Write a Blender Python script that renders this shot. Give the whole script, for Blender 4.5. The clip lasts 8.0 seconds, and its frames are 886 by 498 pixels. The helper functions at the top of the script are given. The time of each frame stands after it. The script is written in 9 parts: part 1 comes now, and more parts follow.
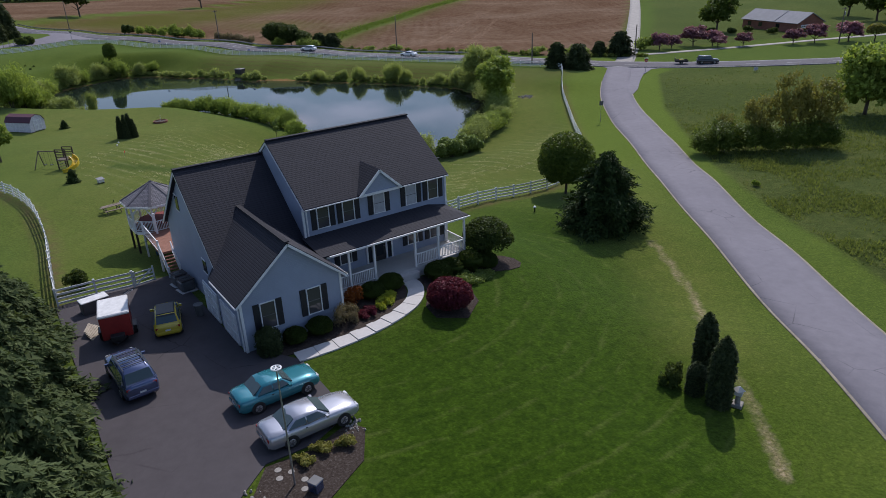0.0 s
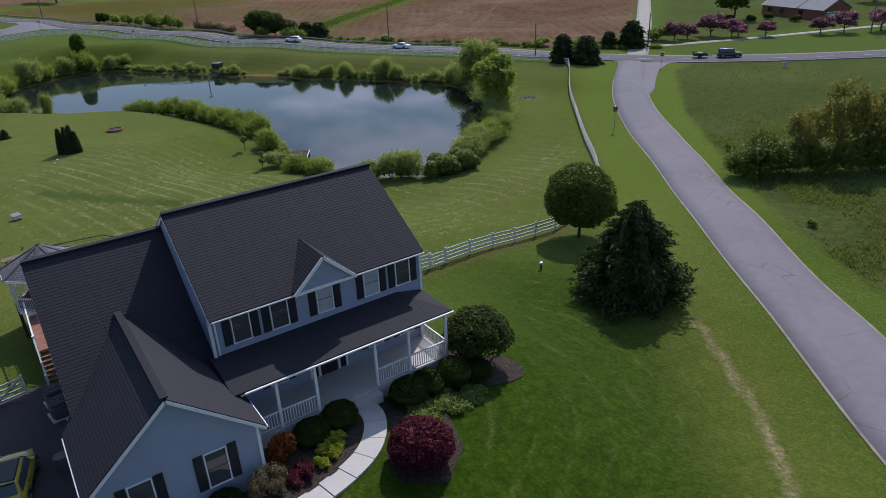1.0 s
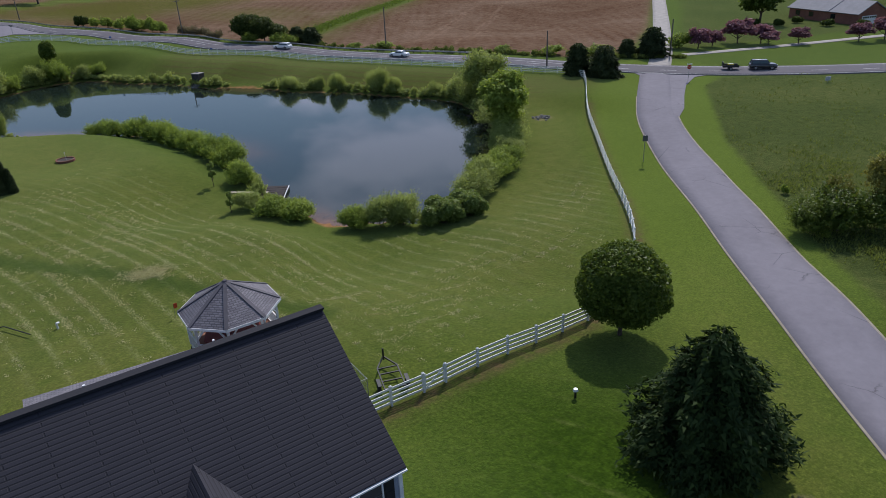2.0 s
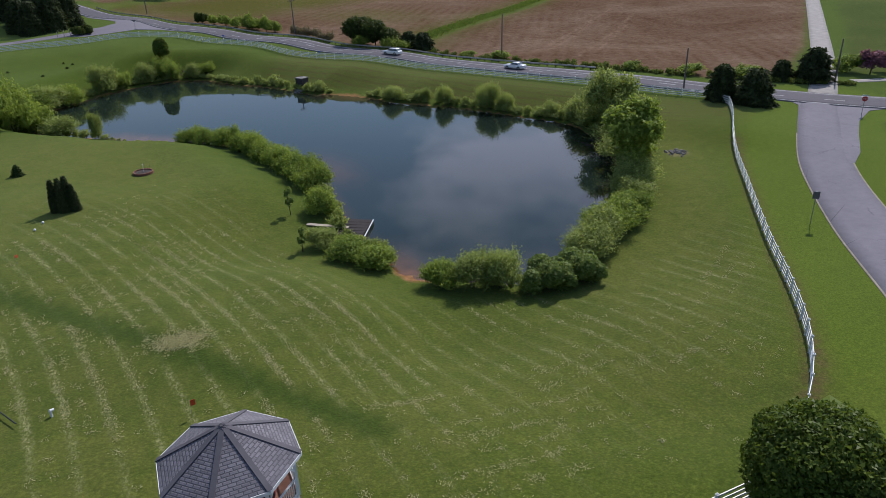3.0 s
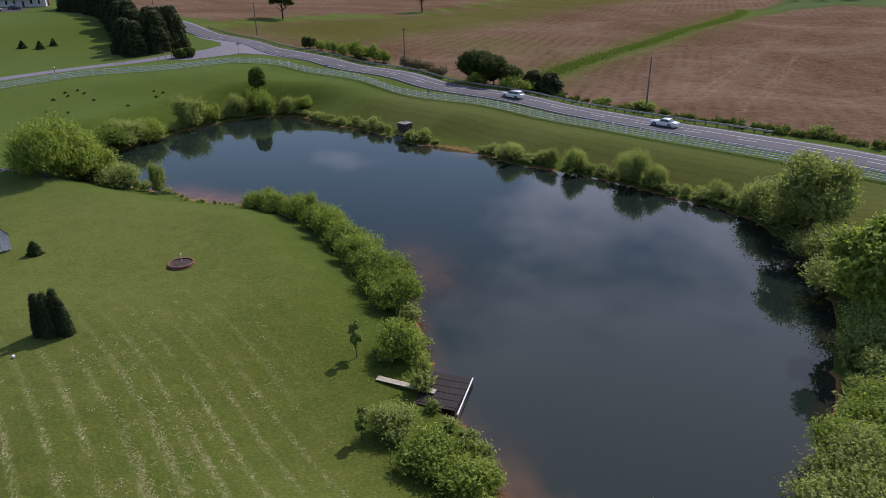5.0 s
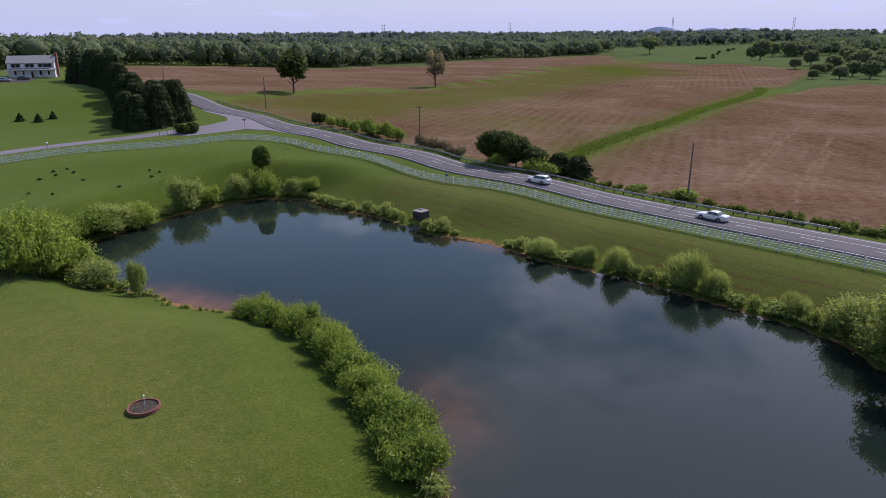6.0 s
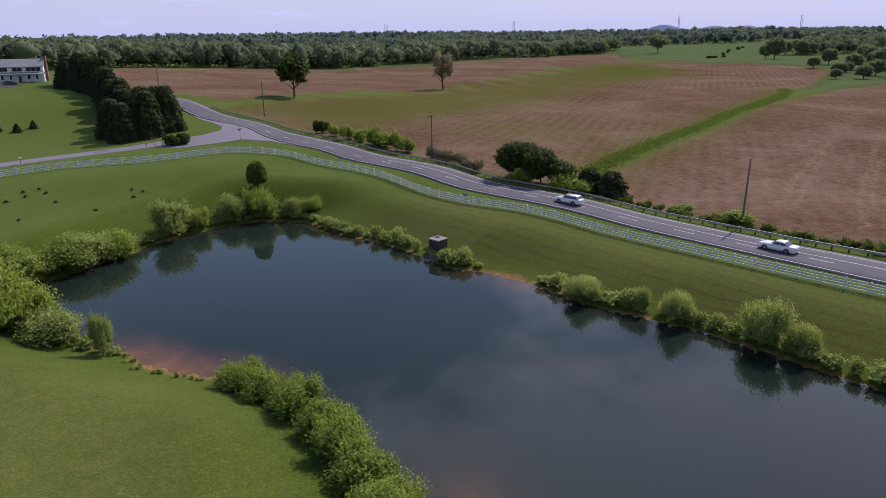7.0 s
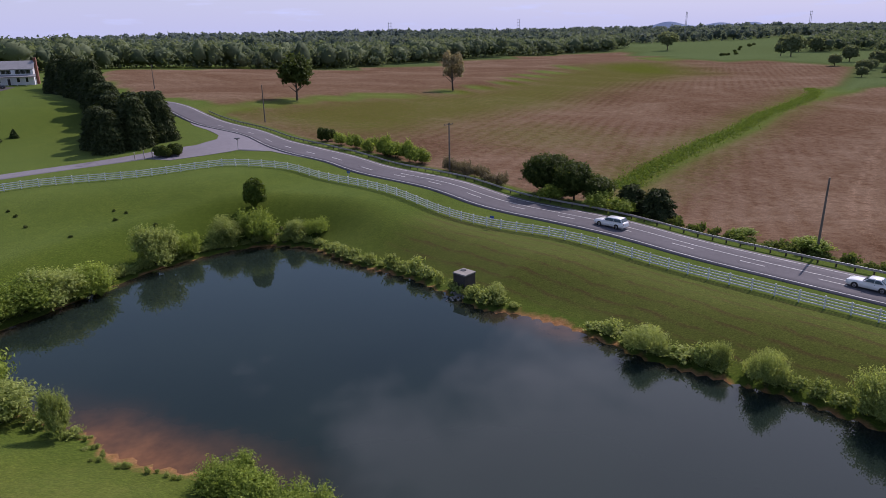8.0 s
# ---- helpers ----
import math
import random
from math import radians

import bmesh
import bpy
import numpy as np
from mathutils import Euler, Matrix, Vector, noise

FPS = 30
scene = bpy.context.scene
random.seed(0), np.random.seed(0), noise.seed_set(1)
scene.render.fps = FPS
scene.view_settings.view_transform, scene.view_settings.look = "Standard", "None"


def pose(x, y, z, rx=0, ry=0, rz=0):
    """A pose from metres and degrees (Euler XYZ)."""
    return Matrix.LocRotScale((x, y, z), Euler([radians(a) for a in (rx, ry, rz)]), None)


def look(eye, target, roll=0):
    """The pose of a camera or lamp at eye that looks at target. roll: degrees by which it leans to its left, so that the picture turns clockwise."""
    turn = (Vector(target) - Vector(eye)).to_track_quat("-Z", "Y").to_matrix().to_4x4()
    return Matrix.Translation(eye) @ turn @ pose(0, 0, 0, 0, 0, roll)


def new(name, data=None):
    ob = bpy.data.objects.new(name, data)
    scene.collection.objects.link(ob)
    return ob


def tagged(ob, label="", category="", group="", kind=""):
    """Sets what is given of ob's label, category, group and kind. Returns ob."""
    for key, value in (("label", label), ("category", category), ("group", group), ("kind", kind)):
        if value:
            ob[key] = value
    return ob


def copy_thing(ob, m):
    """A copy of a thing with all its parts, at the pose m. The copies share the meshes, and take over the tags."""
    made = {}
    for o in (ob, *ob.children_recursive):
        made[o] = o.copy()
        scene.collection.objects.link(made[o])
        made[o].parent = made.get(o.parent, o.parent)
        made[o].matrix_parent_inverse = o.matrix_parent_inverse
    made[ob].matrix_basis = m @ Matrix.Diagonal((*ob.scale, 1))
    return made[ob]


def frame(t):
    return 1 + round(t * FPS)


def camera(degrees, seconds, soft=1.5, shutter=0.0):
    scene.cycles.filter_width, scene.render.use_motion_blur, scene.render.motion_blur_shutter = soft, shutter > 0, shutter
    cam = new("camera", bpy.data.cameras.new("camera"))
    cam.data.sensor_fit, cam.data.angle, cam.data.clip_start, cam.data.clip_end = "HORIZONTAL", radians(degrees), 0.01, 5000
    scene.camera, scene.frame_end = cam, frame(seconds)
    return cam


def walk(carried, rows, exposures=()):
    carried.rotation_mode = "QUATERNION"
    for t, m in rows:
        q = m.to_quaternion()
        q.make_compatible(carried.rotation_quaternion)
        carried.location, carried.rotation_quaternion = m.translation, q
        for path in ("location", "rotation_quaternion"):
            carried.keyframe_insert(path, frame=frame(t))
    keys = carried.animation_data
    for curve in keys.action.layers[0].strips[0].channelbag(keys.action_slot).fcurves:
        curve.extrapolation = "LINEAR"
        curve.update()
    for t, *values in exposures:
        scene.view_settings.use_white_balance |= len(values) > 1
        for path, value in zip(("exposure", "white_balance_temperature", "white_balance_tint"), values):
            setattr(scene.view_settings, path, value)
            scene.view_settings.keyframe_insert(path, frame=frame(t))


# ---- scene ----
cam = camera(66.6, 8.0, 0.7)
PATH = [
    (0, (1.972, -3.127, 25.882), (3.007, -1.615, 25.08), -2.4),
    (0.5, (6.985, 2.516, 26.124), (8.007, 4.016, 25.283), -2.6),
    (0.7, (9.168, 4.858, 26.235), (10.186, 6.357, 25.39), -2.7),
    (1, (11.953, 8.319, 26.321), (12.97, 9.818, 25.473), -2.6),
    (1.2, (14.19, 11.15, 26.519), (15.2, 12.647, 25.658), -2.5),
    (2.3, (23.617, 24.601, 26.796), (24.621, 26.104, 25.941), -2.8),
    (2.5, (25.312, 27.114, 26.692), (26.283, 28.641, 25.84), -2.6),
    (2.7, (26.866, 29.353, 26.492), (27.745, 30.937, 25.645), -2.4),
    (3, (29.14, 33.108, 26.345), (29.886, 34.761, 25.503), -2.0),
    (3.5, (31.857, 38.945, 26.417), (32.458, 40.658, 25.579), -1.5),
    (4, (34.355, 44.977, 26.457), (34.858, 46.721, 25.619), -1.2),
    (4.5, (36.18, 51.408, 26.582), (36.666, 53.157, 25.743), -1.2),
    (4.8, (37.175, 55.519, 26.801), (37.644, 57.271, 25.959), -1.3),
    (5, (37.564, 58.511, 27.216), (38.041, 60.285, 26.425), -1.0),
    (5.1, (37.775, 59.692, 27.279), (38.255, 61.486, 26.536), -1.0),
    (5.2, (37.916, 61.263, 27.348), (38.409, 63.087, 26.692), -0.8),
    (6.3, (39.911, 77.064, 27.571), (40.389, 78.909, 26.965), -0.4),
    (6.5, (40.261, 80.208, 27.625), (40.733, 82.054, 27.019), -0.7),
    (7, (40.684, 87.692, 27.922), (41.154, 89.538, 27.312), -0.7),
    (7.5, (41.016, 95.055, 28.018), (41.48, 96.902, 27.405), -0.9),
    (8, (41.513, 102.271, 28.14), (41.972, 104.118, 27.525), -1.0),
]
walk(cam, [(t, look(eye, target, roll)) for t, eye, target, roll in PATH], [(0.0, 0.23, 6200, 16), (2.5, 0.22, 6200, 15), (4.5, 0.28, 6350, 19), (6.5, 0.36, 6350, 24), (8.0, 0.33, 6450, 27)])

# ---- world, sun ----
SUN_AZ, SUN_EL = 37.0, 45.0          # degrees from +x towards +y, and above the horizon
sun_way = Vector((math.cos(radians(SUN_EL)) * math.cos(radians(SUN_AZ)),
                  math.cos(radians(SUN_EL)) * math.sin(radians(SUN_AZ)), math.sin(radians(SUN_EL))))
sun_data = bpy.data.lights.new("sun", "SUN")
sun_data.energy, sun_data.angle, sun_data.color = 3.3, radians(0.6), (1.0, 0.95, 0.86)
sun = new("sun", sun_data)
sun.matrix_world = look(Vector((0, 0, 200)) + sun_way * 50, (0, 0, 200))

sky_world = bpy.data.worlds.new("sky")
scene.world = sky_world
sky_world.use_nodes = True
wn, wl = sky_world.node_tree.nodes, sky_world.node_tree.links
wn.clear()
w_out, w_bg = wn.new("ShaderNodeOutputWorld"), wn.new("ShaderNodeBackground")
w_sky = wn.new("ShaderNodeTexSky")
w_sky.sky_type, w_sky.sun_disc = "NISHITA", False
w_sky.sun_elevation, w_sky.sun_rotation = radians(SUN_EL), radians(90 - SUN_AZ)
w_sky.air_density, w_sky.dust_density, w_sky.ozone_density = 1.25, 0.30, 3.0
# thin broken cloud over the whole sky
w_co, w_sep, w_add = wn.new("ShaderNodeTexCoord"), wn.new("ShaderNodeSeparateXYZ"), wn.new("ShaderNodeMath")
w_dx, w_dy, w_com = wn.new("ShaderNodeMath"), wn.new("ShaderNodeMath"), wn.new("ShaderNodeCombineXYZ")
w_noise, w_ramp, w_mix = wn.new("ShaderNodeTexNoise"), wn.new("ShaderNodeValToRGB"), wn.new("ShaderNodeMix")
w_add.operation, w_dx.operation, w_dy.operation = "ADD", "DIVIDE", "DIVIDE"
w_add.inputs[1].default_value = 0.12
wl.new(w_co.outputs["Generated"], w_sep.inputs[0])
wl.new(w_sep.outputs["Z"], w_add.inputs[0])
for d, ax in ((w_dx, "X"), (w_dy, "Y")):
    wl.new(w_sep.outputs[ax], d.inputs[0])
    wl.new(w_add.outputs[0], d.inputs[1])
wl.new(w_dx.outputs[0], w_com.inputs[0])
wl.new(w_dy.outputs[0], w_com.inputs[1])
w_noise.inputs["Scale"].default_value, w_noise.inputs["Detail"].default_value = 1.15, 6
w_noise.inputs["Roughness"].default_value = 0.55
wl.new(w_com.outputs[0], w_noise.inputs["Vector"])
w_ramp.color_ramp.elements[0].position, w_ramp.color_ramp.elements[1].position = 0.57, 0.70
# the cloud is thicker and brighter round the sun
w_dot, w_near, w_sum = wn.new("ShaderNodeVectorMath"), wn.new("ShaderNodeMapRange"), wn.new("ShaderNodeMath")
w_dot.operation, w_sum.operation = "DOT_PRODUCT", "ADD"
w_dot.inputs[1].default_value = sun_way
wl.new(w_co.outputs["Generated"], w_dot.inputs[0])
w_near.inputs["From Min"].default_value, w_near.inputs["From Max"].default_value = 0.74, 1.0
w_near.inputs["To Min"].default_value, w_near.inputs["To Max"].default_value = 0.0, 0.40
wl.new(w_dot.outputs["Value"], w_near.inputs["Value"])
wl.new(w_noise.outputs["Fac"], w_sum.inputs[0])
wl.new(w_near.outputs["Result"], w_sum.inputs[1])
wl.new(w_sum.outputs[0], w_ramp.inputs[0])
w_mix.data_type = "RGBA"
w_mix.inputs["B"].default_value = (9.0, 10.2, 13.0, 1)
wl.new(w_ramp.outputs[0], w_mix.inputs["Factor"])
wl.new(w_sky.outputs[0], w_mix.inputs["A"])
# pale lavender haze low over the horizon
w_hr, w_haze = wn.new("ShaderNodeValToRGB"), wn.new("ShaderNodeMix")
w_hr.color_ramp.elements[0].position, w_hr.color_ramp.elements[0].color = 0.0, (0.95, 0.95, 0.95, 1)
w_hr.color_ramp.elements[1].position, w_hr.color_ramp.elements[1].color = 0.24, (0, 0, 0, 1)
wl.new(w_sep.outputs["Z"], w_hr.inputs[0])
w_haze.data_type = "RGBA"
w_haze.inputs["B"].default_value = (4.5, 5.2, 7.7, 1)
wl.new(w_hr.outputs[0], w_haze.inputs["Factor"])
wl.new(w_mix.outputs["Result"], w_haze.inputs["A"])
wl.new(w_haze.outputs["Result"], w_bg.inputs[0])
w_bg.inputs[1].default_value = 0.085
wl.new(w_bg.outputs[0], w_out.inputs[0])

# ---- plan: the lie of the land ----
WATER = -2.4
SPOTS = [  # x, y, height of the land
    (12, 31, 4.9), (21, 33, 5.4), (29, 36, 5.0), (14, 22, 4.5), (19, 12, 4.3), (2, 25, 5.0), (0, 45, 4.6), (31, 12, 3.2),
    (44, 25, 2.0), (57, 12, 1.8), (66, 30, 1.0), (44, 42, 2.7), (39, 48, 2.2), (50, 49, 1.4), (55, 58, -0.4), (28, 78, 2.5),
    (20, 56, 3.0), (36, 81, 0.9), (50, 74, -2.0), (41, 95, -1.9), (28, 121, 0.6), (20, 111, 1.8), (14, 130, 0.8), (17, 95, 2.3),
    (5, 80, 3.0), (87, 76, -1.3), (72, 82, -2.1), (95, 101, -1.6), (110, 105, 0.3), (94, 62, -0.3), (82, 50, 0), (126, 97, -0.5),
    (107, 163, 0.5), (88, 158, 0.7), (71, 190, 1.5), (84, 193, 1.6), (113, 146, 0.7), (54, 218, 3.1), (66, 221, 3.1), (50, 257, 4.6),
]
SPOTS += [(32, 231, 5.1), (46, 240, 4.4), (28, 262, 6.4), (10, 230, 5.0), (25, 200, 1.5), (0, 180, 1.5), (112, 197, -1.6),
          (155, 190, -1.9), (160, 120, -0.3), (4, 338, 9.5), (-28, 318, 13.0), (-60, 430, 13.0), (140, 40, 0.0), (60, -20, 3.0)]
SHORE = [  # the pond's edge
    (48.7, 85.1), (51, 82.8), (55, 80.3), (57.2, 78), (60, 78.3), (64, 80.4), (68, 83.5), (72, 86.5), (76, 90), (80, 94.5),
    (85, 99.5), (89, 105.5), (92, 111), (93.5, 118), (93.5, 125), (91, 130), (88, 135.5), (85, 142), (82, 146.5), (79, 150),
    (75.5, 154), (73, 159.5), (70.5, 164.3), (67.5, 168), (63.5, 171.2), (62, 174.8), (60, 179), (56.5, 185), (52, 190.5), (49, 196),
    (45.5, 201), (40, 203.5), (34, 203), (27.5, 199.5), (22, 195), (16, 187), (11, 181.5), (8.5, 176), (10, 170), (14.5, 163.5),
]
SHORE += [(20, 158), (24.2, 154.4), (27, 151), (30.5, 148.3), (34.5, 146), (38.5, 143), (42, 138), (44.3, 131.5), (46, 124.5), (47.8, 117.5),
          (48.4, 110), (47.8, 104), (46.8, 99.5), (47.6, 95), (48.4, 91), (47.8, 87.5)]


def smooth_line(points, step, closed=False):
    """Points along a Catmull-Rom curve through the given ones."""
    p = np.array(points, float)
    n = len(p)
    out = []
    for i in range(n if closed else n - 1):
        a, b, c, d = (p[(i + k) % n] if closed else p[min(max(i + k, 0), n - 1)] for k in (-1, 0, 1, 2))
        m = max(1, int(round(np.linalg.norm(c - b) / step)))
        for t in np.arange(m) / m:
            out.append(0.5 * (2 * b + (c - a) * t + (2 * a - 5 * b + 4 * c - d) * t**2 + (3 * b - a - 3 * c + d) * t**3))
    if not closed:
        out.append(p[-1])
    return np.array(out)


def to_polyline(x, y, line, closed=False):
    """The distance from places to a line, and whether they lie inside it."""
    a = line
    b = np.roll(line, -1, 0) if closed else line[1:]
    a = a[: len(b)]
    best = np.full(x.shape, 1e9)
    inside = np.zeros(x.shape, bool)
    for (ax, ay), (bx, by) in zip(a, b):
        dx, dy = bx - ax, by - ay
        t = np.clip(((x - ax) * dx + (y - ay) * dy) / (dx * dx + dy * dy + 1e-12), 0, 1)
        best = np.minimum(best, (x - ax - t * dx) ** 2 + (y - ay - t * dy) ** 2)
        if closed and ay != by:
            inside ^= ((ay > y) != (by > y)) & (x < (bx - ax) * (y - ay) / (by - ay) + ax)
    return np.sqrt(best), inside


def in_area(x, y, area, soft):
    """1 well inside an area, 0 well outside, with a border soft metres wide."""
    d, ins = to_polyline(x, y, np.array(area, float), True)
    return np.clip(0.5 + np.where(ins, d, -d) / soft, 0, 1)


SHORE_LINE = smooth_line(SHORE, 2.0, True)
SHORE_LINE = SHORE_LINE + 0.35 * np.array([[noise.noise((x * 0.35, y * 0.35, 0)), noise.noise((x * 0.35, y * 0.35, 9))] for x, y in SHORE_LINE])


def shore_distance(x, y):
    """Metres to the pond's edge, negative on the water."""
    x, y = np.asarray(x, float), np.asarray(y, float)
    d = np.full(x.shape, 60.0)
    near = (x > -30) & (x < 140) & (y > 40) & (y < 250)
    if near.any():
        dd, ins = to_polyline(x[near], y[near], SHORE_LINE, True)
        d[near] = np.minimum(np.where(ins, -dd, dd), 60)
    return d


def land(x, y, d=None):
    """The height of the ground."""
    x, y = np.atleast_1d(np.asarray(x, float)), np.atleast_1d(np.asarray(y, float))
    num = den = 0.0
    for a, b, c in SPOTS:
        w = ((x - a) ** 2 + (y - b) ** 2 + 40.0) ** -1.75
        num, den = num + w * c, den + w
    z = num / den
    # far fields roll gently
    far = np.clip((np.hypot(x - 70, y - 110) - 180) / 300, 0, 1)
    z = z + far * (2.2 * np.sin(x / 95 + 0.6) * np.cos(y / 130 - 0.3) + 1.2 * np.sin((x + y) / 70))
    rise = np.clip((np.hypot(x - 40, y - 100) - 800) / 1300, 0, 1)
    z = z + rise * rise * (7 + 4 * np.sin(x / 260 + 1) * np.cos(y / 310))
    if d is None:
        d = shore_distance(x, y)
    s = np.clip(d / 11.0, 0, 1)
    s = s * s * (3 - 2 * s)
    bank = WATER + 0.25 + 0.06 * np.clip(d, 0, 30)
    z = np.where(d > 0, bank * (1 - s) + np.maximum(z, WATER + 0.3) * s, WATER + 0.25 + np.clip(d, -12, 0) * 0.22)
    z = np.where((d > -1.2) & (d <= 0), WATER + 0.25 + d * 0.42, z)
    return z


def ground_at(x, y):
    return float(land(x, y)[0])

# ---- materials ----
class Nodes:
    """A short way to write a node material."""

    def __init__(self, name):
        self.mat = bpy.data.materials.new(name)
        self.mat.use_nodes = True
        self.tree = self.mat.node_tree
        self.bsdf = self.tree.nodes["Principled BSDF"]
        self.own = None

    def node(self, kind):
        return self.tree.nodes.new(kind)

    def link(self, a, b):
        self.tree.links.new(a, b)

    def place(self, scale=(1, 1, 1), turn=0.0):
        """World-sized coordinates from the object's own space."""
        co = self.node("ShaderNodeTexCoord")
        mp = self.node("ShaderNodeMapping")
        mp.inputs["Scale"].default_value = scale
        mp.inputs["Rotation"].default_value = (0, 0, turn)
        self.link(co.outputs["Object"], mp.inputs[0])
        return mp.outputs[0]

    def noise(self, scale, detail=4, rough=0.55, where=None, distort=0.0):
        n = self.node("ShaderNodeTexNoise")
        n.inputs["Scale"].default_value, n.inputs["Detail"].default_value = scale, detail
        n.inputs["Roughness"].default_value, n.inputs["Distortion"].default_value = rough, distort
        self.link(where if where is not None else self.place(), n.inputs["Vector"])
        return n.outputs["Fac"]

    def ramp(self, value, stops):
        r = self.node("ShaderNodeValToRGB")
        while len(r.color_ramp.elements) < len(stops):
            r.color_ramp.elements.new(0.5)
        for e, (p, c) in zip(r.color_ramp.elements, stops):
            e.position, e.color = p, (*c, 1) if len(c) == 3 else c
        self.link(value, r.inputs[0])
        return r.outputs[0]

    def math(self, op, a, b=0.0, clamp=False):
        m = self.node("ShaderNodeMath")
        m.operation = op
        m.use_clamp = clamp
        for sock, v in zip(m.inputs, (a, b)):
            if isinstance(v, (int, float)):
                sock.default_value = v
            else:
                self.link(v, sock)
        return m.outputs[0]

    def mix(self, fac, a, b, blend="MIX"):
        m = self.node("ShaderNodeMix")
        m.data_type, m.blend_type = "RGBA", blend
        for sock, v in ((m.inputs["Factor"], fac), (m.inputs["A"], a), (m.inputs["B"], b)):
            if isinstance(v, (int, float)):
                sock.default_value = v
            elif isinstance(v, tuple):
                sock.default_value = (*v, 1)
            else:
                self.link(v, sock)
        return m.outputs["Result"]

    def attr(self, name):
        a = self.node("ShaderNodeAttribute")
        a.attribute_name = name
        return a.outputs["Fac"]

    def bump(self, height, strength=0.5, depth=0.02):
        b = self.node("ShaderNodeBump")
        b.inputs["Strength"].default_value, b.inputs["Distance"].default_value = strength, depth
        self.link(height, b.inputs["Height"])
        self.link(b.outputs[0], self.bsdf.inputs["Normal"])

    def done(self, color, rough=0.7, metal=0.0, spec=0.5):
        for sock, v in ((self.bsdf.inputs["Base Color"], color), (self.bsdf.inputs["Roughness"], rough),
                        (self.bsdf.inputs["Metallic"], metal), (self.bsdf.inputs["Specular IOR Level"], spec)):
            if isinstance(v, (int, float)):
                sock.default_value = v
            elif isinstance(v, tuple):
                sock.default_value = (*v, 1)
            else:
                self.link(v, sock)
        return self.mat


def painted(name, color, rough=0.45, metal=0.0, dirt=0.12, scale=3.0):
    """Paint or plastic with faint wear and uneven gloss."""
    n = Nodes(name)
    f = n.noise(scale, 5, 0.6)
    dark = tuple(c * (1 - 2.2 * dirt) for c in color)
    col = n.mix(n.ramp(f, [(0.35, (0, 0, 0)), (0.7, (1, 1, 1))]), dark, color)
    return n.done(col, n.math("ADD", n.math("MULTIPLY", f, 0.2), rough - 0.1), metal)


def leafy(name, low, high, rough=0.55, spread=0.5, glow=0.4):
    """Leaves: colour varies leaf by leaf and over the crown; some light passes through."""
    n = Nodes(name)
    geo = n.node("ShaderNodeNewGeometry")
    info = n.node("ShaderNodeObjectInfo")
    f = n.math("ADD", n.math("MULTIPLY", geo.outputs["Random Per Island"], spread), n.math("MULTIPLY", n.noise(0.9, 3), 0.5))
    f = n.math("ADD", f, n.math("MULTIPLY", info.outputs["Random"], 0.25))
    col = n.ramp(f, [(0.2, low), (0.6, tuple((a + b) / 2 for a, b in zip(low, high))), (1.0, high)])
    m = n.done(col, rough, 0, 0.12)
    tr = n.node("ShaderNodeBsdfTranslucent")
    n.link(n.mix(0.6, col, (1.25, 1.2, 0.55), "MULTIPLY"), tr.inputs[0])
    mx = n.node("ShaderNodeMixShader")
    mx.inputs[0].default_value = glow
    n.link(n.bsdf.outputs[0], mx.inputs[1])
    n.link(tr.outputs[0], mx.inputs[2])
    n.link(mx.outputs[0], n.tree.nodes["Material Output"].inputs["Surface"])
    return m


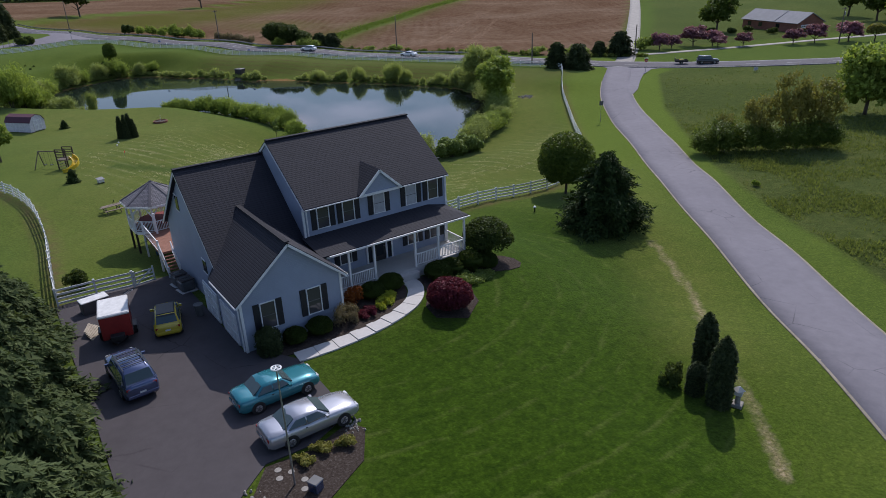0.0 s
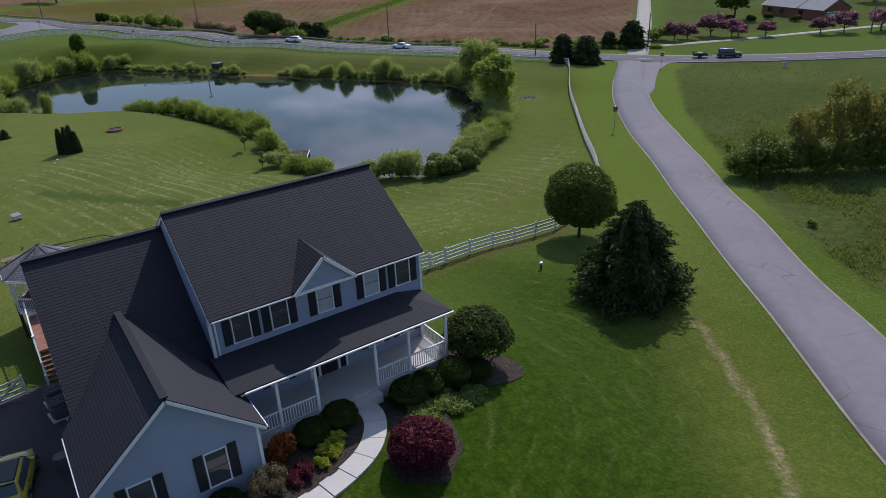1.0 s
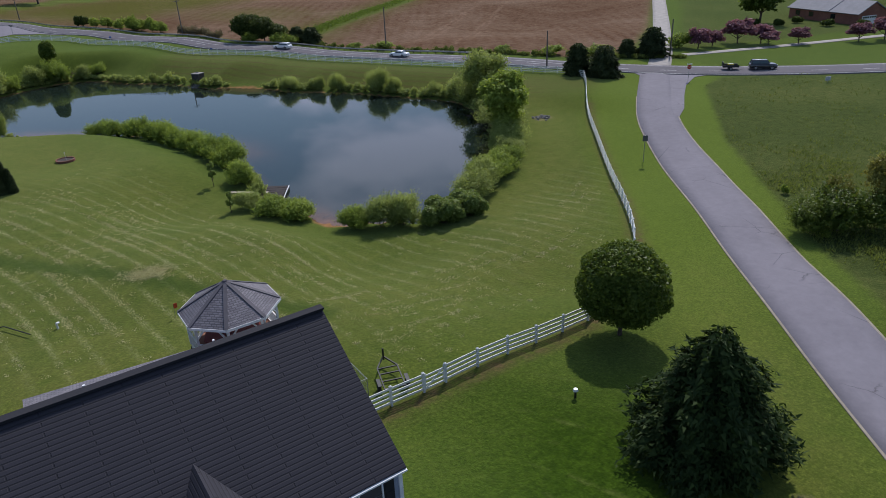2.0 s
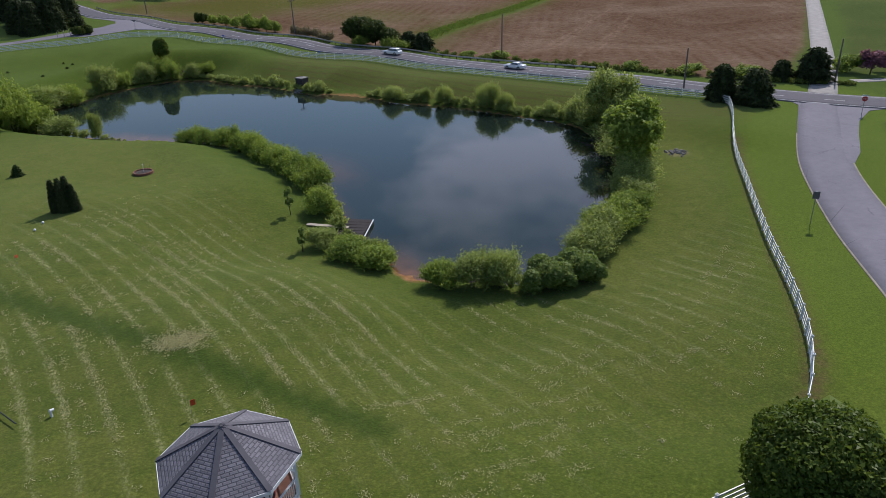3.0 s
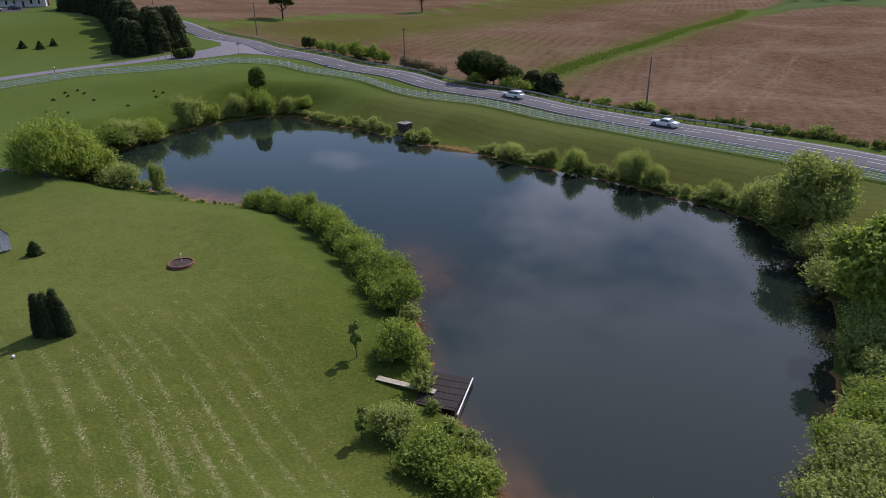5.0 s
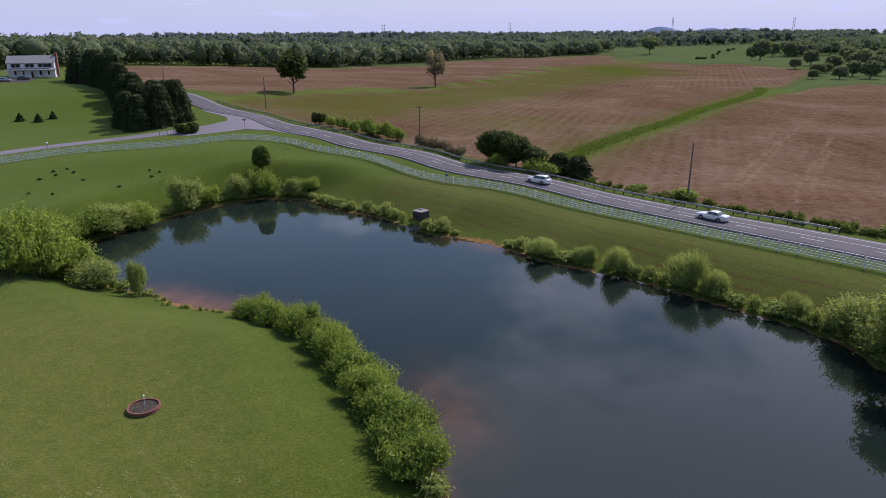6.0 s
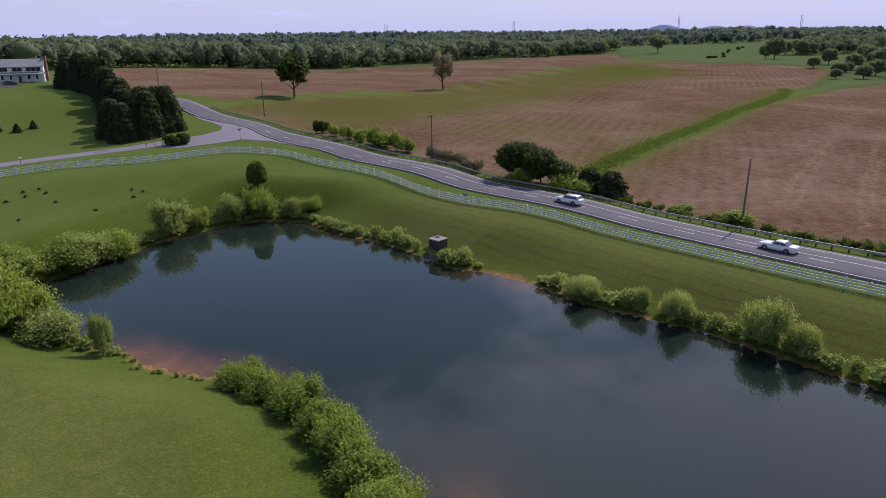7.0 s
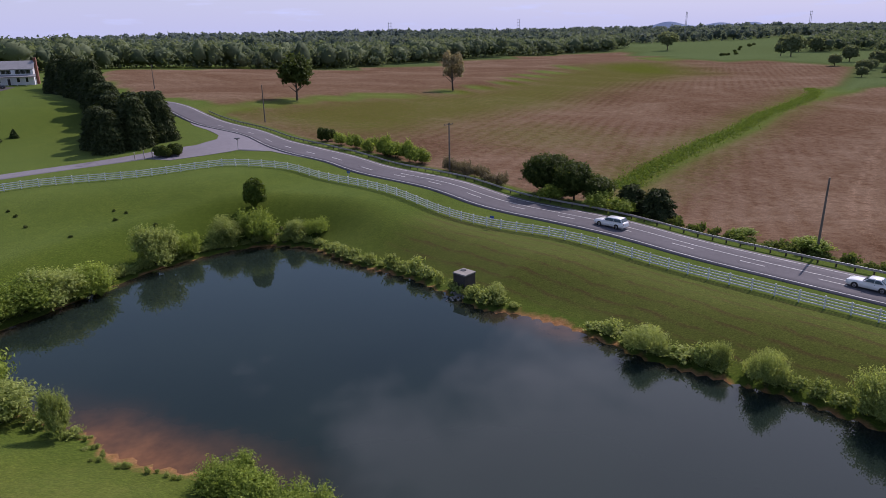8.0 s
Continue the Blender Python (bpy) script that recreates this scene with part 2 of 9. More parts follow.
def make_ground():
    n = Nodes("ground")
    at = n.place()
    big, mid, fine = n.noise(0.035, 5, 0.6, at), n.noise(0.35, 5, 0.6, at), n.noise(5.0, 4, 0.7, at)
    patch = n.noise(0.11, 4, 0.6, at, 0.6)
    # mown lawn
    lawn = n.ramp(n.math("ADD", n.math("MULTIPLY", mid, 0.55), n.math("MULTIPLY", patch, 0.45)),
                  [(0.28, (0.040, 0.072, 0.009)), (0.5, (0.064, 0.100, 0.013)), (0.72, (0.098, 0.130, 0.019))])
    blade = n.noise(1.7, 5, 0.75, at)
    tuft = n.ramp(n.noise(3.6, 3, 0.7, at), [(0.38, (0, 0, 0)), (0.62, (1, 1, 1))])
    lawn = n.mix(0.35, lawn, n.mix(tuft, (0.032, 0.058, 0.009), (0.112, 0.150, 0.026)))
    lawn = n.mix(n.math("MULTIPLY", n.ramp(fine, [(0.35, (1, 1, 1)), (0.62, (0, 0, 0))]), 0.6), lawn, (0.026, 0.050, 0.008))
    lawn = n.mix(n.math("MULTIPLY", n.ramp(blade, [(0.5, (0, 0, 0)), (0.75, (1, 1, 1))]), 0.4), lawn, (0.106, 0.134, 0.024))
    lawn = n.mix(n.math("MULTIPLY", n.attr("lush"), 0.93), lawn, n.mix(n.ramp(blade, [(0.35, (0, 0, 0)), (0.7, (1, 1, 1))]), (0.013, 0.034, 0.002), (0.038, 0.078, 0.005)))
    lawn = n.mix(n.math("MULTIPLY", n.attr("dry"), n.ramp(n.noise(0.6, 4, 0.65, at), [(0.3, (0.3, 0.3, 0.3)), (0.75, (1, 1, 1))])), lawn, n.mix(blade, (0.088, 0.105, 0.022), (0.160, 0.150, 0.044)))
    arc = n.math("FRACT", n.math("ADD", n.attr("arc"), n.math("MULTIPLY", n.noise(0.2, 3, 0.6, at), 0.8)))
    arc = n.math("MULTIPLY", n.ramp(arc, [(0.0, (1, 1, 1)), (0.16, (0, 0, 0)), (0.9, (0, 0, 0)), (1.0, (1, 1, 1))]), n.ramp(n.noise(0.5, 4, 0.7, at), [(0.45, (0, 0, 0)), (0.65, (1, 1, 1))]))
    lawn = n.mix(n.math("MULTIPLY", n.math("MULTIPLY", arc, n.attr("lush")), 0.4), lawn, (0.125, 0.150, 0.040))
    # mower passes, wide and faint
    stripe = n.node("ShaderNodeTexWave")
    stripe.wave_type, stripe.bands_direction = "BANDS", "X"
    stripe.inputs["Scale"].default_value, stripe.inputs["Distortion"].default_value = 0.19, 1.0
    stripe.inputs["Detail"].default_value, stripe.inputs["Detail Scale"].default_value = 2.0, 0.5
    n.link(n.place((1, 1, 1), -0.40), stripe.inputs["Vector"])
    lawn = n.mix(n.math("MULTIPLY", n.attr("mow"), n.math("MULTIPLY", stripe.outputs["Fac"], 0.17)), lawn, (0.130, 0.138, 0.034))
    swath = n.math("FRACT", n.attr("swath"))
    swath = n.ramp(swath, [(0.0, (1, 1, 1)), (0.20, (0, 0, 0)), (0.80, (0, 0, 0)), (1.0, (1, 1, 1))])
    swath = n.math("MULTIPLY", n.math("MULTIPLY", swath, n.attr("mow")), n.math("MULTIPLY", n.ramp(n.noise(0.25, 4, 0.7, at), [(0.38, (0.08, 0.08, 0.08)), (0.62, (1, 1, 1))]), n.ramp(n.noise(4.5, 4, 0.8, n.place((1.6, 0.7, 1), -0.38)), [(0.46, (0, 0, 0)), (0.60, (1, 1, 1))])))
    lawn = n.mix(n.math("MULTIPLY", n.attr("mow"), n.math("MULTIPLY", n.ramp(mid, [(0.35, (1, 1, 1)), (0.7, (0.3, 0.3, 0.3))]), 0.42)), lawn, (0.040, 0.068, 0.012))
    lawn = n.mix(n.math("MULTIPLY", swath, 0.9), lawn, (0.36, 0.35, 0.19))
    # passes along the road on the dam, with bare brown scars
    pass_ = n.math("FRACT", n.math("ADD", n.math("DIVIDE", n.attr("road_d"), 1.9), n.math("MULTIPLY", n.noise(0.15, 3, 0.6, at), 1.2)))
    scar = n.math("MULTIPLY", n.attr("dam"), n.math("MULTIPLY", n.ramp(pass_, [(0.0, (1, 1, 1)), (0.3, (0, 0, 0)), (0.85, (0, 0, 0)), (1.0, (1, 1, 1))]),
                                                    n.ramp(n.noise(0.35, 5, 0.7, at), [(0.36, (0.15, 0.15, 0.15)), (0.56, (1, 1, 1))])))
    lawn = n.mix(n.math("MULTIPLY", n.attr("dam"), 0.65), lawn, n.mix(blade, (0.048, 0.060, 0.014), (0.108, 0.108, 0.032)))
    lawn = n.mix(n.math("MULTIPLY", scar, 0.9), lawn, (0.070, 0.048, 0.022))
    lawn = n.mix(n.math("MULTIPLY", n.attr("verge"), 0.75), lawn, n.mix(blade, (0.060, 0.098, 0.010), (0.125, 0.172, 0.022)))
    lawn = n.mix(n.math("MULTIPLY", n.attr("track"), 0.82), lawn, (0.030, 0.055, 0.009))
    # unmown meadow
    rough_at = n.noise(0.9, 6, 0.75, at)
    meadow = n.ramp(n.math("ADD", n.math("MULTIPLY", rough_at, 0.6), n.math("MULTIPLY", big, 0.4)),
                    [(0.32, (0.020, 0.032, 0.008)), (0.5, (0.050, 0.066, 0.016)), (0.68, (0.104, 0.106, 0.034))])
    # ploughed soil with old rows
    rows = n.node("ShaderNodeTexWave")
    rows.wave_type, rows.bands_direction = "BANDS", "X"
    rows.inputs["Scale"].default_value, rows.inputs["Distortion"].default_value = 0.09, 2.0
    rows.inputs["Detail"].default_value, rows.inputs["Detail Scale"].default_value = 3.0, 0.6
    n.link(n.place((1, 1, 1), 0.62), rows.inputs["Vector"])
    soil = n.ramp(n.math("ADD", n.math("MULTIPLY", n.noise(0.024, 7, 0.72, at, 0.8), 0.7), n.math("MULTIPLY", n.noise(0.5, 5, 0.7, at), 0.3)),
                  [(0.38, (0.096, 0.052, 0.032)), (0.5, (0.142, 0.090, 0.060)), (0.60, (0.215, 0.155, 0.114))])
    soil = n.mix(n.math("MULTIPLY", n.math("MULTIPLY", rows.outputs["Fac"], n.ramp(n.noise(0.012, 3, 0.5, at), [(0.4, (0, 0, 0)), (0.6, (1, 1, 1))])), 0.3), soil, (0.26, 0.19, 0.15))
    clod = n.ramp(n.noise(0.9, 6, 0.85, at), [(0.42, (0, 0, 0)), (0.60, (1, 1, 1))])
    soil = n.mix(0.36, soil, n.mix(clod, (0.076, 0.042, 0.026), (0.225, 0.158, 0.112)))
    soil = n.mix(n.math("MULTIPLY", n.attr("tram"), n.math("MULTIPLY", clod, 0.7)), soil, (0.27, 0.19, 0.14))
    clay = n.ramp(n.noise(1.6, 5, 0.6, at), [(0.3, (0.20, 0.085, 0.038)), (0.7, (0.31, 0.165, 0.085))])
    stony = n.ramp(n.noise(4, 5, 0.75, at), [(0.35, (0.10, 0.09, 0.035)), (0.55, (0.26, 0.21, 0.13)), (0.75, (0.42, 0.36, 0.27))])
    edge = n.math("MULTIPLY", n.math("SUBTRACT", n.noise(0.8, 5, 0.7, at), 0.5), 0.9)

    def over(col, name, other, soft=0.25):
        f = n.math("ADD", n.attr(name), edge)
        f = n.ramp(f, [(0.5 - soft, (0, 0, 0)), (0.5 + soft, (1, 1, 1))])
        return n.mix(f, col, other)

    col = over(lawn, "meadow", meadow)
    col = over(col, "soil", soil)
    col = over(col, "sprout", n.mix(blade, (0.040, 0.060, 0.010), (0.130, 0.142, 0.030)), 0.35)
    col = over(col, "pasture", n.mix(mid, (0.042, 0.066, 0.024), (0.066, 0.090, 0.034)))
    col = over(col, "clay", clay)
    col = over(col, "stony", stony)
    col = n.mix(n.math("MULTIPLY", n.attr("bare"), n.ramp(n.noise(1.1, 4, 0.7, at), [(0.35, (0.15, 0.15, 0.15)), (0.6, (1, 1, 1))])), col, n.mix(fine, (0.055, 0.032, 0.018), (0.15, 0.095, 0.06)))
    h = n.math("ADD", n.math("MULTIPLY", fine, 0.6), n.math("MULTIPLY", rough_at, n.math("ADD", n.math("MULTIPLY", n.attr("meadow"), 2.5), 0.4)))
    n.bump(h, 0.55, 0.12)
    # clumps and blades break the light up at hand's width
    grain = n.ramp(n.noise(5.2, 7, 0.84, at), [(0.36, (0.40, 0.42, 0.42)), (0.5, (0.74, 0.71, 0.68)), (0.64, (1.45, 1.38, 1.18))])
    col = n.mix(0.7, col, grain, "MULTIPLY")
    n.link(n.math("MULTIPLY", n.math("SUBTRACT", 1.0, n.attr("soil"), True), 0.19), n.bsdf.inputs["Sheen Weight"])
    n.bsdf.inputs["Sheen Roughness"].default_value = 0.45
    n.bsdf.inputs["Sheen Tint"].default_value = (0.85, 1.0, 0.40, 1)
    return n.done(col, 1.0, 0, 0.0)


def make_asphalt(name, tone, tint=(1.0, 0.98, 1.02)):
    n = Nodes(name)
    at = n.place()
    f = n.math("ADD", n.math("MULTIPLY", n.noise(0.12, 5, 0.65, at), 0.5), n.math("MULTIPLY", n.noise(1.3, 5, 0.7, at), 0.5))
    a, b = tuple(0.86 * tone * t for t in tint), tuple(1.16 * tone * t for t in tint)
    col = n.ramp(f, [(0.32, a), (0.68, b)])
    crack = n.node("ShaderNodeTexVoronoi")
    crack.feature = "DISTANCE_TO_EDGE"
    crack.inputs["Scale"].default_value = 0.33
    n.link(n.mix(0.25, at, n.noise(1.1, 4, 0.7, at)), crack.inputs["Vector"])
    line = n.ramp(crack.outputs["Distance"], [(0.0, (1, 1, 1)), (0.012, (0, 0, 0))])
    col = n.mix(n.math("MULTIPLY", line, n.ramp(n.noise(0.2, 3, 0.5, at), [(0.5, (0, 0, 0)), (0.62, (0.7, 0.7, 0.7))])), col, tuple(0.35 * tone * t for t in tint))
    n.bump(n.noise(60, 3, 0.7, at), 0.4, 0.01)
    return n.done(col, 0.9, 0, 0.15)


def make_shingle(name, dark, light, course=0.165, tab=2.3, worn=0.4):
    """Asphalt shingle courses; the object's own x runs along the eave and y up the slope."""
    n = Nodes(name)
    co = n.node("ShaderNodeTexCoord")
    br = n.node("ShaderNodeTexBrick")
    br.inputs["Scale"].default_value = 1.0
    br.inputs["Brick Width"].default_value, br.inputs["Row Height"].default_value = tab, course
    br.inputs["Mortar Size"].default_value, br.inputs["Mortar Smooth"].default_value = 0.03, 0.6
    br.inputs["Color1"].default_value, br.inputs["Color2"].default_value = (*dark, 1), (*light, 1)
    br.inputs["Mortar"].default_value = (*(0.42 * c for c in dark), 1)
    n.link(co.outputs["UV"], br.inputs["Vector"])
    big = n.noise(0.6, 5, 0.6)
    col = n.mix(n.math("MULTIPLY", big, worn), br.outputs["Color"], tuple(1.25 * c for c in light))
    col = n.mix(n.math("MULTIPLY", n.noise(45, 3, 0.8), 0.14), col, (0.11, 0.11, 0.125))
    n.bump(br.outputs["Fac"], 0.8, -0.015)
    return n.done(col, 0.86, 0, 0.3)


def make_siding(name, color, lap=0.11):
    """Horizontal lap siding: one lap every lap metres up the object's own z."""
    n = Nodes(name)
    co = n.node("ShaderNodeTexCoord")
    sep = n.node("ShaderNodeSeparateXYZ")
    n.link(co.outputs["Object"], sep.inputs[0])
    saw = n.math("FRACT", n.math("DIVIDE", sep.outputs["Z"], lap))
    f = n.noise(0.7, 5, 0.6)
    col = n.mix(n.ramp(f, [(0.3, (0, 0, 0)), (0.75, (1, 1, 1))]), tuple(0.88 * c for c in color), color)
    n.bump(saw, 0.7, 0.012)
    return n.done(col, 0.55, 0, 0.4)


def make_wood(name, dark, light, scale=3.0):
    n = Nodes(name)
    f = n.noise(scale, 6, 0.65, n.place((1, 1, 0.12)), 0.8)
    n.bump(f, 0.4, 0.01)
    return n.done(n.ramp(f, [(0.3, dark), (0.7, light)]), 0.8, 0, 0.3)


def make_concrete(name, tone, stain=0.35):
    n = Nodes(name)
    f = n.math("ADD", n.math("MULTIPLY", n.noise(0.7, 6, 0.7), 0.6), n.math("MULTIPLY", n.noise(12, 4, 0.7), 0.4))
    n.bump(f, 0.3, 0.01)
    return n.done(n.ramp(f, [(0.3, tuple(c * (1 - stain) for c in tone)), (0.65, tone)]), 0.88, 0, 0.3)


def make_glass(name, tone=(0.015, 0.018, 0.022)):
    n = Nodes(name)
    n.bump(n.noise(1.2, 2), 0.03, 0.02)
    return n.done(tone, 0.04, 0, 0.6)


def make_carpaint(name, color, metal=0.35, rough=0.25):
    n = Nodes(name)
    f = n.noise(1.1, 4, 0.6)
    m = n.done(n.mix(f, tuple(0.86 * c for c in color), color), n.math("ADD", n.math("MULTIPLY", f, 0.1), rough - 0.05), metal)
    n.bsdf.inputs["Coat Weight"].default_value, n.bsdf.inputs["Coat Roughness"].default_value = 0.8, 0.05
    return m


def make_mulch():
    n = Nodes("bark_mulch")
    f = n.noise(9, 5, 0.75)
    n.bump(f, 0.8, 0.04)
    return n.done(n.ramp(f, [(0.3, (0.020, 0.014, 0.011)), (0.55, (0.052, 0.040, 0.034)), (0.75, (0.13, 0.115, 0.105))]), 0.95, 0, 0.1)


def make_water():
    n = Nodes("pond_water")
    at = n.place()
    bed = n.ramp(n.noise(0.5, 4, 0.6, at), [(0.3, (0.20, 0.080, 0.030)), (0.7, (0.28, 0.120, 0.046))])
    deep = n.ramp(n.noise(0.03, 4, 0.6, at), [(0.35, (0.010, 0.017, 0.014)), (0.7, (0.014, 0.023, 0.018))])
    shal = n.math("MULTIPLY", n.attr("shallow"), n.ramp(n.noise(0.25, 4, 0.6, at), [(0.25, (0.35, 0.35, 0.35)), (0.75, (0.95, 0.95, 0.95))]), True)
    calm = n.noise(0.045, 3, 0.5, at)
    rip = n.math("MULTIPLY", n.noise(1.9, 3, 0.6, n.place((1, 1.7, 1), 0.5)), n.ramp(calm, [(0.4, (0.25, 0.25, 0.25)), (0.65, (1, 1, 1))]))
    n.bump(rip, 0.03, 0.05)
    m = n.done(n.mix(shal, deep, bed), 0.02, 0, 0.46)
    n.bsdf.inputs["IOR"].default_value = 1.333
    return m


M = {}
M["ground"] = make_ground()
M["road"] = make_asphalt("road_asphalt", 0.170, (1.0, 0.94, 1.07))
M["main_road"] = make_asphalt("main_road_asphalt", 0.105, (1.0, 0.94, 1.05))
M["drive"] = make_asphalt("driveway_asphalt", 0.062, (1.08, 0.96, 1.03))
M["gravel"] = make_concrete("pale_gravel", (0.34, 0.315, 0.29), 0.5)
M["line_white"] = painted("road_paint_white", (0.62, 0.62, 0.60), 0.7, 0, 0.2, 2.0)
M["road_edge"] = make_concrete("dusty_road_edge", (0.30, 0.26, 0.20), 0.6)
M["concrete"] = make_concrete("concrete", (0.52, 0.50, 0.49), 0.22)
M["old_concrete"] = make_concrete("old_concrete", (0.085, 0.070, 0.068), 0.5)
M["stone"] = make_concrete("stone", (0.30, 0.28, 0.26), 0.5)
M["mulch"] = make_mulch()
M["water"] = make_water()
M["roof"] = make_shingle("roof_shingles", (0.0165, 0.0165, 0.024), (0.021, 0.0205, 0.029))
M["gazebo_roof"] = make_shingle("weathered_shingles", (0.075, 0.070, 0.082), (0.19, 0.18, 0.20), 0.145, 0.31, 0.6)
M["siding"] = make_siding("blue_grey_siding", (0.31, 0.355, 0.46))
M["trim"] = painted("white_trim", (0.78, 0.78, 0.79), 0.4, 0, 0.06)
M["vinyl"] = painted("white_vinyl", (0.76, 0.77, 0.76), 0.4, 0, 0.08, 1.5)
M["shutter"] = painted("dark_shutter", (0.012, 0.014, 0.022), 0.5)
M["glass"] = make_glass("window_glass")
M["curtain"] = make_glass("curtained_glass", (0.065, 0.062, 0.066))
M["blind"] = painted("window_blind", (0.42, 0.43, 0.45), 0.7, 0, 0.1)
M["door_dark"] = painted("dark_door", (0.03, 0.025, 0.025), 0.4)
M["wood"] = make_wood("weathered_wood", (0.10, 0.075, 0.055), (0.24, 0.19, 0.15))
M["wood_dark"] = make_wood("dark_wood", (0.030, 0.022, 0.017), (0.075, 0.055, 0.042))
M["dock_wood"] = make_wood("wet_black_decking", (0.012, 0.009, 0.009), (0.032, 0.024, 0.023))
M["wood_red"] = make_wood("red_brown_decking", (0.17, 0.075, 0.05), (0.27, 0.13, 0.09))
M["wood_pale"] = make_wood("pale_plank", (0.28, 0.23, 0.18), (0.48, 0.42, 0.34))
M["pole_wood"] = make_wood("pole_wood", (0.10, 0.085, 0.07), (0.20, 0.17, 0.145))
M["bark"] = make_wood("bark", (0.040, 0.030, 0.022), (0.12, 0.09, 0.07), 6.0)
M["steel"] = painted("galvanised_steel", (0.42, 0.43, 0.45), 0.45, 0.8, 0.15)
M["metal_dark"] = painted("dark_metal", (0.03, 0.03, 0.032), 0.5, 0.3)
M["rubber"] = painted("tyre_rubber", (0.016, 0.016, 0.017), 0.8)
M["plastic_black"] = painted("black_plastic", (0.018, 0.018, 0.02), 0.5)
M["plastic_grey"] = painted("grey_plastic", (0.12, 0.12, 0.125), 0.6)
M["alloy"] = painted("alloy", (0.50, 0.51, 0.53), 0.3, 0.8)
M["lamp_red"] = painted("red_lens", (0.28, 0.015, 0.012), 0.2)
M["lamp_clear"] = painted("clear_lens", (0.62, 0.63, 0.64), 0.12)
M["car_glass"] = make_glass("car_glass", (0.06, 0.085, 0.092))
M["paint_teal"] = make_carpaint("teal_car_paint", (0.035, 0.22, 0.27))
M["paint_silver"] = make_carpaint("silver_car_paint", (0.46, 0.46, 0.50), 0.6)
M["paint_navy"] = make_carpaint("slate_car_paint", (0.075, 0.10, 0.20), 0.5)
M["paint_yellow"] = make_carpaint("yellow_car_paint", (0.55, 0.42, 0.035), 0.0)
M["paint_white"] = make_carpaint("white_car_paint", (0.74, 0.74, 0.74), 0.0)
M["paint_grey"] = make_carpaint("dark_grey_car_paint", (0.05, 0.05, 0.055), 0.4)
M["paint_red"] = painted("red_trailer_paint", (0.34, 0.025, 0.022), 0.4)
M["white_sheet"] = painted("white_sheet_metal", (0.72, 0.71, 0.70), 0.4, 0, 0.1)
M["plastic_yellow"] = painted("yellow_plastic", (0.72, 0.50, 0.03), 0.4)
M["fabric_red"] = painted("red_brown_cloth", (0.22, 0.045, 0.04), 0.9)
M["fabric_blue"] = painted("blue_tarpaulin", (0.10, 0.18, 0.30), 0.6)
M["flag_red"] = painted("orange_red_flag", (0.62, 0.07, 0.02), 0.7)
M["sign_red"] = painted("red_sign", (0.48, 0.02, 0.025), 0.5)
M["sign_blue"] = painted("blue_sign", (0.03, 0.10, 0.42), 0.5)
M["sign_white"] = painted("white_sign", (0.70, 0.70, 0.70), 0.5)
M["brick"] = make_concrete("red_brick", (0.30, 0.13, 0.095), 0.5)
M["roof_maroon"] = painted("maroon_roof", (0.095, 0.028, 0.045), 0.7)
M["roof_grey"] = make_concrete("grey_shingles", (0.26, 0.26, 0.28), 0.3)
M["shed_wall"] = painted("pale_lilac_siding", (0.70, 0.67, 0.73), 0.6)
# blue of the hills is distance haze put into the base colour
M["hill"] = painted("hazed_far_hill", (0.30, 0.37, 0.55), 0.95, 0, 0.05, 0.002)
M["clip"] = leafy("cut_grass", (0.26, 0.26, 0.10), (0.54, 0.51, 0.29), 0.8)
M["grass_tuft"] = leafy("long_grass", (0.075, 0.110, 0.022), (0.20, 0.235, 0.065), 0.8)
M["willow"] = leafy("willow_leaves", (0.110, 0.155, 0.042), (0.39, 0.45, 0.140), 0.6, 0.7, 0.48)
M["shrub"] = leafy("shrub_leaves", (0.075, 0.130, 0.020), (0.31, 0.39, 0.078), 0.6, 0.7, 0.46)
M["laurel"] = leafy("glossy_leaves", (0.075, 0.125, 0.025), (0.30, 0.37, 0.11), 0.4)
M["pear"] = leafy("pear_leaves", (0.040, 0.075, 0.012), (0.150, 0.200, 0.035), 0.45)
M["boxwood"] = leafy("boxwood_leaves", (0.018, 0.034, 0.006), (0.062, 0.090, 0.015))
M["dark_leaf"] = leafy("dark_leaves", (0.028, 0.049, 0.011), (0.098, 0.130, 0.032))
M["spruce"] = leafy("spruce_needles", (0.012, 0.028, 0.008), (0.055, 0.085, 0.022), 0.7, 0.5, 0.25)
M["cedar"] = leafy("cedar_foliage", (0.018, 0.030, 0.013), (0.070, 0.090, 0.034), 0.7, 0.6, 0.3)
M["pine"] = leafy("pine_needles", (0.023, 0.045, 0.016), (0.121, 0.151, 0.057), 0.7, 0.5, 0.3)
M["maroon"] = leafy("maroon_leaves", (0.060, 0.010, 0.020), (0.17, 0.035, 0.055))
M["lilac"] = leafy("pink_blossom", (0.12, 0.055, 0.075), (0.34, 0.16, 0.22))
M["orange_leaf"] = leafy("orange_leaves", (0.16, 0.045, 0.012), (0.36, 0.12, 0.03))
M["lime_leaf"] = leafy("lime_leaves", (0.20, 0.24, 0.02), (0.42, 0.46, 0.06))
M["straw"] = leafy("dry_stems", (0.10, 0.085, 0.05), (0.26, 0.22, 0.14))
# green of the woods with some distance haze added as blue
M["forest"] = leafy("hazed_forest_leaves", (0.058, 0.090, 0.056), (0.185, 0.225, 0.125), 0.8)
M["rank_grass"] = leafy("rank_grass", (0.055, 0.100, 0.016), (0.19, 0.26, 0.048), 0.8)
M["hedgerow"] = leafy("hedgerow_leaves", (0.110, 0.145, 0.075), (0.28, 0.32, 0.17), 0.8)
M["thin_leaf"] = leafy("thin_new_leaves", (0.20, 0.165, 0.10), (0.42, 0.37, 0.24), 0.8)
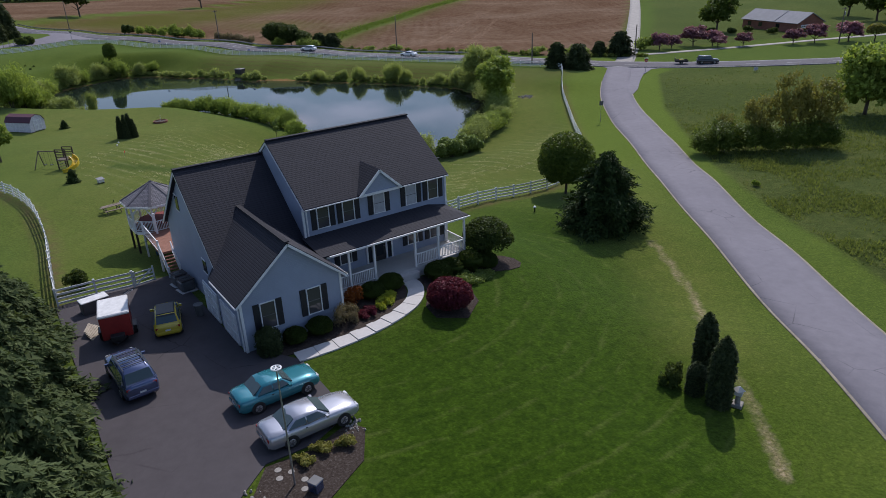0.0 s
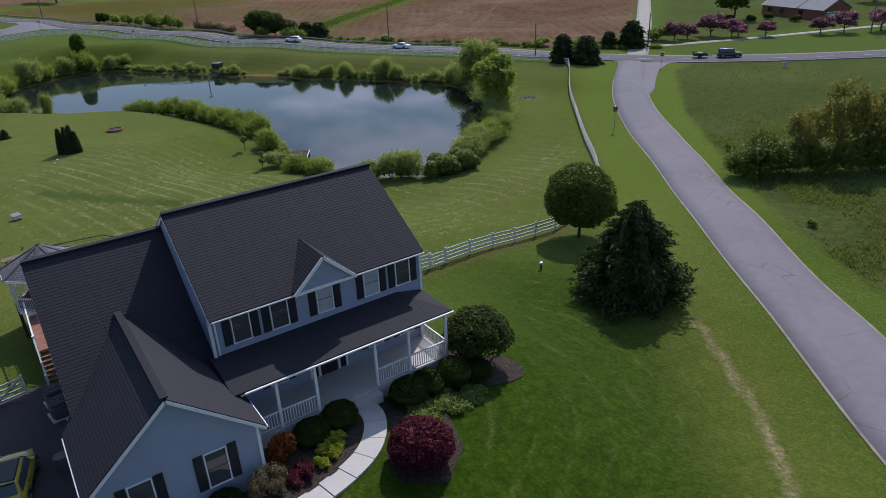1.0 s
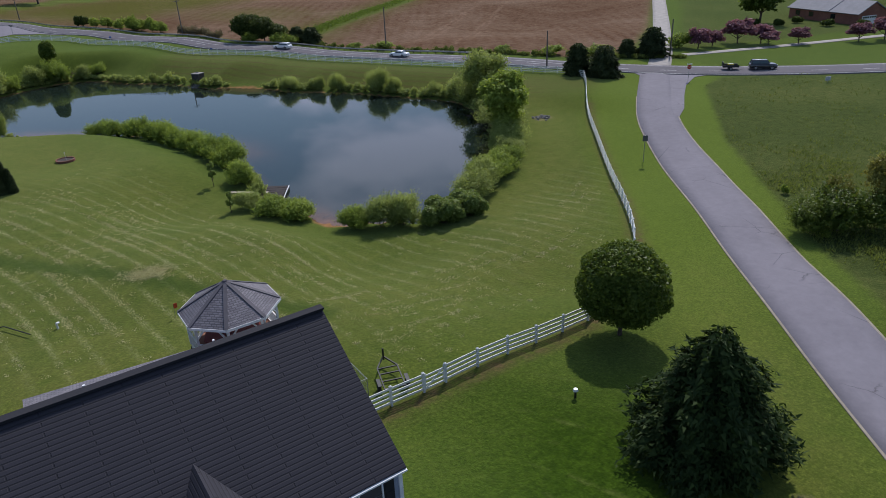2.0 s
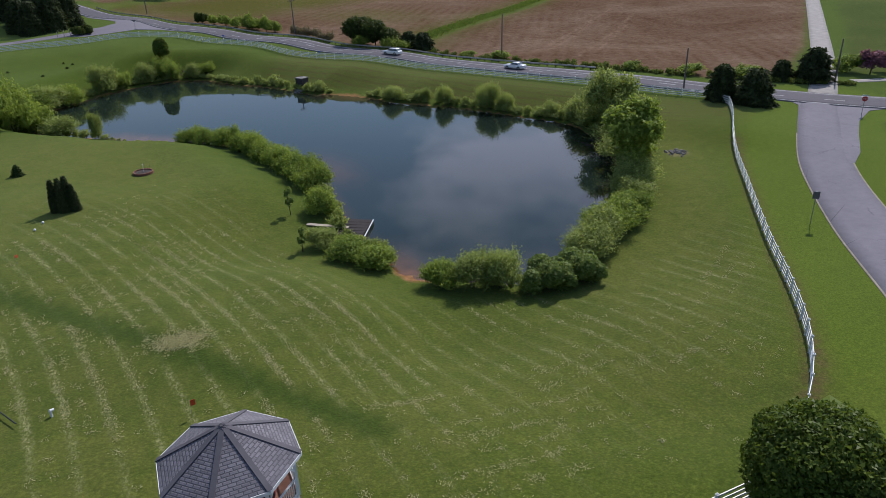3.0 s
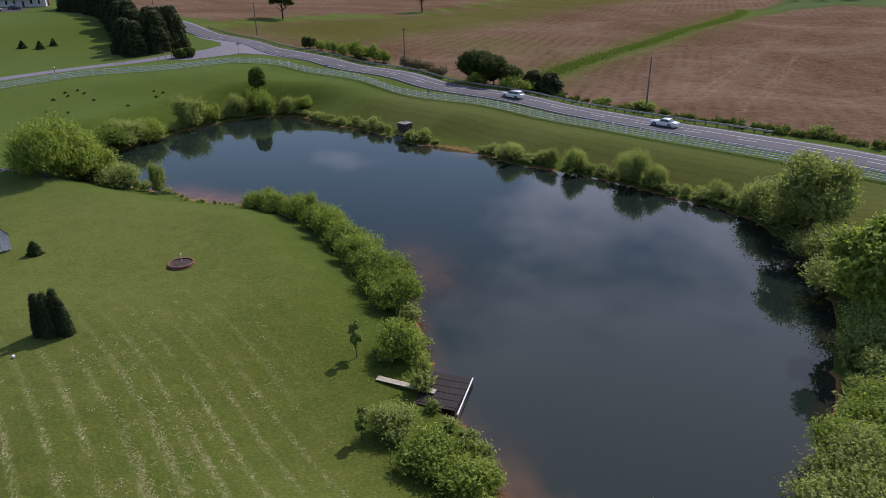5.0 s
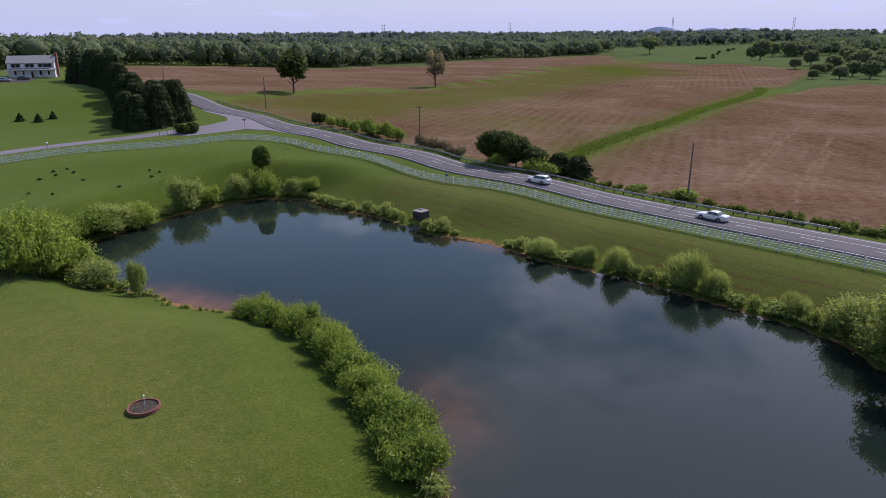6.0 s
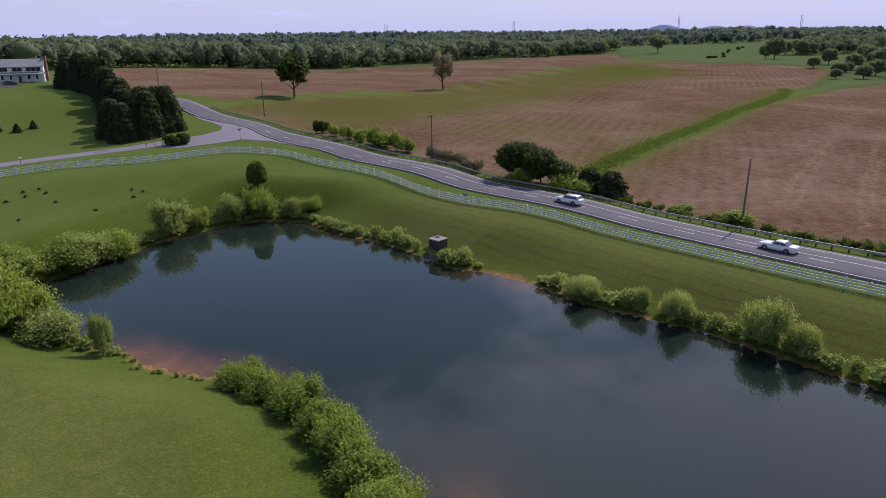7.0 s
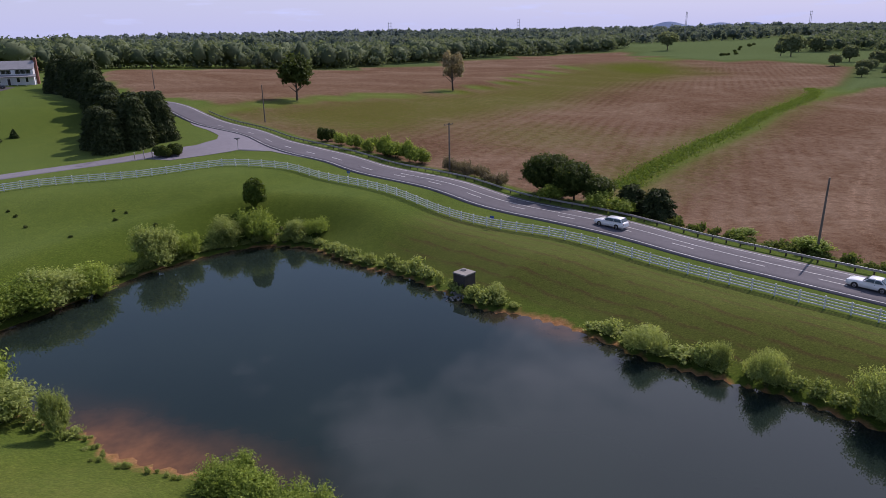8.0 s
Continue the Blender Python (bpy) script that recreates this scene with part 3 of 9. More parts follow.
# aerial haze painted into the leaf colours, bluer for the farther wood
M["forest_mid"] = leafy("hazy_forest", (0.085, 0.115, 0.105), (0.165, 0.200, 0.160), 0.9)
M["forest_far"] = leafy("hazy_far_forest", (0.106, 0.139, 0.147), (0.163, 0.197, 0.188), 0.9)
M["yellow_tree"] = leafy("young_leaves", (0.121, 0.130, 0.025), (0.299, 0.281, 0.081))

# ---- helpers for meshes ----
def link_mesh(name, mesh, mat, parent=None, label=""):
    ob = new(name, mesh)
    if mat is not None and not mesh.materials:
        mesh.materials.append(mat)
    if parent is not None:
        ob.parent = parent
    return tagged(ob, label)


def part(name, bm, mat, parent=None, label="", smooth=False):
    """Links a bmesh as one mesh object under a thing or a part."""
    mesh = bpy.data.meshes.new(name)
    bm.to_mesh(mesh)
    bm.free()
    if smooth:
        mesh.shade_smooth()
    return link_mesh(name, mesh, mat, parent, label)


def arrays(name, verts, faces, mat, parent=None, label="", smooth=False, attrs=None):
    """A mesh from arrays of places and of faces with one number of corners."""
    verts, faces = np.asarray(verts, np.float32), np.asarray(faces, np.int32)
    mesh = bpy.data.meshes.new(name)
    k = faces.shape[1]
    mesh.vertices.add(len(verts))
    mesh.vertices.foreach_set("co", verts.ravel())
    mesh.loops.add(faces.size)
    mesh.loops.foreach_set("vertex_index", faces.ravel())
    mesh.polygons.add(len(faces))
    mesh.polygons.foreach_set("loop_start", np.arange(0, faces.size, k, dtype=np.int32))
    for key, values in (attrs or {}).items():
        mesh.attributes.new(key, "FLOAT", "POINT").data.foreach_set("value", np.asarray(values, np.float32))
    mesh.update(calc_edges=True)
    if smooth:
        mesh.shade_smooth()
    return link_mesh(name, mesh, mat, parent, label)


def thing(name, at, turn=0.0, label="", category="", group="", kind=""):
    """An empty at the base of a thing; its parts are built round the origin."""
    ob = new(name)
    ob.empty_display_size = 0.2
    ob.matrix_world = pose(*at, 0, 0, turn)
    return tagged(ob, label, category, group, kind)


def box(bm, x0, x1, y0, y1, z0, z1, m=None, bevel=0.0):
    """A block between six planes, its edges eased by bevel."""
    made = bmesh.ops.create_cube(bm, size=1, matrix=(m or Matrix()) @ Matrix.LocRotScale(
        ((x0 + x1) / 2, (y0 + y1) / 2, (z0 + z1) / 2), None, (x1 - x0, y1 - y0, z1 - z0)))
    if bevel:
        edges = {e for v in made["verts"] for e in v.link_edges}
        bmesh.ops.bevel(bm, geom=list(edges), offset=bevel, segments=1, affect="EDGES", profile=0.5)
    return bm


def rod(bm, a, b, r0, r1=None, sides=8):
    """A tapered round bar from a to b."""
    a, b = Vector(a), Vector(b)
    way = b - a
    m = Matrix.Translation((a + b) / 2) @ way.to_track_quat("Z", "Y").to_matrix().to_4x4()
    bmesh.ops.create_cone(bm, cap_ends=True, segments=sides, radius1=r0, radius2=r0 if r1 is None else r1, depth=way.length, matrix=m)
    return bm


def slab(bm, a, b, w, h):
    """A rectangular bar from a to b, w wide and h high."""
    a, b = Vector(a), Vector(b)
    way = b - a
    m = Matrix.Translation((a + b) / 2) @ way.to_track_quat("X", "Z").to_matrix().to_4x4()
    bmesh.ops.create_cube(bm, size=1, matrix=m @ Matrix.Diagonal((way.length, w, h, 1)))
    return bm


def prism(bm, outline, z0, z1):
    """An upright prism over an outline in x and y."""
    low = [bm.verts.new((x, y, z0)) for x, y in outline]
    top = [bm.verts.new((x, y, z1)) for x, y in outline]
    bm.faces.new(top)
    bm.faces.new(low[::-1])
    n = len(low)
    for i in range(n):
        bm.faces.new((low[i], low[(i + 1) % n], top[(i + 1) % n], top[i]))
    bmesh.ops.recalc_face_normals(bm, faces=bm.faces)
    return bm


def sheet(bm, corners, thick=0.12):
    """A flat plate with thickness below the given corners; UVs in metres along its first edge and up from it."""
    vs = [Vector(c) for c in corners]
    nrm = (vs[1] - vs[0]).cross(vs[-1] - vs[0]).normalized()
    if nrm.z < 0:
        nrm = -nrm
    uv = bm.loops.layers.uv.verify()
    u = (vs[1] - vs[0]).normalized()
    w = nrm.cross(u)
    if w.dot(vs[-1] - vs[0]) < 0:
        w = -w
    top = [bm.verts.new(v) for v in vs]
    low = [bm.verts.new(v - nrm * thick) for v in vs]
    faces = [bm.faces.new(top), bm.faces.new(low[::-1])]
    for i in range(len(vs)):
        j = (i + 1) % len(vs)
        faces.append(bm.faces.new((low[i], low[j], top[j], top[i])))
    bmesh.ops.recalc_face_normals(bm, faces=faces)
    for f in faces:
        for lp in f.loops:
            d = lp.vert.co - vs[0]
            lp[uv].uv = (d.dot(u), d.dot(w))
    return bm


# ---- ground ----
def stepped(lo, a, b, hi, fine, grow=1.16, most=60.0):
    """Grid lines: close together from a to b, ever wider towards lo and hi."""
    mid = list(np.arange(a, b + fine / 2, fine))
    left, right, s = [], [], fine
    while (left[-1] if left else a) > lo:
        s = min(s * grow, most)
        left.append((left[-1] if left else a) - s)
    s = fine
    while (right[-1] if right else b) < hi:
        s = min(s * grow, most)
        right.append((right[-1] if right else b) + s)
    return np.array(left[::-1] + mid + right)


SIDE_ROAD = [(18, -20), (30, -4), (39.5, 8), (48, 18.5), (63, 37), (77.5, 53.8), (92, 71), (104, 84.5), (114, 93.5), (127, 104), (133, 109)]
MAIN_ROAD = [(330, 5), (250, 40), (180, 67.5), (160, 80), (141, 99), (123.5, 122.5), (110.5, 143.5), (104, 155.6), (92, 177), (77, 200.7), (63, 223),
             (50, 243.5), (38.7, 265.5), (29, 286), (17, 308), (-2, 338), (-20, 372), (-31, 402), (-40, 440), (-50, 500)]
WEST_LANE = [(40, 251), (30, 251.5), (14, 246), (0, 238.5), (-20, 228), (-60, 210)]
FARM_TRACK = [(134, 109), (150, 121), (170, 137), (215, 174), (270, 220), (340, 280)]
FRONT_LANE = [(150, 115), (175, 105), (200, 95), (230, 82), (290, 60)]

gx, gy = stepped(-2600, -24, 186, 3400, 1.0), stepped(-500, -12, 262, 4400, 1.0)
GX, GY = np.meshgrid(gx, gy)
X, Y = GX.ravel(), GY.ravel()
D = shore_distance(X, Y)
Z = land(X, Y, D)
DRIVE = [(2.6, 12), (6.6, 12), (6.9, 20.4), (8.8, 22.0), (11.2, 22.0), (13.4, 23.0), (13.7, 25.2), (13.7, 28.9), (12.2, 31.4), (11.4, 32), (11.4, 47.5), (3.2, 46.2), (3.0, 30)]
SOIL = [(100, 160), (112, 140), (126, 124), (148, 128), (178, 148), (300, 245), (360, 300), (330, 360), (215, 300), (172, 262), (139, 238), (115, 219), (100, 208), (92, 190)]
SOIL2 = [(102, 210), (140, 246), (225, 312), (330, 390), (400, 480), (330, 590), (266, 572), (152, 420), (112, 371), (60, 336), (24, 304), (34, 276), (58, 236), (82, 201), (92, 200)]
FIELD_EDGE = [(22, 305), (40, 319), (51, 334), (75, 357), (100, 364), (113, 371), (133, 396), (153, 416), (197, 489), (239, 543), (280, 575), (316, 582), (352, 600)]
WATERWAY = [(104, 214), (117, 226), (130, 236), (146, 249), (164, 262), (190, 284), (218, 304), (246, 326), (262, 345)]
SOIL3 = [(27, 318), (40, 326), (51, 341), (75, 364), (113, 379), (153, 425), (197, 497), (239, 551), (280, 583), (352, 607), (454, 861), (380, 858), (255, 703), (181, 655), (139, 637), (89, 579), (51, 560), (18, 555), (-12, 545), (-41, 540), (-30, 430), (0, 355)]
SPROUT = [(22, 303), (34, 290), (52, 268), (66, 260), (80, 268), (92, 282), (104, 291), (120, 306), (140, 318), (172, 356), (220, 402), (251, 422), (285, 455), (305, 500), (318, 564), (300, 577), (239, 541), (197, 487), (153, 414), (113, 369), (75, 355), (51, 332)]
SPROUT2 = [(255, 560), (300, 572), (318, 560), (305, 500), (280, 445), (246, 440), (236, 490)]
PASTURE = [(292, 472), (270, 392), (259, 345), (282, 350), (310, 346), (420, 420), (700, 640), (800, 760), (900, 1000), (700, 980), (602, 820), (470, 760), (400, 660), (322, 566)]
MEADOW = [(40, -15), (53.6, 13.2), (61.6, 24.9), (69.5, 36.5), (80.8, 49.4), (102, 72), (128, 94), (136, 96), (160, 78), (250, 36), (330, 0), (330, -200), (60, -200)]
BED_POLE = [(7.0, 19.6), (8.7, 21.8), (11.0, 21.7), (13.2, 22.4), (13.8, 21.6), (12.6, 19.6), (10.2, 18.3), (7.6, 16.6), (6.8, 17.4)]
BED_HOUSE = [(11.9, 31.3), (11.9, 29.9), (14.6, 29.62), (18.5, 29.62), (20.5, 30.05), (21.9, 30.75), (22.75, 31.7), (23.15, 32.6), (23.15, 33.2), (24.4, 33.2), (24.3, 32.0), (23.7, 30.6), (22.7, 29.4), (22.5, 27.9),
             (24.2, 26.8), (26.1, 28.2), (27.0, 31.0), (29.8, 31.2), (31.2, 30.9), (32.2, 31.0), (32.8, 31.6), (32.8, 32.4), (32.3, 33.1), (31.4, 33.6), (29.0, 36.4), (28, 33.2), (18.3, 33.3), (18.0, 31.4)]
ATTR = {}
ATTR["meadow"] = np.maximum(in_area(X, Y, MEADOW, 2.0), in_area(X, Y, [(155, 120), (330, 60), (500, 300), (330, 262), (215, 166)], 4) * 0.75)
road_d = to_polyline(X, Y, smooth_line(MAIN_ROAD, 6))[0]
ATTR["soil"] = np.maximum.reduce([in_area(X, Y, a, 5.0) for a in (SOIL, SOIL2, SOIL3)]) * np.clip((road_d - 7.5) / 3, 0, 1)
edge_d = to_polyline(X, Y, np.array(FIELD_EDGE, float))[0]
way_d = to_polyline(X, Y, np.array(WATERWAY, float))[0]
ATTR["sprout"] = np.maximum.reduce([0.95 * np.exp(-((edge_d / 6) ** 2)), 0.66 * in_area(X, Y, SPROUT, 34), 0.42 * in_area(X, Y, SPROUT, 120), 1.0 * in_area(X, Y, SPROUT2, 60),
                                    0.45 * np.exp(-((np.hypot(X - 108, Y - 262) / 30) ** 2)), 0.52 * np.exp(-((way_d / 13) ** 2)), 1.1 * np.exp(-((way_d / 3.6) ** 2))])
ATTR["road_d"] = road_d
side_d = to_polyline(X, Y, smooth_line(SIDE_ROAD, 4))[0]
ATTR["verge"] = np.clip((12.5 - side_d) / 4, 0, 1) * np.clip((Y - 30) / 25, 0.25, 1)
ATTR["dam"] = np.clip((D - 0.8) / 2, 0, 1) * np.clip((road_d - 8) / 4, 0, 1) * in_area(X, Y, [(56, 190), (62, 178), (75, 156), (92, 128), (96, 118), (112, 100), (125, 108), (112, 142), (92, 180), (72, 206)], 8)
ATTR["arc"] = np.hypot((X - 20) * 0.8, Y - 33) / 1.7
ATTR["swath"] = (X + 0.25 * (Y - 80) + 0.0045 * (Y - 80) ** 2) / 2.0 + 19.95
trams = [[(122.6, 180.0), (151.5, 207.9), (201.3, 248.4), (266.9, 300.8)], [(121.8, 176.3), (148.1, 201.6), (172.0, 223.5)],
         [(123.6, 163.7), (145.1, 185.8), (188.5, 224.7), (218.3, 249.6)], [(135.1, 172.6), (152.3, 190.4), (176.2, 211.8)]]
ATTR["tram"] = np.maximum.reduce([np.exp(-((to_polyline(X, Y, smooth_line(a, 4))[0] / 0.55) ** 2)) for a in trams])
yard_lines = [[(104.5, 100), (97.5, 92.3), (89.5, 83), (82.5, 74.8), (75, 66), (66.5, 57.2), (59, 52), (52.2, 49.2), (45.1, 48.9), (39.5, 48.55), (33.5, 48.3)],
              [(3.4, 46.3), (4.0, 56), (4.6, 66), (4.3, 78), (1.5, 88), (-6, 94), (-20, 97)]]
ATTR["bare"] = np.maximum.reduce([np.exp(-((to_polyline(X, Y + 0.5, np.array(a, float))[0] / 0.7) ** 2)) for a in yard_lines])
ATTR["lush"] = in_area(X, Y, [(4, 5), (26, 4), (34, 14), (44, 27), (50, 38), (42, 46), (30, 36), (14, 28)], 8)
ATTR["pasture"] = np.maximum(in_area(X, Y, PASTURE, 20.0), np.clip((np.hypot(X - 60, Y - 100) - 280) / 60, 0, 1) * (X > 90)) * (1 - ATTR["soil"]) * np.clip(1.3 - ATTR["sprout"] * 1.3, 0, 1)
west_sand = np.exp(-(((X - 30) / 9) ** 2 + ((Y - 149) / 6) ** 2))
south_sand = np.exp(-(((X - 49) / 2.2) ** 2 + ((Y - 84.6) / 2.2) ** 2))
north_sand = np.exp(-(((X - 69) / 5) ** 2 + ((Y - 166) / 5) ** 2))
ATTR["clay"] = np.where(D < -0.6, 1.0, np.clip((west_sand * 0.5 + south_sand + north_sand * 0.7) * np.clip(1.0 - D / 0.9, 0, 1), 0, 1))
ATTR["mow"] = in_area(X, Y, [(17, 64), (36, 52), (66, 58), (84, 78), (66, 74), (46, 76), (37, 92), (36, 118), (16, 120), (12, 92)], 8)
ATTR["mow"] = ATTR["mow"] * np.clip((Y - 56) / 16, 0.25, 1) * np.clip((118 - Y) / 22, 0.1, 1)
ATTR["dry"] = np.clip(0.85 * in_area(X, Y, [(6, 56), (60, 54), (80, 74), (48, 76), (38, 120), (30, 146), (8, 150)], 14)
                      + 0.75 * np.exp(-((to_polyline(X, Y, np.array([(36, 17), (41, 22), (45, 27), (48, 31.5), (54, 38), (66, 50)], float))[0] / 4.0) ** 2))
                      + 0.9 * np.clip(1 - np.abs(D - 8) / 10, 0, 1) * (X > 60) * (Y < 120), 0, 1)
wheel = to_polyline(X, Y, smooth_line([(15.7, 90.9), (21.4, 83.8), (27.5, 75.9), (31.7, 70.6), (38, 62)], 2))[0]
ATTR["track"] = np.clip(2.2 - wheel / 0.62, 0, 1)
ditch = to_polyline(X, Y, smooth_line([(28, 8), (33, 13.5), (36.8, 18.2), (40.9, 21.9), (44.8, 26.9), (47.6, 31.4)], 2))[0]
ATTR["stony"] = np.clip(0.66 * np.exp(-((ditch / 0.5) ** 2)) + 0.8 * np.exp(-(((X - 28.8) / 1.6) ** 2 + ((Y - 76) / 1.1) ** 2))
                        + 0.75 * np.exp(-(((X - 95) / 2) ** 2 + ((Y - 100.5) / 2) ** 2)), 0, 1)
nx, ny = len(gx), len(gy)
idx = np.arange(nx * ny).reshape(ny, nx)
quads = np.stack([idx[:-1, :-1].ravel(), idx[:-1, 1:].ravel(), idx[1:, 1:].ravel(), idx[1:, :-1].ravel()], 1)
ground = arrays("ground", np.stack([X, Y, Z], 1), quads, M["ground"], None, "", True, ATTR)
tagged(ground, "mown green lawns, meadow and ploughed brown fields", "ground", "", "structure")

# ---- pond ----
wx, wy = np.arange(4, 100, 1.5), np.arange(74, 210, 1.5)
WX, WY = np.meshgrid(wx, wy)
wd = shore_distance(WX.ravel(), WY.ravel())
keep = (wd < 3.0).reshape(WX.shape)
wi = np.arange(WX.size).reshape(WX.shape)
wq = np.stack([wi[:-1, :-1].ravel(), wi[:-1, 1:].ravel(), wi[1:, 1:].ravel(), wi[1:, :-1].ravel()], 1)
wq = wq[keep[:-1, :-1].ravel() & keep[1:, 1:].ravel() & keep[1:, :-1].ravel() & keep[:-1, 1:].ravel()]
px, py = WX.ravel(), WY.ravel()
shal = np.clip(1 + wd / 2.2, 0, 1) * np.where(px > 56, 0.12, 0.4)
shal = np.maximum(shal, np.clip(1.1 + wd / 6.0, 0, 1) * np.exp(-(((px - 30) / 10) ** 2 + ((py - 151) / 9) ** 2)))
shal = np.maximum(shal, np.clip(1 + wd / 4.0, 0, 1) * np.exp(-(((px - 50) / 4) ** 2 + ((py - 86) / 5) ** 2)))
shal = np.maximum(shal, 0.32 * np.exp(-(((px - 52) / 3.2) ** 2 + ((py - 121) / 7) ** 2)))
shal = np.maximum(shal, 0.6 * np.clip(1 + wd / 5.0, 0, 1) * np.exp(-(((px - 68) / 6) ** 2 + ((py - 164) / 5) ** 2)))
pond = arrays("water", np.stack([px, py, np.full(px.shape, WATER)], 1), wq, M["water"], None, "", False, {"shallow": shal})
tagged(pond, "still dark pond water with brown shallows", "pond", "", "structure")


# ---- roads ----
def ribbon(name, line, widths, mat, lift, parent=None, label="", step=2.0, side=0.0, crown=0.0, thick=0.25):
    """A strip along a line that lies on the land: widths across it, side metres to its right."""
    c = smooth_line(line, step)
    way = np.gradient(c, axis=0)
    way /= np.linalg.norm(way, axis=1)[:, None]
    right = np.stack([way[:, 1], -way[:, 0]], 1)
    cuts = np.array([-0.5, -0.25, 0, 0.25, 0.5])
    rows = []
    for k in cuts:
        p = c + right * (side + k * widths)
        rows.append(np.column_stack([p, land(p[:, 0], p[:, 1]) + lift + crown * (1 - 4 * k * k)]))
    for k in (-0.5, 0.5):
        p = c + right * (side + k * widths)
        rows.append(np.column_stack([p, land(p[:, 0], p[:, 1]) - thick]))
    order = [5, 0, 1, 2, 3, 4, 6]
    v = np.concatenate([rows[o] for o in order])
    n = len(c)
    f = [(a * n + i, a * n + i + 1, (a + 1) * n + i + 1, (a + 1) * n + i) for a in range(6) for i in range(n - 1)]
    return arrays(name, v, f, mat, parent, label, False)


main_road = tagged(ribbon("main_road", MAIN_ROAD, 8.6, M["main_road"], 0.07, None, "", 2.0, 0, 0.03), "worn grey two-lane asphalt road", "road", "", "structure")
side_road = tagged(ribbon("side_road", SIDE_ROAD, 5.9, M["road"], 0.055, None, "", 2.0, 0, 0.03), "pale grey asphalt side road with ragged edges", "road", "", "structure")
tagged(ribbon("west_lane", WEST_LANE, 5.2, M["road"], 0.05), "narrow grey asphalt lane", "road", "", "structure")
tagged(ribbon("farm_track", FARM_TRACK, 4.6, M["gravel"], 0.05, None, "", 4.0), "pale gravel farm track", "track", "", "structure")
tagged(ribbon("front_lane", FRONT_LANE, 2.6, M["gravel"], 0.05, None, "", 4.0), "pale gravel drive", "track", "", "structure")
for s_ in (-3.0, 3.0):
    ribbon("road_edge", SIDE_ROAD[:-2], 0.28, M["road_edge"], 0.05, side_road, "dusty gravel edge", 1.5, s_, 0, 0.0)
ribbon("edge_line", MAIN_ROAD[1:], 0.14, M["line_white"], 0.105, main_road, "white edge line", 2.0, -3.5, 0, 0.0)
ribbon("edge_line", MAIN_ROAD[1:], 0.14, M["line_white"], 0.105, main_road, "white edge line", 2.0, 3.5, 0, 0.0)
ribbon("edge_line", MAIN_ROAD[5:11], 0.13, M["line_white"], 0.115, main_road, "white centre line", 2.0, 1.0, 0, 0.0)
dash_line = smooth_line(MAIN_ROAD, 1.0)
run = np.r_[0, np.cumsum(np.linalg.norm(np.diff(dash_line, axis=0), axis=1))]
for s in np.arange(150, 430, 9.0):
    ends = [np.array([np.interp(q, run, dash_line[:, 0]), np.interp(q, run, dash_line[:, 1])]) for q in (s, s + 1.5, s + 3.0)]
    ribbon("lane_dash", ends, 0.13, M["line_white"], 0.115, main_road, "", 1.5, -0.6, 0, 0.0)


def patch(name, outline, mat, lift, step=0.9, label="", category="", thick=0.2):
    """A flat area laid over the land inside an outline."""
    bm = bmesh.new()
    o = np.array(outline, float)
    vs = [bm.verts.new((x, y, 0)) for x, y in o]
    bm.faces.new(vs)
    for ax in (0, 1):
        for c in np.arange(o[:, ax].min() + step, o[:, ax].max(), step):
            co = (c, 0, 0) if ax == 0 else (0, c, 0)
            no = (1, 0, 0) if ax == 0 else (0, 1, 0)
            bmesh.ops.bisect_plane(bm, geom=bm.verts[:] + bm.edges[:] + bm.faces[:], plane_co=co, plane_no=no)
    zs = land([v.co.x for v in bm.verts], [v.co.y for v in bm.verts])
    for v, z in zip(bm.verts, zs):
        v.co.z = z + lift
    rim = [e for e in bm.edges if e.is_boundary]
    made = bmesh.ops.extrude_edge_only(bm, edges=rim)
    for v in made["geom"]:
        if isinstance(v, bmesh.types.BMVert):
            v.co.z -= thick
    bmesh.ops.recalc_face_normals(bm, faces=bm.faces)
    return tagged(part(name, bm, mat), label, category, "", "structure")


patch("mulch_bed", BED_POLE, M["mulch"], 0.045, 0.8, "dark bark mulch bed beside the driveway", "flower bed")
patch("mulch_bed", BED_HOUSE, M["mulch"], 0.045, 0.8, "dark bark mulch bed in front of the house", "flower bed")
patch("junction", [(104.5, 87.2), (112, 94.5), (120, 101.5), (126.5, 107.2), (128, 110.5), (126.5, 115.5), (133, 112), (141, 104), (143, 98.2), (137.6, 98.6), (132.7, 99.6), (126.1, 96.5), (119, 91.5), (112, 86.2), (108, 84)], M["road"], 0.062, 1.2, "pale grey asphalt flare at the road junction", "road")
patch("junction", [(17, 244.5), (21.6, 241.8), (27.6, 244.6), (32.4, 247.6), (35.2, 250.2), (40.9, 248.4), (44.3, 244.0), (48.6, 237.5), (52.5, 240.5), (42, 262), (33, 280), (24.5, 292), (20, 296), (21.5, 289.4), (26.0, 277.8), (29.6, 264.5), (29.6, 258.5), (26.2, 253.7), (23.9, 251.4), (17, 249.5)], M["road"], 0.062, 1.2, "grey asphalt flare at the lane's mouth", "road")
patch("driveway", DRIVE, M["drive"], 0.06, 0.9, "dark worn asphalt driveway beside the garage", "driveway")

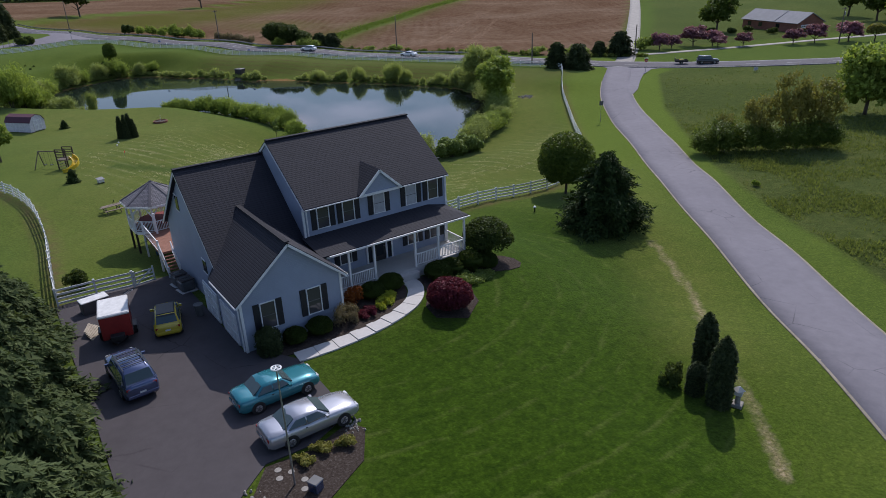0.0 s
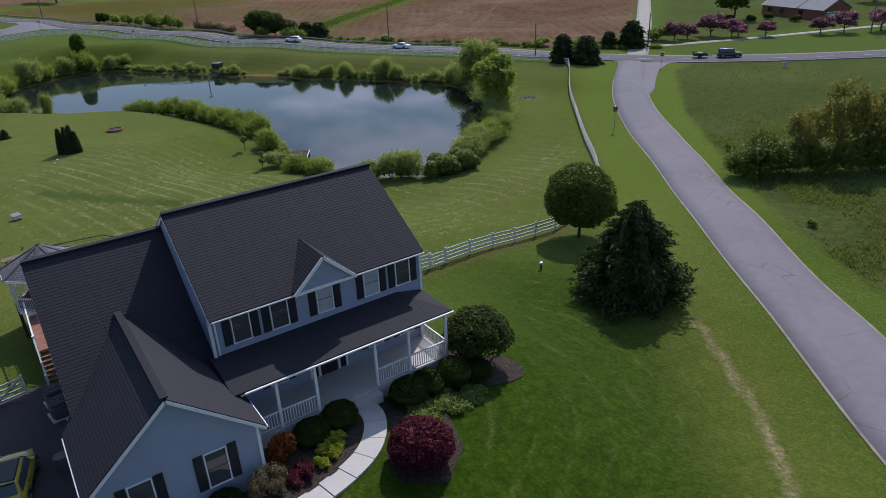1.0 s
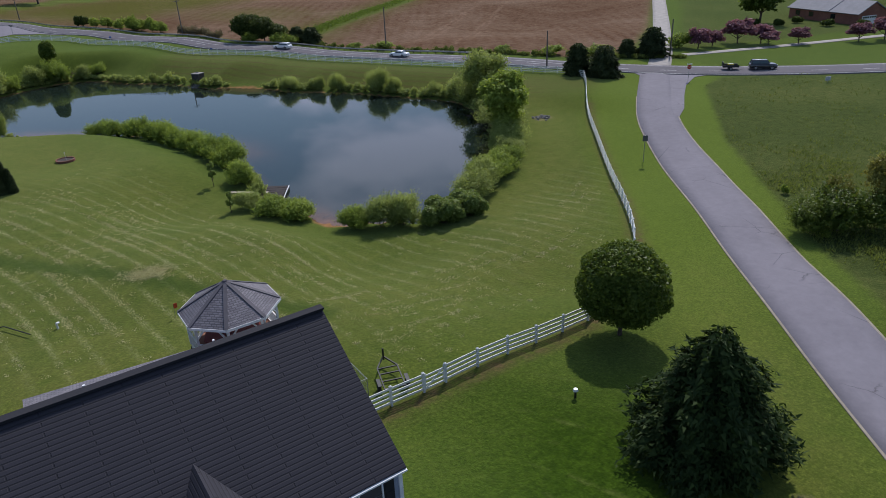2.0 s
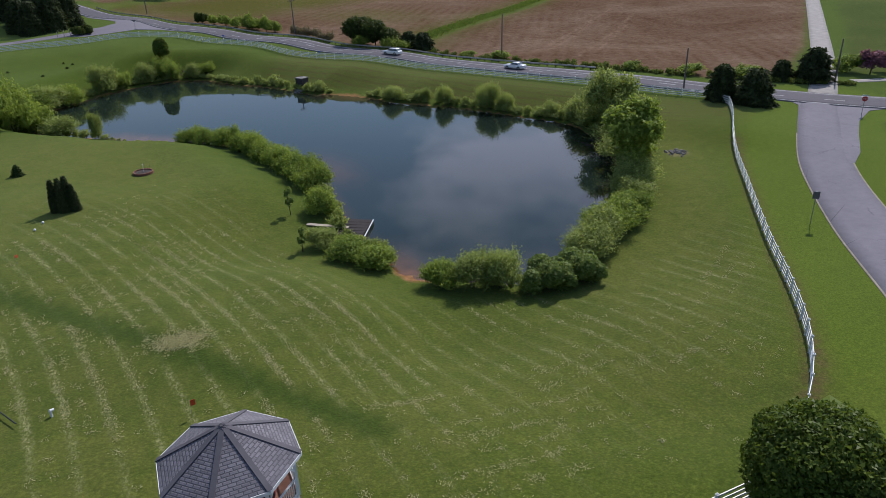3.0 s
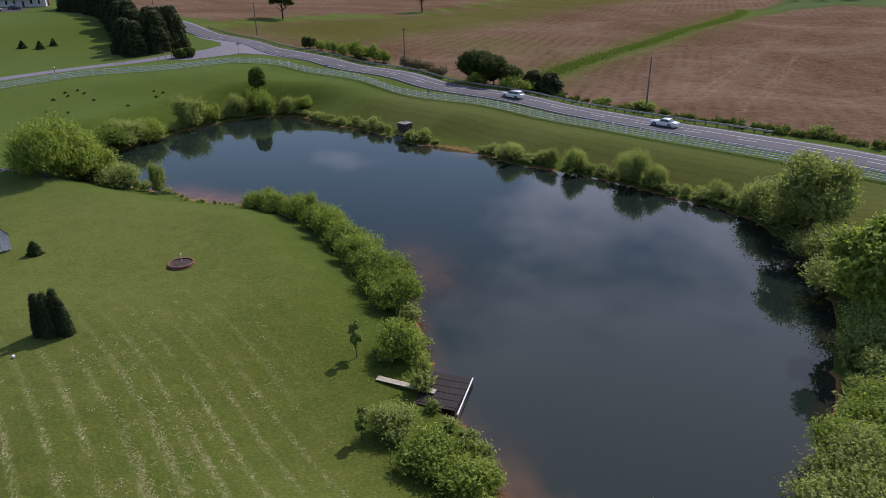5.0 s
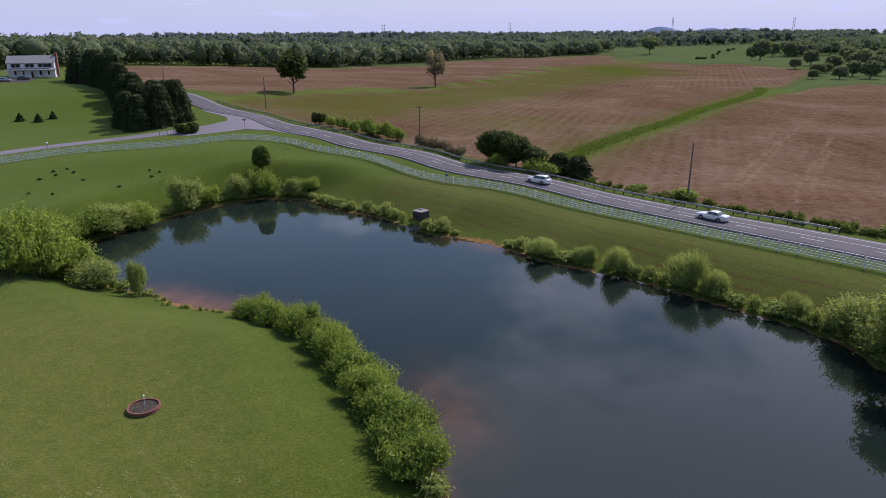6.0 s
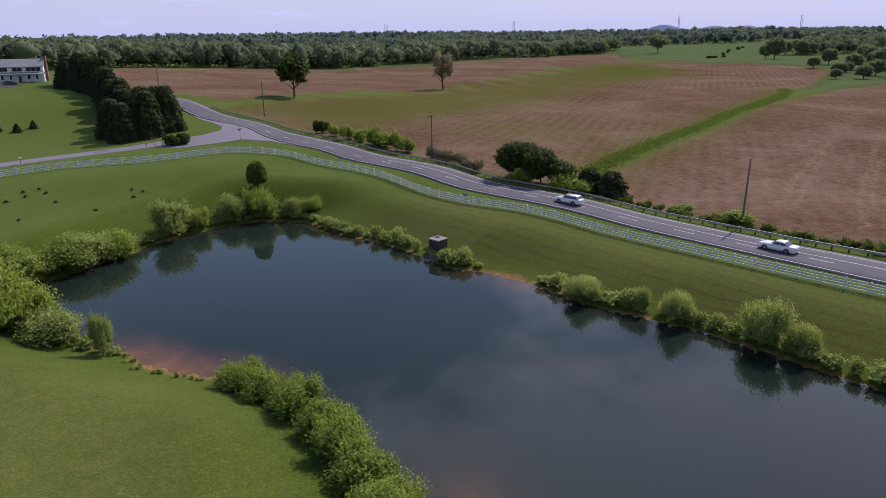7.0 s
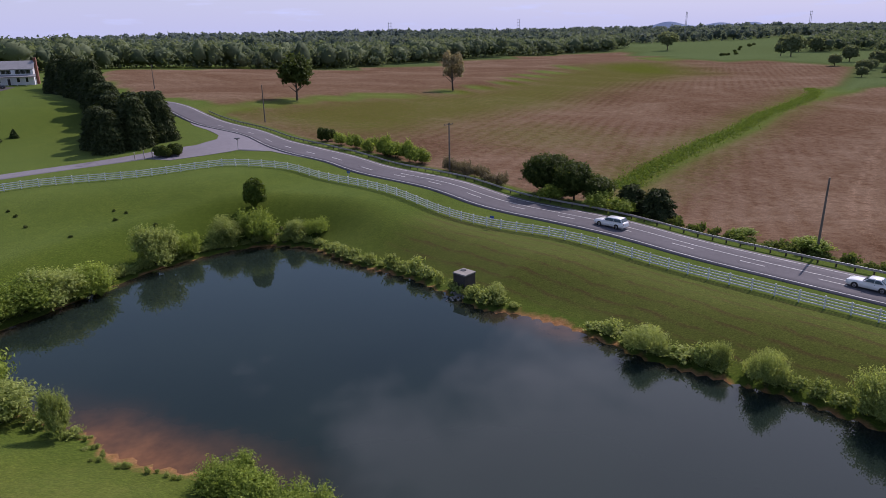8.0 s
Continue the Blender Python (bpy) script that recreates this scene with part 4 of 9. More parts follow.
# ---- plants ----
def leaf_quads(p, nrm, size, rng, long=1.0, along=None):
    """Small leaf blades at the places p, facing nrm; along: the way of their long side."""
    n = len(p)
    nrm = nrm / (np.linalg.norm(nrm, axis=1)[:, None] + 1e-9)
    ref = along if along is not None else rng.normal(size=(n, 3))
    a = ref - nrm * (ref * nrm).sum(1)[:, None]
    a /= np.linalg.norm(a, axis=1)[:, None] + 1e-9
    b = np.cross(nrm, a)
    s = size * rng.uniform(0.6, 1.35, n)[:, None]
    a, b = a * s * long, b * s
    v = np.stack([p + a, p - a * 0.7 + b * 0.85, p - a * 0.7 - b * 0.85], 1).reshape(-1, 3)
    f = np.arange(3 * n).reshape(n, 3)
    return v, f


def blob(rng, c, r, sides=8, rings=6, rough=0.18):
    """A lumpy closed core, which keeps a crown from being seen through."""
    th, ph = np.meshgrid(np.arange(sides) / sides * 2 * np.pi, (np.arange(rings) + 0.5) / rings * np.pi)
    w = 1 + rough * rng.normal(size=th.shape)
    v = np.stack([np.cos(th) * np.sin(ph) * w, np.sin(th) * np.sin(ph) * w, np.cos(ph) * w], -1).reshape(-1, 3) * r + c
    f = []
    for a in range(rings - 1):
        for b in range(sides):
            q = (a * sides + b, a * sides + (b + 1) % sides, (a + 1) * sides + (b + 1) % sides, (a + 1) * sides + b)
            f += [(q[0], q[2], q[1]), (q[0], q[3], q[2])]
    for b in range(1, sides - 1):
        f += [(0, b, b + 1), ((rings - 1) * sides, (rings - 1) * sides + b + 1, (rings - 1) * sides + b)]
    return v, np.array(f)


def join(pieces):
    vs, fs, k = [], [], 0
    for v, f in pieces:
        vs.append(v)
        fs.append(f + k)
        k += len(v)
    return np.concatenate(vs), np.concatenate(fs)


def crown_arrays(rng, lobes, count, size, core=0.72, sprig=0.0, long=1.3, inner=0.7):
    """Leaves over a crown of lobes (x, y, z, rx, ry, rz); sprig lets shoots stand out upwards."""
    lobes = np.array(lobes, float)
    area = (lobes[:, 3] * lobes[:, 5]) ** 1.0
    pick = rng.choice(len(lobes), count, p=area / area.sum())
    d = rng.normal(size=(count, 3))
    d /= np.linalg.norm(d, axis=1)[:, None]
    d[:, 2] = np.where(d[:, 2] < -0.5, -d[:, 2], d[:, 2])
    clump = 0.5 + 0.5 * np.sin(d[:, 0] * 7 + pick) * np.sin(d[:, 1] * 6 + 2 * pick) * np.sin(d[:, 2] * 7)
    r = inner + (1.08 - inner) * rng.random(count) ** 0.6 * (0.75 + 0.35 * clump)
    p = lobes[pick, :3] + d * lobes[pick, 3:] * r[:, None]
    p[:, 2] += sprig * rng.random(count) ** 4 * (d[:, 2] > 0.1)
    out = d / lobes[pick, 3:]
    nrm = out / np.linalg.norm(out, axis=1)[:, None] + 0.75 * rng.normal(size=(count, 3))
    pieces = [leaf_quads(p, nrm, size, rng, long)]
    if core:
        pieces += [blob(rng, l[:3], l[3:] * core) for l in lobes]
    return join(pieces)


def shoot_arrays(rng, lobes, shoots, each, length, size, core=0.6, up=0.5, droop=0.0, spread=0.05):
    """A feathery crown: short leafy shoots that stand out of the lobes."""
    lobes = np.array(lobes, float)
    area = lobes[:, 3] * lobes[:, 5]
    pick = rng.choice(len(lobes), shoots, p=area / area.sum())
    d = rng.normal(size=(shoots, 3))
    d /= np.linalg.norm(d, axis=1)[:, None]
    d[:, 2] = np.where(d[:, 2] < -0.35, -d[:, 2], d[:, 2])
    o = lobes[pick, :3] + d * lobes[pick, 3:] * rng.uniform(0.62, 0.88, shoots)[:, None]
    way = d + (0, 0, up) + 0.35 * rng.normal(size=(shoots, 3))
    way /= np.linalg.norm(way, axis=1)[:, None]
    ln = length * rng.uniform(0.5, 1.5, shoots)
    t = (np.arange(each) + 0.5) / each
    p = o[:, None] + way[:, None] * (ln[:, None] * t)[:, :, None]
    p[:, :, 2] -= droop * (ln[:, None] * t * t)
    p = p.reshape(-1, 3) + spread * rng.normal(size=(shoots * each, 3))
    w = np.repeat(way, each, 0) + 0.8 * rng.normal(size=(shoots * each, 3))
    nrm = np.repeat(d, each, 0) * 0.7 + (0, 0, 0.35) + 0.6 * rng.normal(size=(shoots * each, 3))
    pieces = [leaf_quads(p, nrm, size, rng, 1.7, w)]
    if core:
        pieces += [blob(rng, l[:3], l[3:] * core) for l in lobes]
    return join(pieces)


def limbs(bm, rng, h, r, spread, count=5, fork=0.45):
    """A tapered trunk with limbs."""
    lean = (rng.uniform(-0.04, 0.04) * h, rng.uniform(-0.04, 0.04) * h)
    rod(bm, (0, 0, -0.25), (lean[0] * 0.5, lean[1] * 0.5, h * fork), r, r * 0.75)
    rod(bm, (lean[0] * 0.5, lean[1] * 0.5, h * fork), (lean[0], lean[1], h * 0.9), r * 0.75, r * 0.2)
    for i in range(count):
        a = i * 2.4 + rng.uniform(-0.4, 0.4)
        z = h * rng.uniform(fork * 0.75, fork * 1.4)
        q = spread * rng.uniform(0.55, 0.85)
        rod(bm, (lean[0] * 0.5, lean[1] * 0.5, z), (math.cos(a) * q, math.sin(a) * q, z + q * rng.uniform(0.6, 1.1)), r * 0.45, r * 0.1, 6)
    return bm


def stems(bm, rng, h, spread, count=7, r=0.035):
    """Several thin stems from one root."""
    for i in range(count):
        a = i * 6.283 / count + rng.uniform(-0.3, 0.3)
        q = spread * rng.uniform(0.3, 0.8)
        rod(bm, (math.cos(a) * 0.12, math.sin(a) * 0.12, -0.2), (math.cos(a) * q, math.sin(a) * q, h * rng.uniform(0.6, 0.85)), r, r * 0.4, 5)
    return bm


def bush_model(name, seed, r, h, leaf, count, mat, lobes=5, sprig=0.3, label="", category="shrub", core=0.72, group="", flat=1.0, feathery=False):
    """A many-stemmed bush, r metres round and h high, at the origin."""
    rng = np.random.default_rng(seed)
    base = thing(name, (0, 0, 0), 0, label, category, group)
    part("stem", stems(bmesh.new(), rng, h * 0.8, r * 0.8), M["bark"], base)
    ls = [(0, 0, h * 0.48, r * 0.62, r * 0.62, h * 0.42)]
    if lobes == 0:
        ls = [(0, 0, h * 0.5, r * 0.94, r * 0.94, h * 0.5)]
    for i in range(lobes):
        a, q = i * 6.283 / lobes + rng.uniform(-0.6, 0.6), r * rng.uniform(0.35, 0.85)
        ls.append((math.cos(a) * q, math.sin(a) * q, h * rng.uniform(0.26, 0.66) * flat, r * rng.uniform(0.26, 0.56), r * rng.uniform(0.26, 0.56), h * rng.uniform(0.22, 0.42)))
    if feathery:
        v, f = shoot_arrays(rng, ls, count // 5, 7, 0.40 * r + 0.55 * sprig, leaf * 0.74, core * 0.76, 0.85)
    else:
        v, f = crown_arrays(rng, ls, count, leaf, core, sprig)
    v[:, 2] = np.maximum(v[:, 2], 0.02)
    arrays("crown", v, f, mat, base)
    return base


def tree_model(name, seed, h, r, trunk, low, leaf, count, mat, lobes=9, label="", category="tree", group="", airy=False, bark="bark", core=0.7, feathery=False, wild=False):
    """A tree: trunk, limbs, and a crown of many leaves from low to h."""
    rng = np.random.default_rng(seed)
    base = thing(name, (0, 0, 0), 0, label, category, group)
    part("trunk", limbs(bmesh.new(), rng, h * 0.86, trunk, r * 0.8, 7 if airy else 5, max(0.25, low / h + 0.08)), M[bark], base)
    mid, half = (h + low) / 2, (h - low) / 2
    ls = [(0, 0, mid, r * (0.55 if wild else 0.86), r * (0.55 if wild else 0.86), half * (0.7 if wild else 0.90))] if not airy else []
    for i in range(lobes):
        a, t = i * 2.4, rng.uniform(-0.82, 0.82)
        q = r * 0.56 * math.sqrt(1 - t * t) * rng.uniform(0.8, 1.1)
        k = 1.0 - 0.45 * t * t
        if wild:
            q, t, k = q * rng.uniform(0.8, 1.45), t * 1.12, k * rng.uniform(0.75, 1.25)
        ls.append((math.cos(a) * q * 1.08, math.sin(a) * q * 1.08, mid + half * 0.70 * t, r * k * rng.uniform(0.28, 0.44), r * k * rng.uniform(0.28, 0.44), half * k * rng.uniform(0.22, 0.34)))
    if feathery:
        v, f = shoot_arrays(rng, ls, count // 5, 7, 0.30 * r, leaf * 0.80, 0.0 if airy else core * 0.86, 0.45)
    else:
        v, f = crown_arrays(rng, ls, count, leaf, 0.0 if airy else core, 0.1 * h if airy else 0.0, 1.3, 0.2 if airy else 0.7)
    arrays("crown", v, f, mat, base)
    return base


def conifer_model(name, seed, h, r, leaf, count, mat, power=0.85, tiers=9, low=0.03, droop=0.25, label="", category="tree", group="", round_top=False, rag=0.25):
    """A conifer: a trunk and whorls of branches with needles."""
    rng = np.random.default_rng(seed)
    base = thing(name, (0, 0, 0), 0, label, category, group)
    part("trunk", rod(bmesh.new(), (0, 0, -0.2), (0, 0, h * 0.97), max(0.03 * r, 0.06), 0.015), M["bark"], base)
    u = rng.random(count)
    t = 1 - np.sqrt(1 - u * 0.995) if not round_top else u
    ang = rng.uniform(0, 6.283, count)
    env = (1 - t) ** power if not round_top else np.minimum(1, 1.35 * np.sin(np.pi * (0.16 + 0.84 * t)) ** 0.7)
    saw = 1 - rag * ((t * tiers + 0.3 * np.sin(ang * 2 + seed)) % 1.0)
    side = 1 + rag * 0.7 * np.sin(ang * 5 + 9 * t + seed) * np.sin(ang * 3 - 5 * t)
    R = r * env * saw * side
    rho = R * (0.45 + 0.57 * rng.random(count) ** 0.5)
    z = h * (low + (1 - low) * t) - droop * rho * 0.6 + 0.02 * h * rng.normal(size=count) * (1 - t)
    p = np.stack([np.cos(ang) * rho, np.sin(ang) * rho, np.maximum(z, 0.03)], 1)
    out = np.stack([np.cos(ang), np.sin(ang), -droop * np.ones(count)], 1)
    if round_top:
        out = np.stack([0.25 * np.cos(ang), 0.25 * np.sin(ang), np.ones(count)], 1)
    nrm = np.stack([np.cos(ang) * 0.6, np.sin(ang) * 0.6, 0.8 * np.ones(count)], 1) + 0.55 * rng.normal(size=(count, 3))
    v, f = leaf_quads(p, nrm, leaf, rng, 2.0, out + 0.35 * rng.normal(size=(count, 3)))
    k = 14
    zz = np.linspace(0, 1, 9)
    ee = (1 - zz) ** power if not round_top else np.minimum(1, 1.35 * np.sin(np.pi * (0.16 + 0.84 * zz)) ** 0.7)
    cv = np.array([(math.cos(i * 6.283 / k) * r * e * 0.55, math.sin(i * 6.283 / k) * r * e * 0.55, max(0.04, h * (low + (1 - low) * q * 0.94) - 0.2 * r * e)) for q, e in zip(zz, ee) for i in range(k)])
    cf = np.array([t3 for a in range(8) for i in range(k) for t3 in ((a * k + i, a * k + (i + 1) % k, (a + 1) * k + (i + 1) % k), (a * k + i, (a + 1) * k + (i + 1) % k, (a + 1) * k + i))])
    v, f = join([(v, f), (cv, cf)])
    arrays("foliage", v, f, mat, base)
    return base


def on_land(x, y, turn=0.0, s=1.0, sz=None, sink=0.05):
    """A pose on the ground, turned and scaled."""
    return Matrix.LocRotScale((x, y, ground_at(x, y) - sink), Euler((0, 0, radians(turn))), (s, s, s if sz is None else sz))


def stand(model, spots, rng, label=None):
    """The model itself at the first of the spots (x, y, scale, height scale), and copies at the others."""
    made = []
    for i, (x, y, s, sz) in enumerate(spots):
        m = on_land(x, y, rng.uniform(0, 360), s, sz)
        ob = model if i == 0 else copy_thing(model, m)
        ob.matrix_basis = m
        if label:
            tagged(ob, label)
        made.append(ob)
    return made

# ---- the house ----
HOUSE = thing("house", (18, 36, 4.6), 0, "blue-grey two-storey house with dark shingle roofs", "house")
bpy.context.view_layer.update()
HOUSE_INV = HOUSE.matrix_world.inverted()


def hpart(name, bm, mat, parent=None, label="", smooth=False):
    """A part of the house, built in place in world metres."""
    if parent is None or parent is HOUSE:
        bmesh.ops.transform(bm, matrix=HOUSE_INV, verts=bm.verts)
        return part(name, bm, mat, HOUSE, label, smooth)
    bmesh.ops.transform(bm, matrix=HOUSE_INV, verts=bm.verts)
    return part(name, bm, mat, parent, label, smooth)


def gable_wall(bm, axis, at, a, b, z0, z1, mid, top, thick=0.2, inward=1):
    """A wall with a gable in the plane axis = at, from a to b."""
    pts = [(a, z0), (b, z0), (b, z1), (mid, top), (a, z1)]
    vs = []
    for off in (0, thick * inward):
        vs.append([bm.verts.new((u, at + off, w) if axis == "y" else (at + off, u, w)) for u, w in pts])
    bm.faces.new(vs[0])
    bm.faces.new(vs[1][::-1])
    for i in range(5):
        j = (i + 1) % 5
        bm.faces.new((vs[0][i], vs[0][j], vs[1][j], vs[1][i]))
    bmesh.ops.recalc_face_normals(bm, faces=bm.faces)
    return bm


# main block: front y 36.1, back 46.05, gables at x 18.2 and 29.0
hpart("wall", gable_wall(bmesh.new(), "x", 17.88, 36.1, 46.05, 4.3, 11.0, 41.07, 14.35, 0.2, 1), M["siding"])
hpart("wall", gable_wall(bmesh.new(), "x", 29.2, 36.1, 46.05, 3.3, 11.0, 41.07, 14.35, 0.2, -1), M["siding"])
hpart("wall", box(bmesh.new(), 18.08, 29.0, 36.1, 36.3, 4.3, 11.0), M["siding"])
hpart("wall", box(bmesh.new(), 18.08, 29.0, 45.85, 46.05, 3.0, 11.0), M["siding"])
# main roof
for y0, s in ((35.72, 1), (46.42, -1)):
    hpart("roof", sheet(bmesh.new(), [(17.82, y0, 11.08), (29.30, y0, 11.08), (29.30, 41.07, 14.62), (17.82, 41.07, 14.62)], 0.16), M["roof"], None, "dark grey asphalt shingles")
hpart("ridge_cap", slab(bmesh.new(), (17.86, 41.07, 14.64), (29.34, 41.07, 14.64), 0.34, 0.07), M["roof"])
# white rakes, eaves boards, corner boards
for x in (17.83, 29.28):
    for y0 in (35.75, 46.4):
        hpart("rake_board", slab(bmesh.new(), (x, y0, 10.93), (x, 41.07, 14.44), 0.06, 0.14), M["trim"])
for y0 in (35.7, 46.44):
    hpart("gutter", slab(bmesh.new(), (17.9, y0, 11.0), (29.3, y0, 11.0), 0.09, 0.06), M["trim"])
for x in (17.86, 29.22):
    hpart("corner_board", box(bmesh.new(), x - 0.07, x + 0.07, 36.03, 36.17, 4.4, 10.95), M["trim"])
hpart("downpipe", rod(bmesh.new(), (18.05, 36.0, 9.1), (18.05, 36.0, 10.95), 0.05), M["trim"])
# wing beside the main block
hpart("wall", gable_wall(bmesh.new(), "x", 12.0, 35.9, 48.3, 4.2, 8.2, 42.1, 13.3, 0.2, 1), M["siding"])
hpart("wall", box(bmesh.new(), 12.2, 17.88, 48.1, 48.3, 3.0, 8.2), M["siding"])
hpart("roof", sheet(bmesh.new(), [(11.68, 35.6, 8.14), (17.87, 35.6, 8.14), (17.87, 42.1, 13.58), (11.68, 42.1, 13.58)], 0.16), M["roof"], None, "dark grey asphalt shingles")
hpart("roof", sheet(bmesh.new(), [(11.68, 48.6, 8.14), (17.87, 48.6, 8.14), (17.87, 42.1, 13.58), (11.68, 42.1, 13.58)], 0.16), M["roof"], None, "dark grey asphalt shingles")
hpart("ridge_cap", slab(bmesh.new(), (11.68, 42.1, 13.6), (17.87, 42.1, 13.6), 0.34, 0.07), M["roof"])
for y0 in (35.65, 48.55):
    hpart("rake_board", slab(bmesh.new(), (11.70, y0, 8.0), (11.70, 42.1, 13.4), 0.06, 0.14), M["trim"])
# garage with its gable to the front
hpart("wall", gable_wall(bmesh.new(), "y", 31.5, 11.5, 17.9, 4.3, 8.2, 14.7, 10.85, 0.2, 1), M["siding"])
hpart("wall", box(bmesh.new(), 11.5, 11.7, 31.7, 35.9, 4.3, 8.2), M["siding"])
hpart("wall", box(bmesh.new(), 17.7, 17.9, 31.7, 36.1, 4.3, 8.2), M["siding"])
for x0 in (11.15, 18.22):
    hpart("roof", sheet(bmesh.new(), [(x0, 31.15, 8.12), (x0, 36.0 if x0 < 14 else 36.2, 8.12), (14.69, 39.35, 11.16), (14.69, 31.15, 11.16)], 0.14), M["roof"], None, "dark grey asphalt shingles")
    hpart("rake_board", slab(bmesh.new(), (x0 + (0.03 if x0 < 14 else -0.03), 31.16, 8.0), (14.69, 31.16, 11.02), 0.06, 0.14), M["trim"])
    hpart("gutter", slab(bmesh.new(), (x0, 31.15, 8.05), (x0, 35.7 if x0 < 14 else 33.2, 8.05), 0.10, 0.08), M["trim"])
hpart("ridge_cap", slab(bmesh.new(), (14.69, 31.13, 11.2), (14.69, 39.2, 11.2), 0.3, 0.07), M["roof"])
for x in (11.53, 17.87):
    hpart("corner_board", box(bmesh.new(), x - 0.07, x + 0.07, 31.43, 31.57, 4.4, 8.15), M["trim"])
hpart("downpipe", rod(bmesh.new(), (11.42, 31.7, 4.7), (11.42, 31.7, 8.0), 0.05), M["trim"])
# garage doors in the west wall
for y0 in (32.6, 36.1):
    gd = hpart("garage_door", box(bmesh.new(), 11.44, 11.52, y0, y0 + 2.75, 4.5, 6.9), M["trim"], None, "white panelled garage door")
    for r in range(4):
        for c in range(4):
            hpart("panel", box(bmesh.new(), 11.41, 11.45, y0 + 0.1 + c * 0.66, y0 + 0.62 + c * 0.66, 4.6 + r * 0.57, 5.05 + r * 0.57), M["trim"], gd)
# dormer gable over the front
hpart("dormer_wall", gable_wall(bmesh.new(), "y", 35.62, 22.0, 24.95, 10.98, 11.2, 23.46, 12.5, 0.2, 1), M["siding"])
for x0 in (21.8, 25.12):
    hpart("dormer_roof", sheet(bmesh.new(), [(x0, 35.45, 11.16), (x0, 35.9, 11.16), (23.46, 38.2, 12.72), (23.46, 35.45, 12.72)], 0.1), M["roof"])
    hpart("rake_board", slab(bmesh.new(), (x0, 35.44, 11.08), (23.46, 35.44, 12.62), 0.06, 0.16), M["trim"])
hpart("gable_board", box(bmesh.new(), 21.9, 25.05, 35.52, 35.6, 11.0, 11.16), M["trim"])


def sash_window(cx, y, z0, z1, w, shutters=True, blind=False, facing=-1):
    """A framed window with two sashes, and shutters, on a wall that faces -y."""
    win = hpart("window", box(bmesh.new(), cx - w / 2, cx + w / 2, y - 0.03, y + 0.02, z0, z1), M["blind"] if blind else M["curtain"])
    for a, b, c, d in ((cx - w / 2 - 0.045, cx - w / 2 + 0.01, z0, z1), (cx + w / 2 - 0.01, cx + w / 2 + 0.045, z0, z1)):
        hpart("window_frame", box(bmesh.new(), a, b, y - 0.07, y + 0.01, c, d), M["trim"], win)
    hpart("window_frame", box(bmesh.new(), cx - w / 2 - 0.05, cx + w / 2 + 0.05, y - 0.08, y + 0.01, z1, z1 + 0.045), M["trim"], win)
    hpart("window_sill", box(bmesh.new(), cx - w / 2 - 0.07, cx + w / 2 + 0.07, y - 0.09, y + 0.01, z0 - 0.045, z0), M["trim"], win)
    hpart("sash_bar", box(bmesh.new(), cx - w / 2, cx + w / 2, y - 0.05, y - 0.032, (z0 + z1) / 2 - 0.018, (z0 + z1) / 2 + 0.018), M["plastic_grey"], win)
    if shutters:
        for s in (-1, 1):
            c = cx + s * (w / 2 + 0.27)
            sh = hpart("shutter", box(bmesh.new(), c - 0.19, c + 0.19, y - 0.06, y, z0 - 0.04, z1 + 0.06, None, 0.012), M["shutter"], None, "dark louvred shutter")
            for k in range(2):
                zz = z0 + (z1 - z0) * (0.06 + 0.49 * k)
                hpart("louvre", box(bmesh.new(), c - 0.14, c + 0.14, y - 0.075, y - 0.058, zz, zz + (z1 - z0) * 0.42), M["shutter"], sh)
    return win


for cx, bl in ((19.25, False), (21.15, False), (23.55, True), (26.2, True), (28.1, False)):
    sash_window(cx, 36.1, 9.42, 10.82, 0.82, True, bl)
for cx in (13.1, 16.03):
    sash_window(cx, 31.5, 6.05, 7.72, 0.86)
for cx in (20.6, 26.15, 28.1):
    sash_window(cx, 36.1, 6.35, 7.85, 0.82)
# small windows in the west gable
for y0, z0, h in ((44.0, 10.2, 1.1), (39.6, 7.0, 0.9)):
    ww = hpart("window", box(bmesh.new(), 11.96, 12.02, y0 - 0.35, y0 + 0.35, z0, z0 + h), M["glass"])
    hpart("window_frame", box(bmesh.new(), 11.93, 11.97, y0 - 0.42, y0 + 0.42, z0 - 0.07, z0), M["trim"], ww)
    hpart("window_frame", box(bmesh.new(), 11.93, 11.97, y0 - 0.42, y0 + 0.42, z0 + h, z0 + h + 0.07), M["trim"], ww)

# front door with side lights
door = hpart("front_door", box(bmesh.new(), 22.85, 23.75, 36.03, 36.1, 5.8, 7.95), M["door_dark"], None, "dark front door with a storm pane")
hpart("door_pane", box(bmesh.new(), 23.02, 23.58, 36.0, 36.032, 6.2, 7.75), M["glass"], door)
hpart("door_handle", rod(bmesh.new(), (23.64, 35.95, 6.85), (23.64, 36.03, 6.85), 0.03), M["alloy"], door)
for x in (22.5, 24.1):
    hpart("side_light", box(bmesh.new(), x - 0.15, x + 0.15, 36.03, 36.1, 5.85, 7.9), M["glass"])
for x in (22.28, 22.74, 23.86, 24.32):
    hpart("door_frame", box(bmesh.new(), x - 0.06, x + 0.06, 36.0, 36.1, 5.8, 8.05), M["trim"])
hpart("door_frame", box(bmesh.new(), 22.2, 24.4, 35.99, 36.1, 8.05, 8.2), M["trim"])

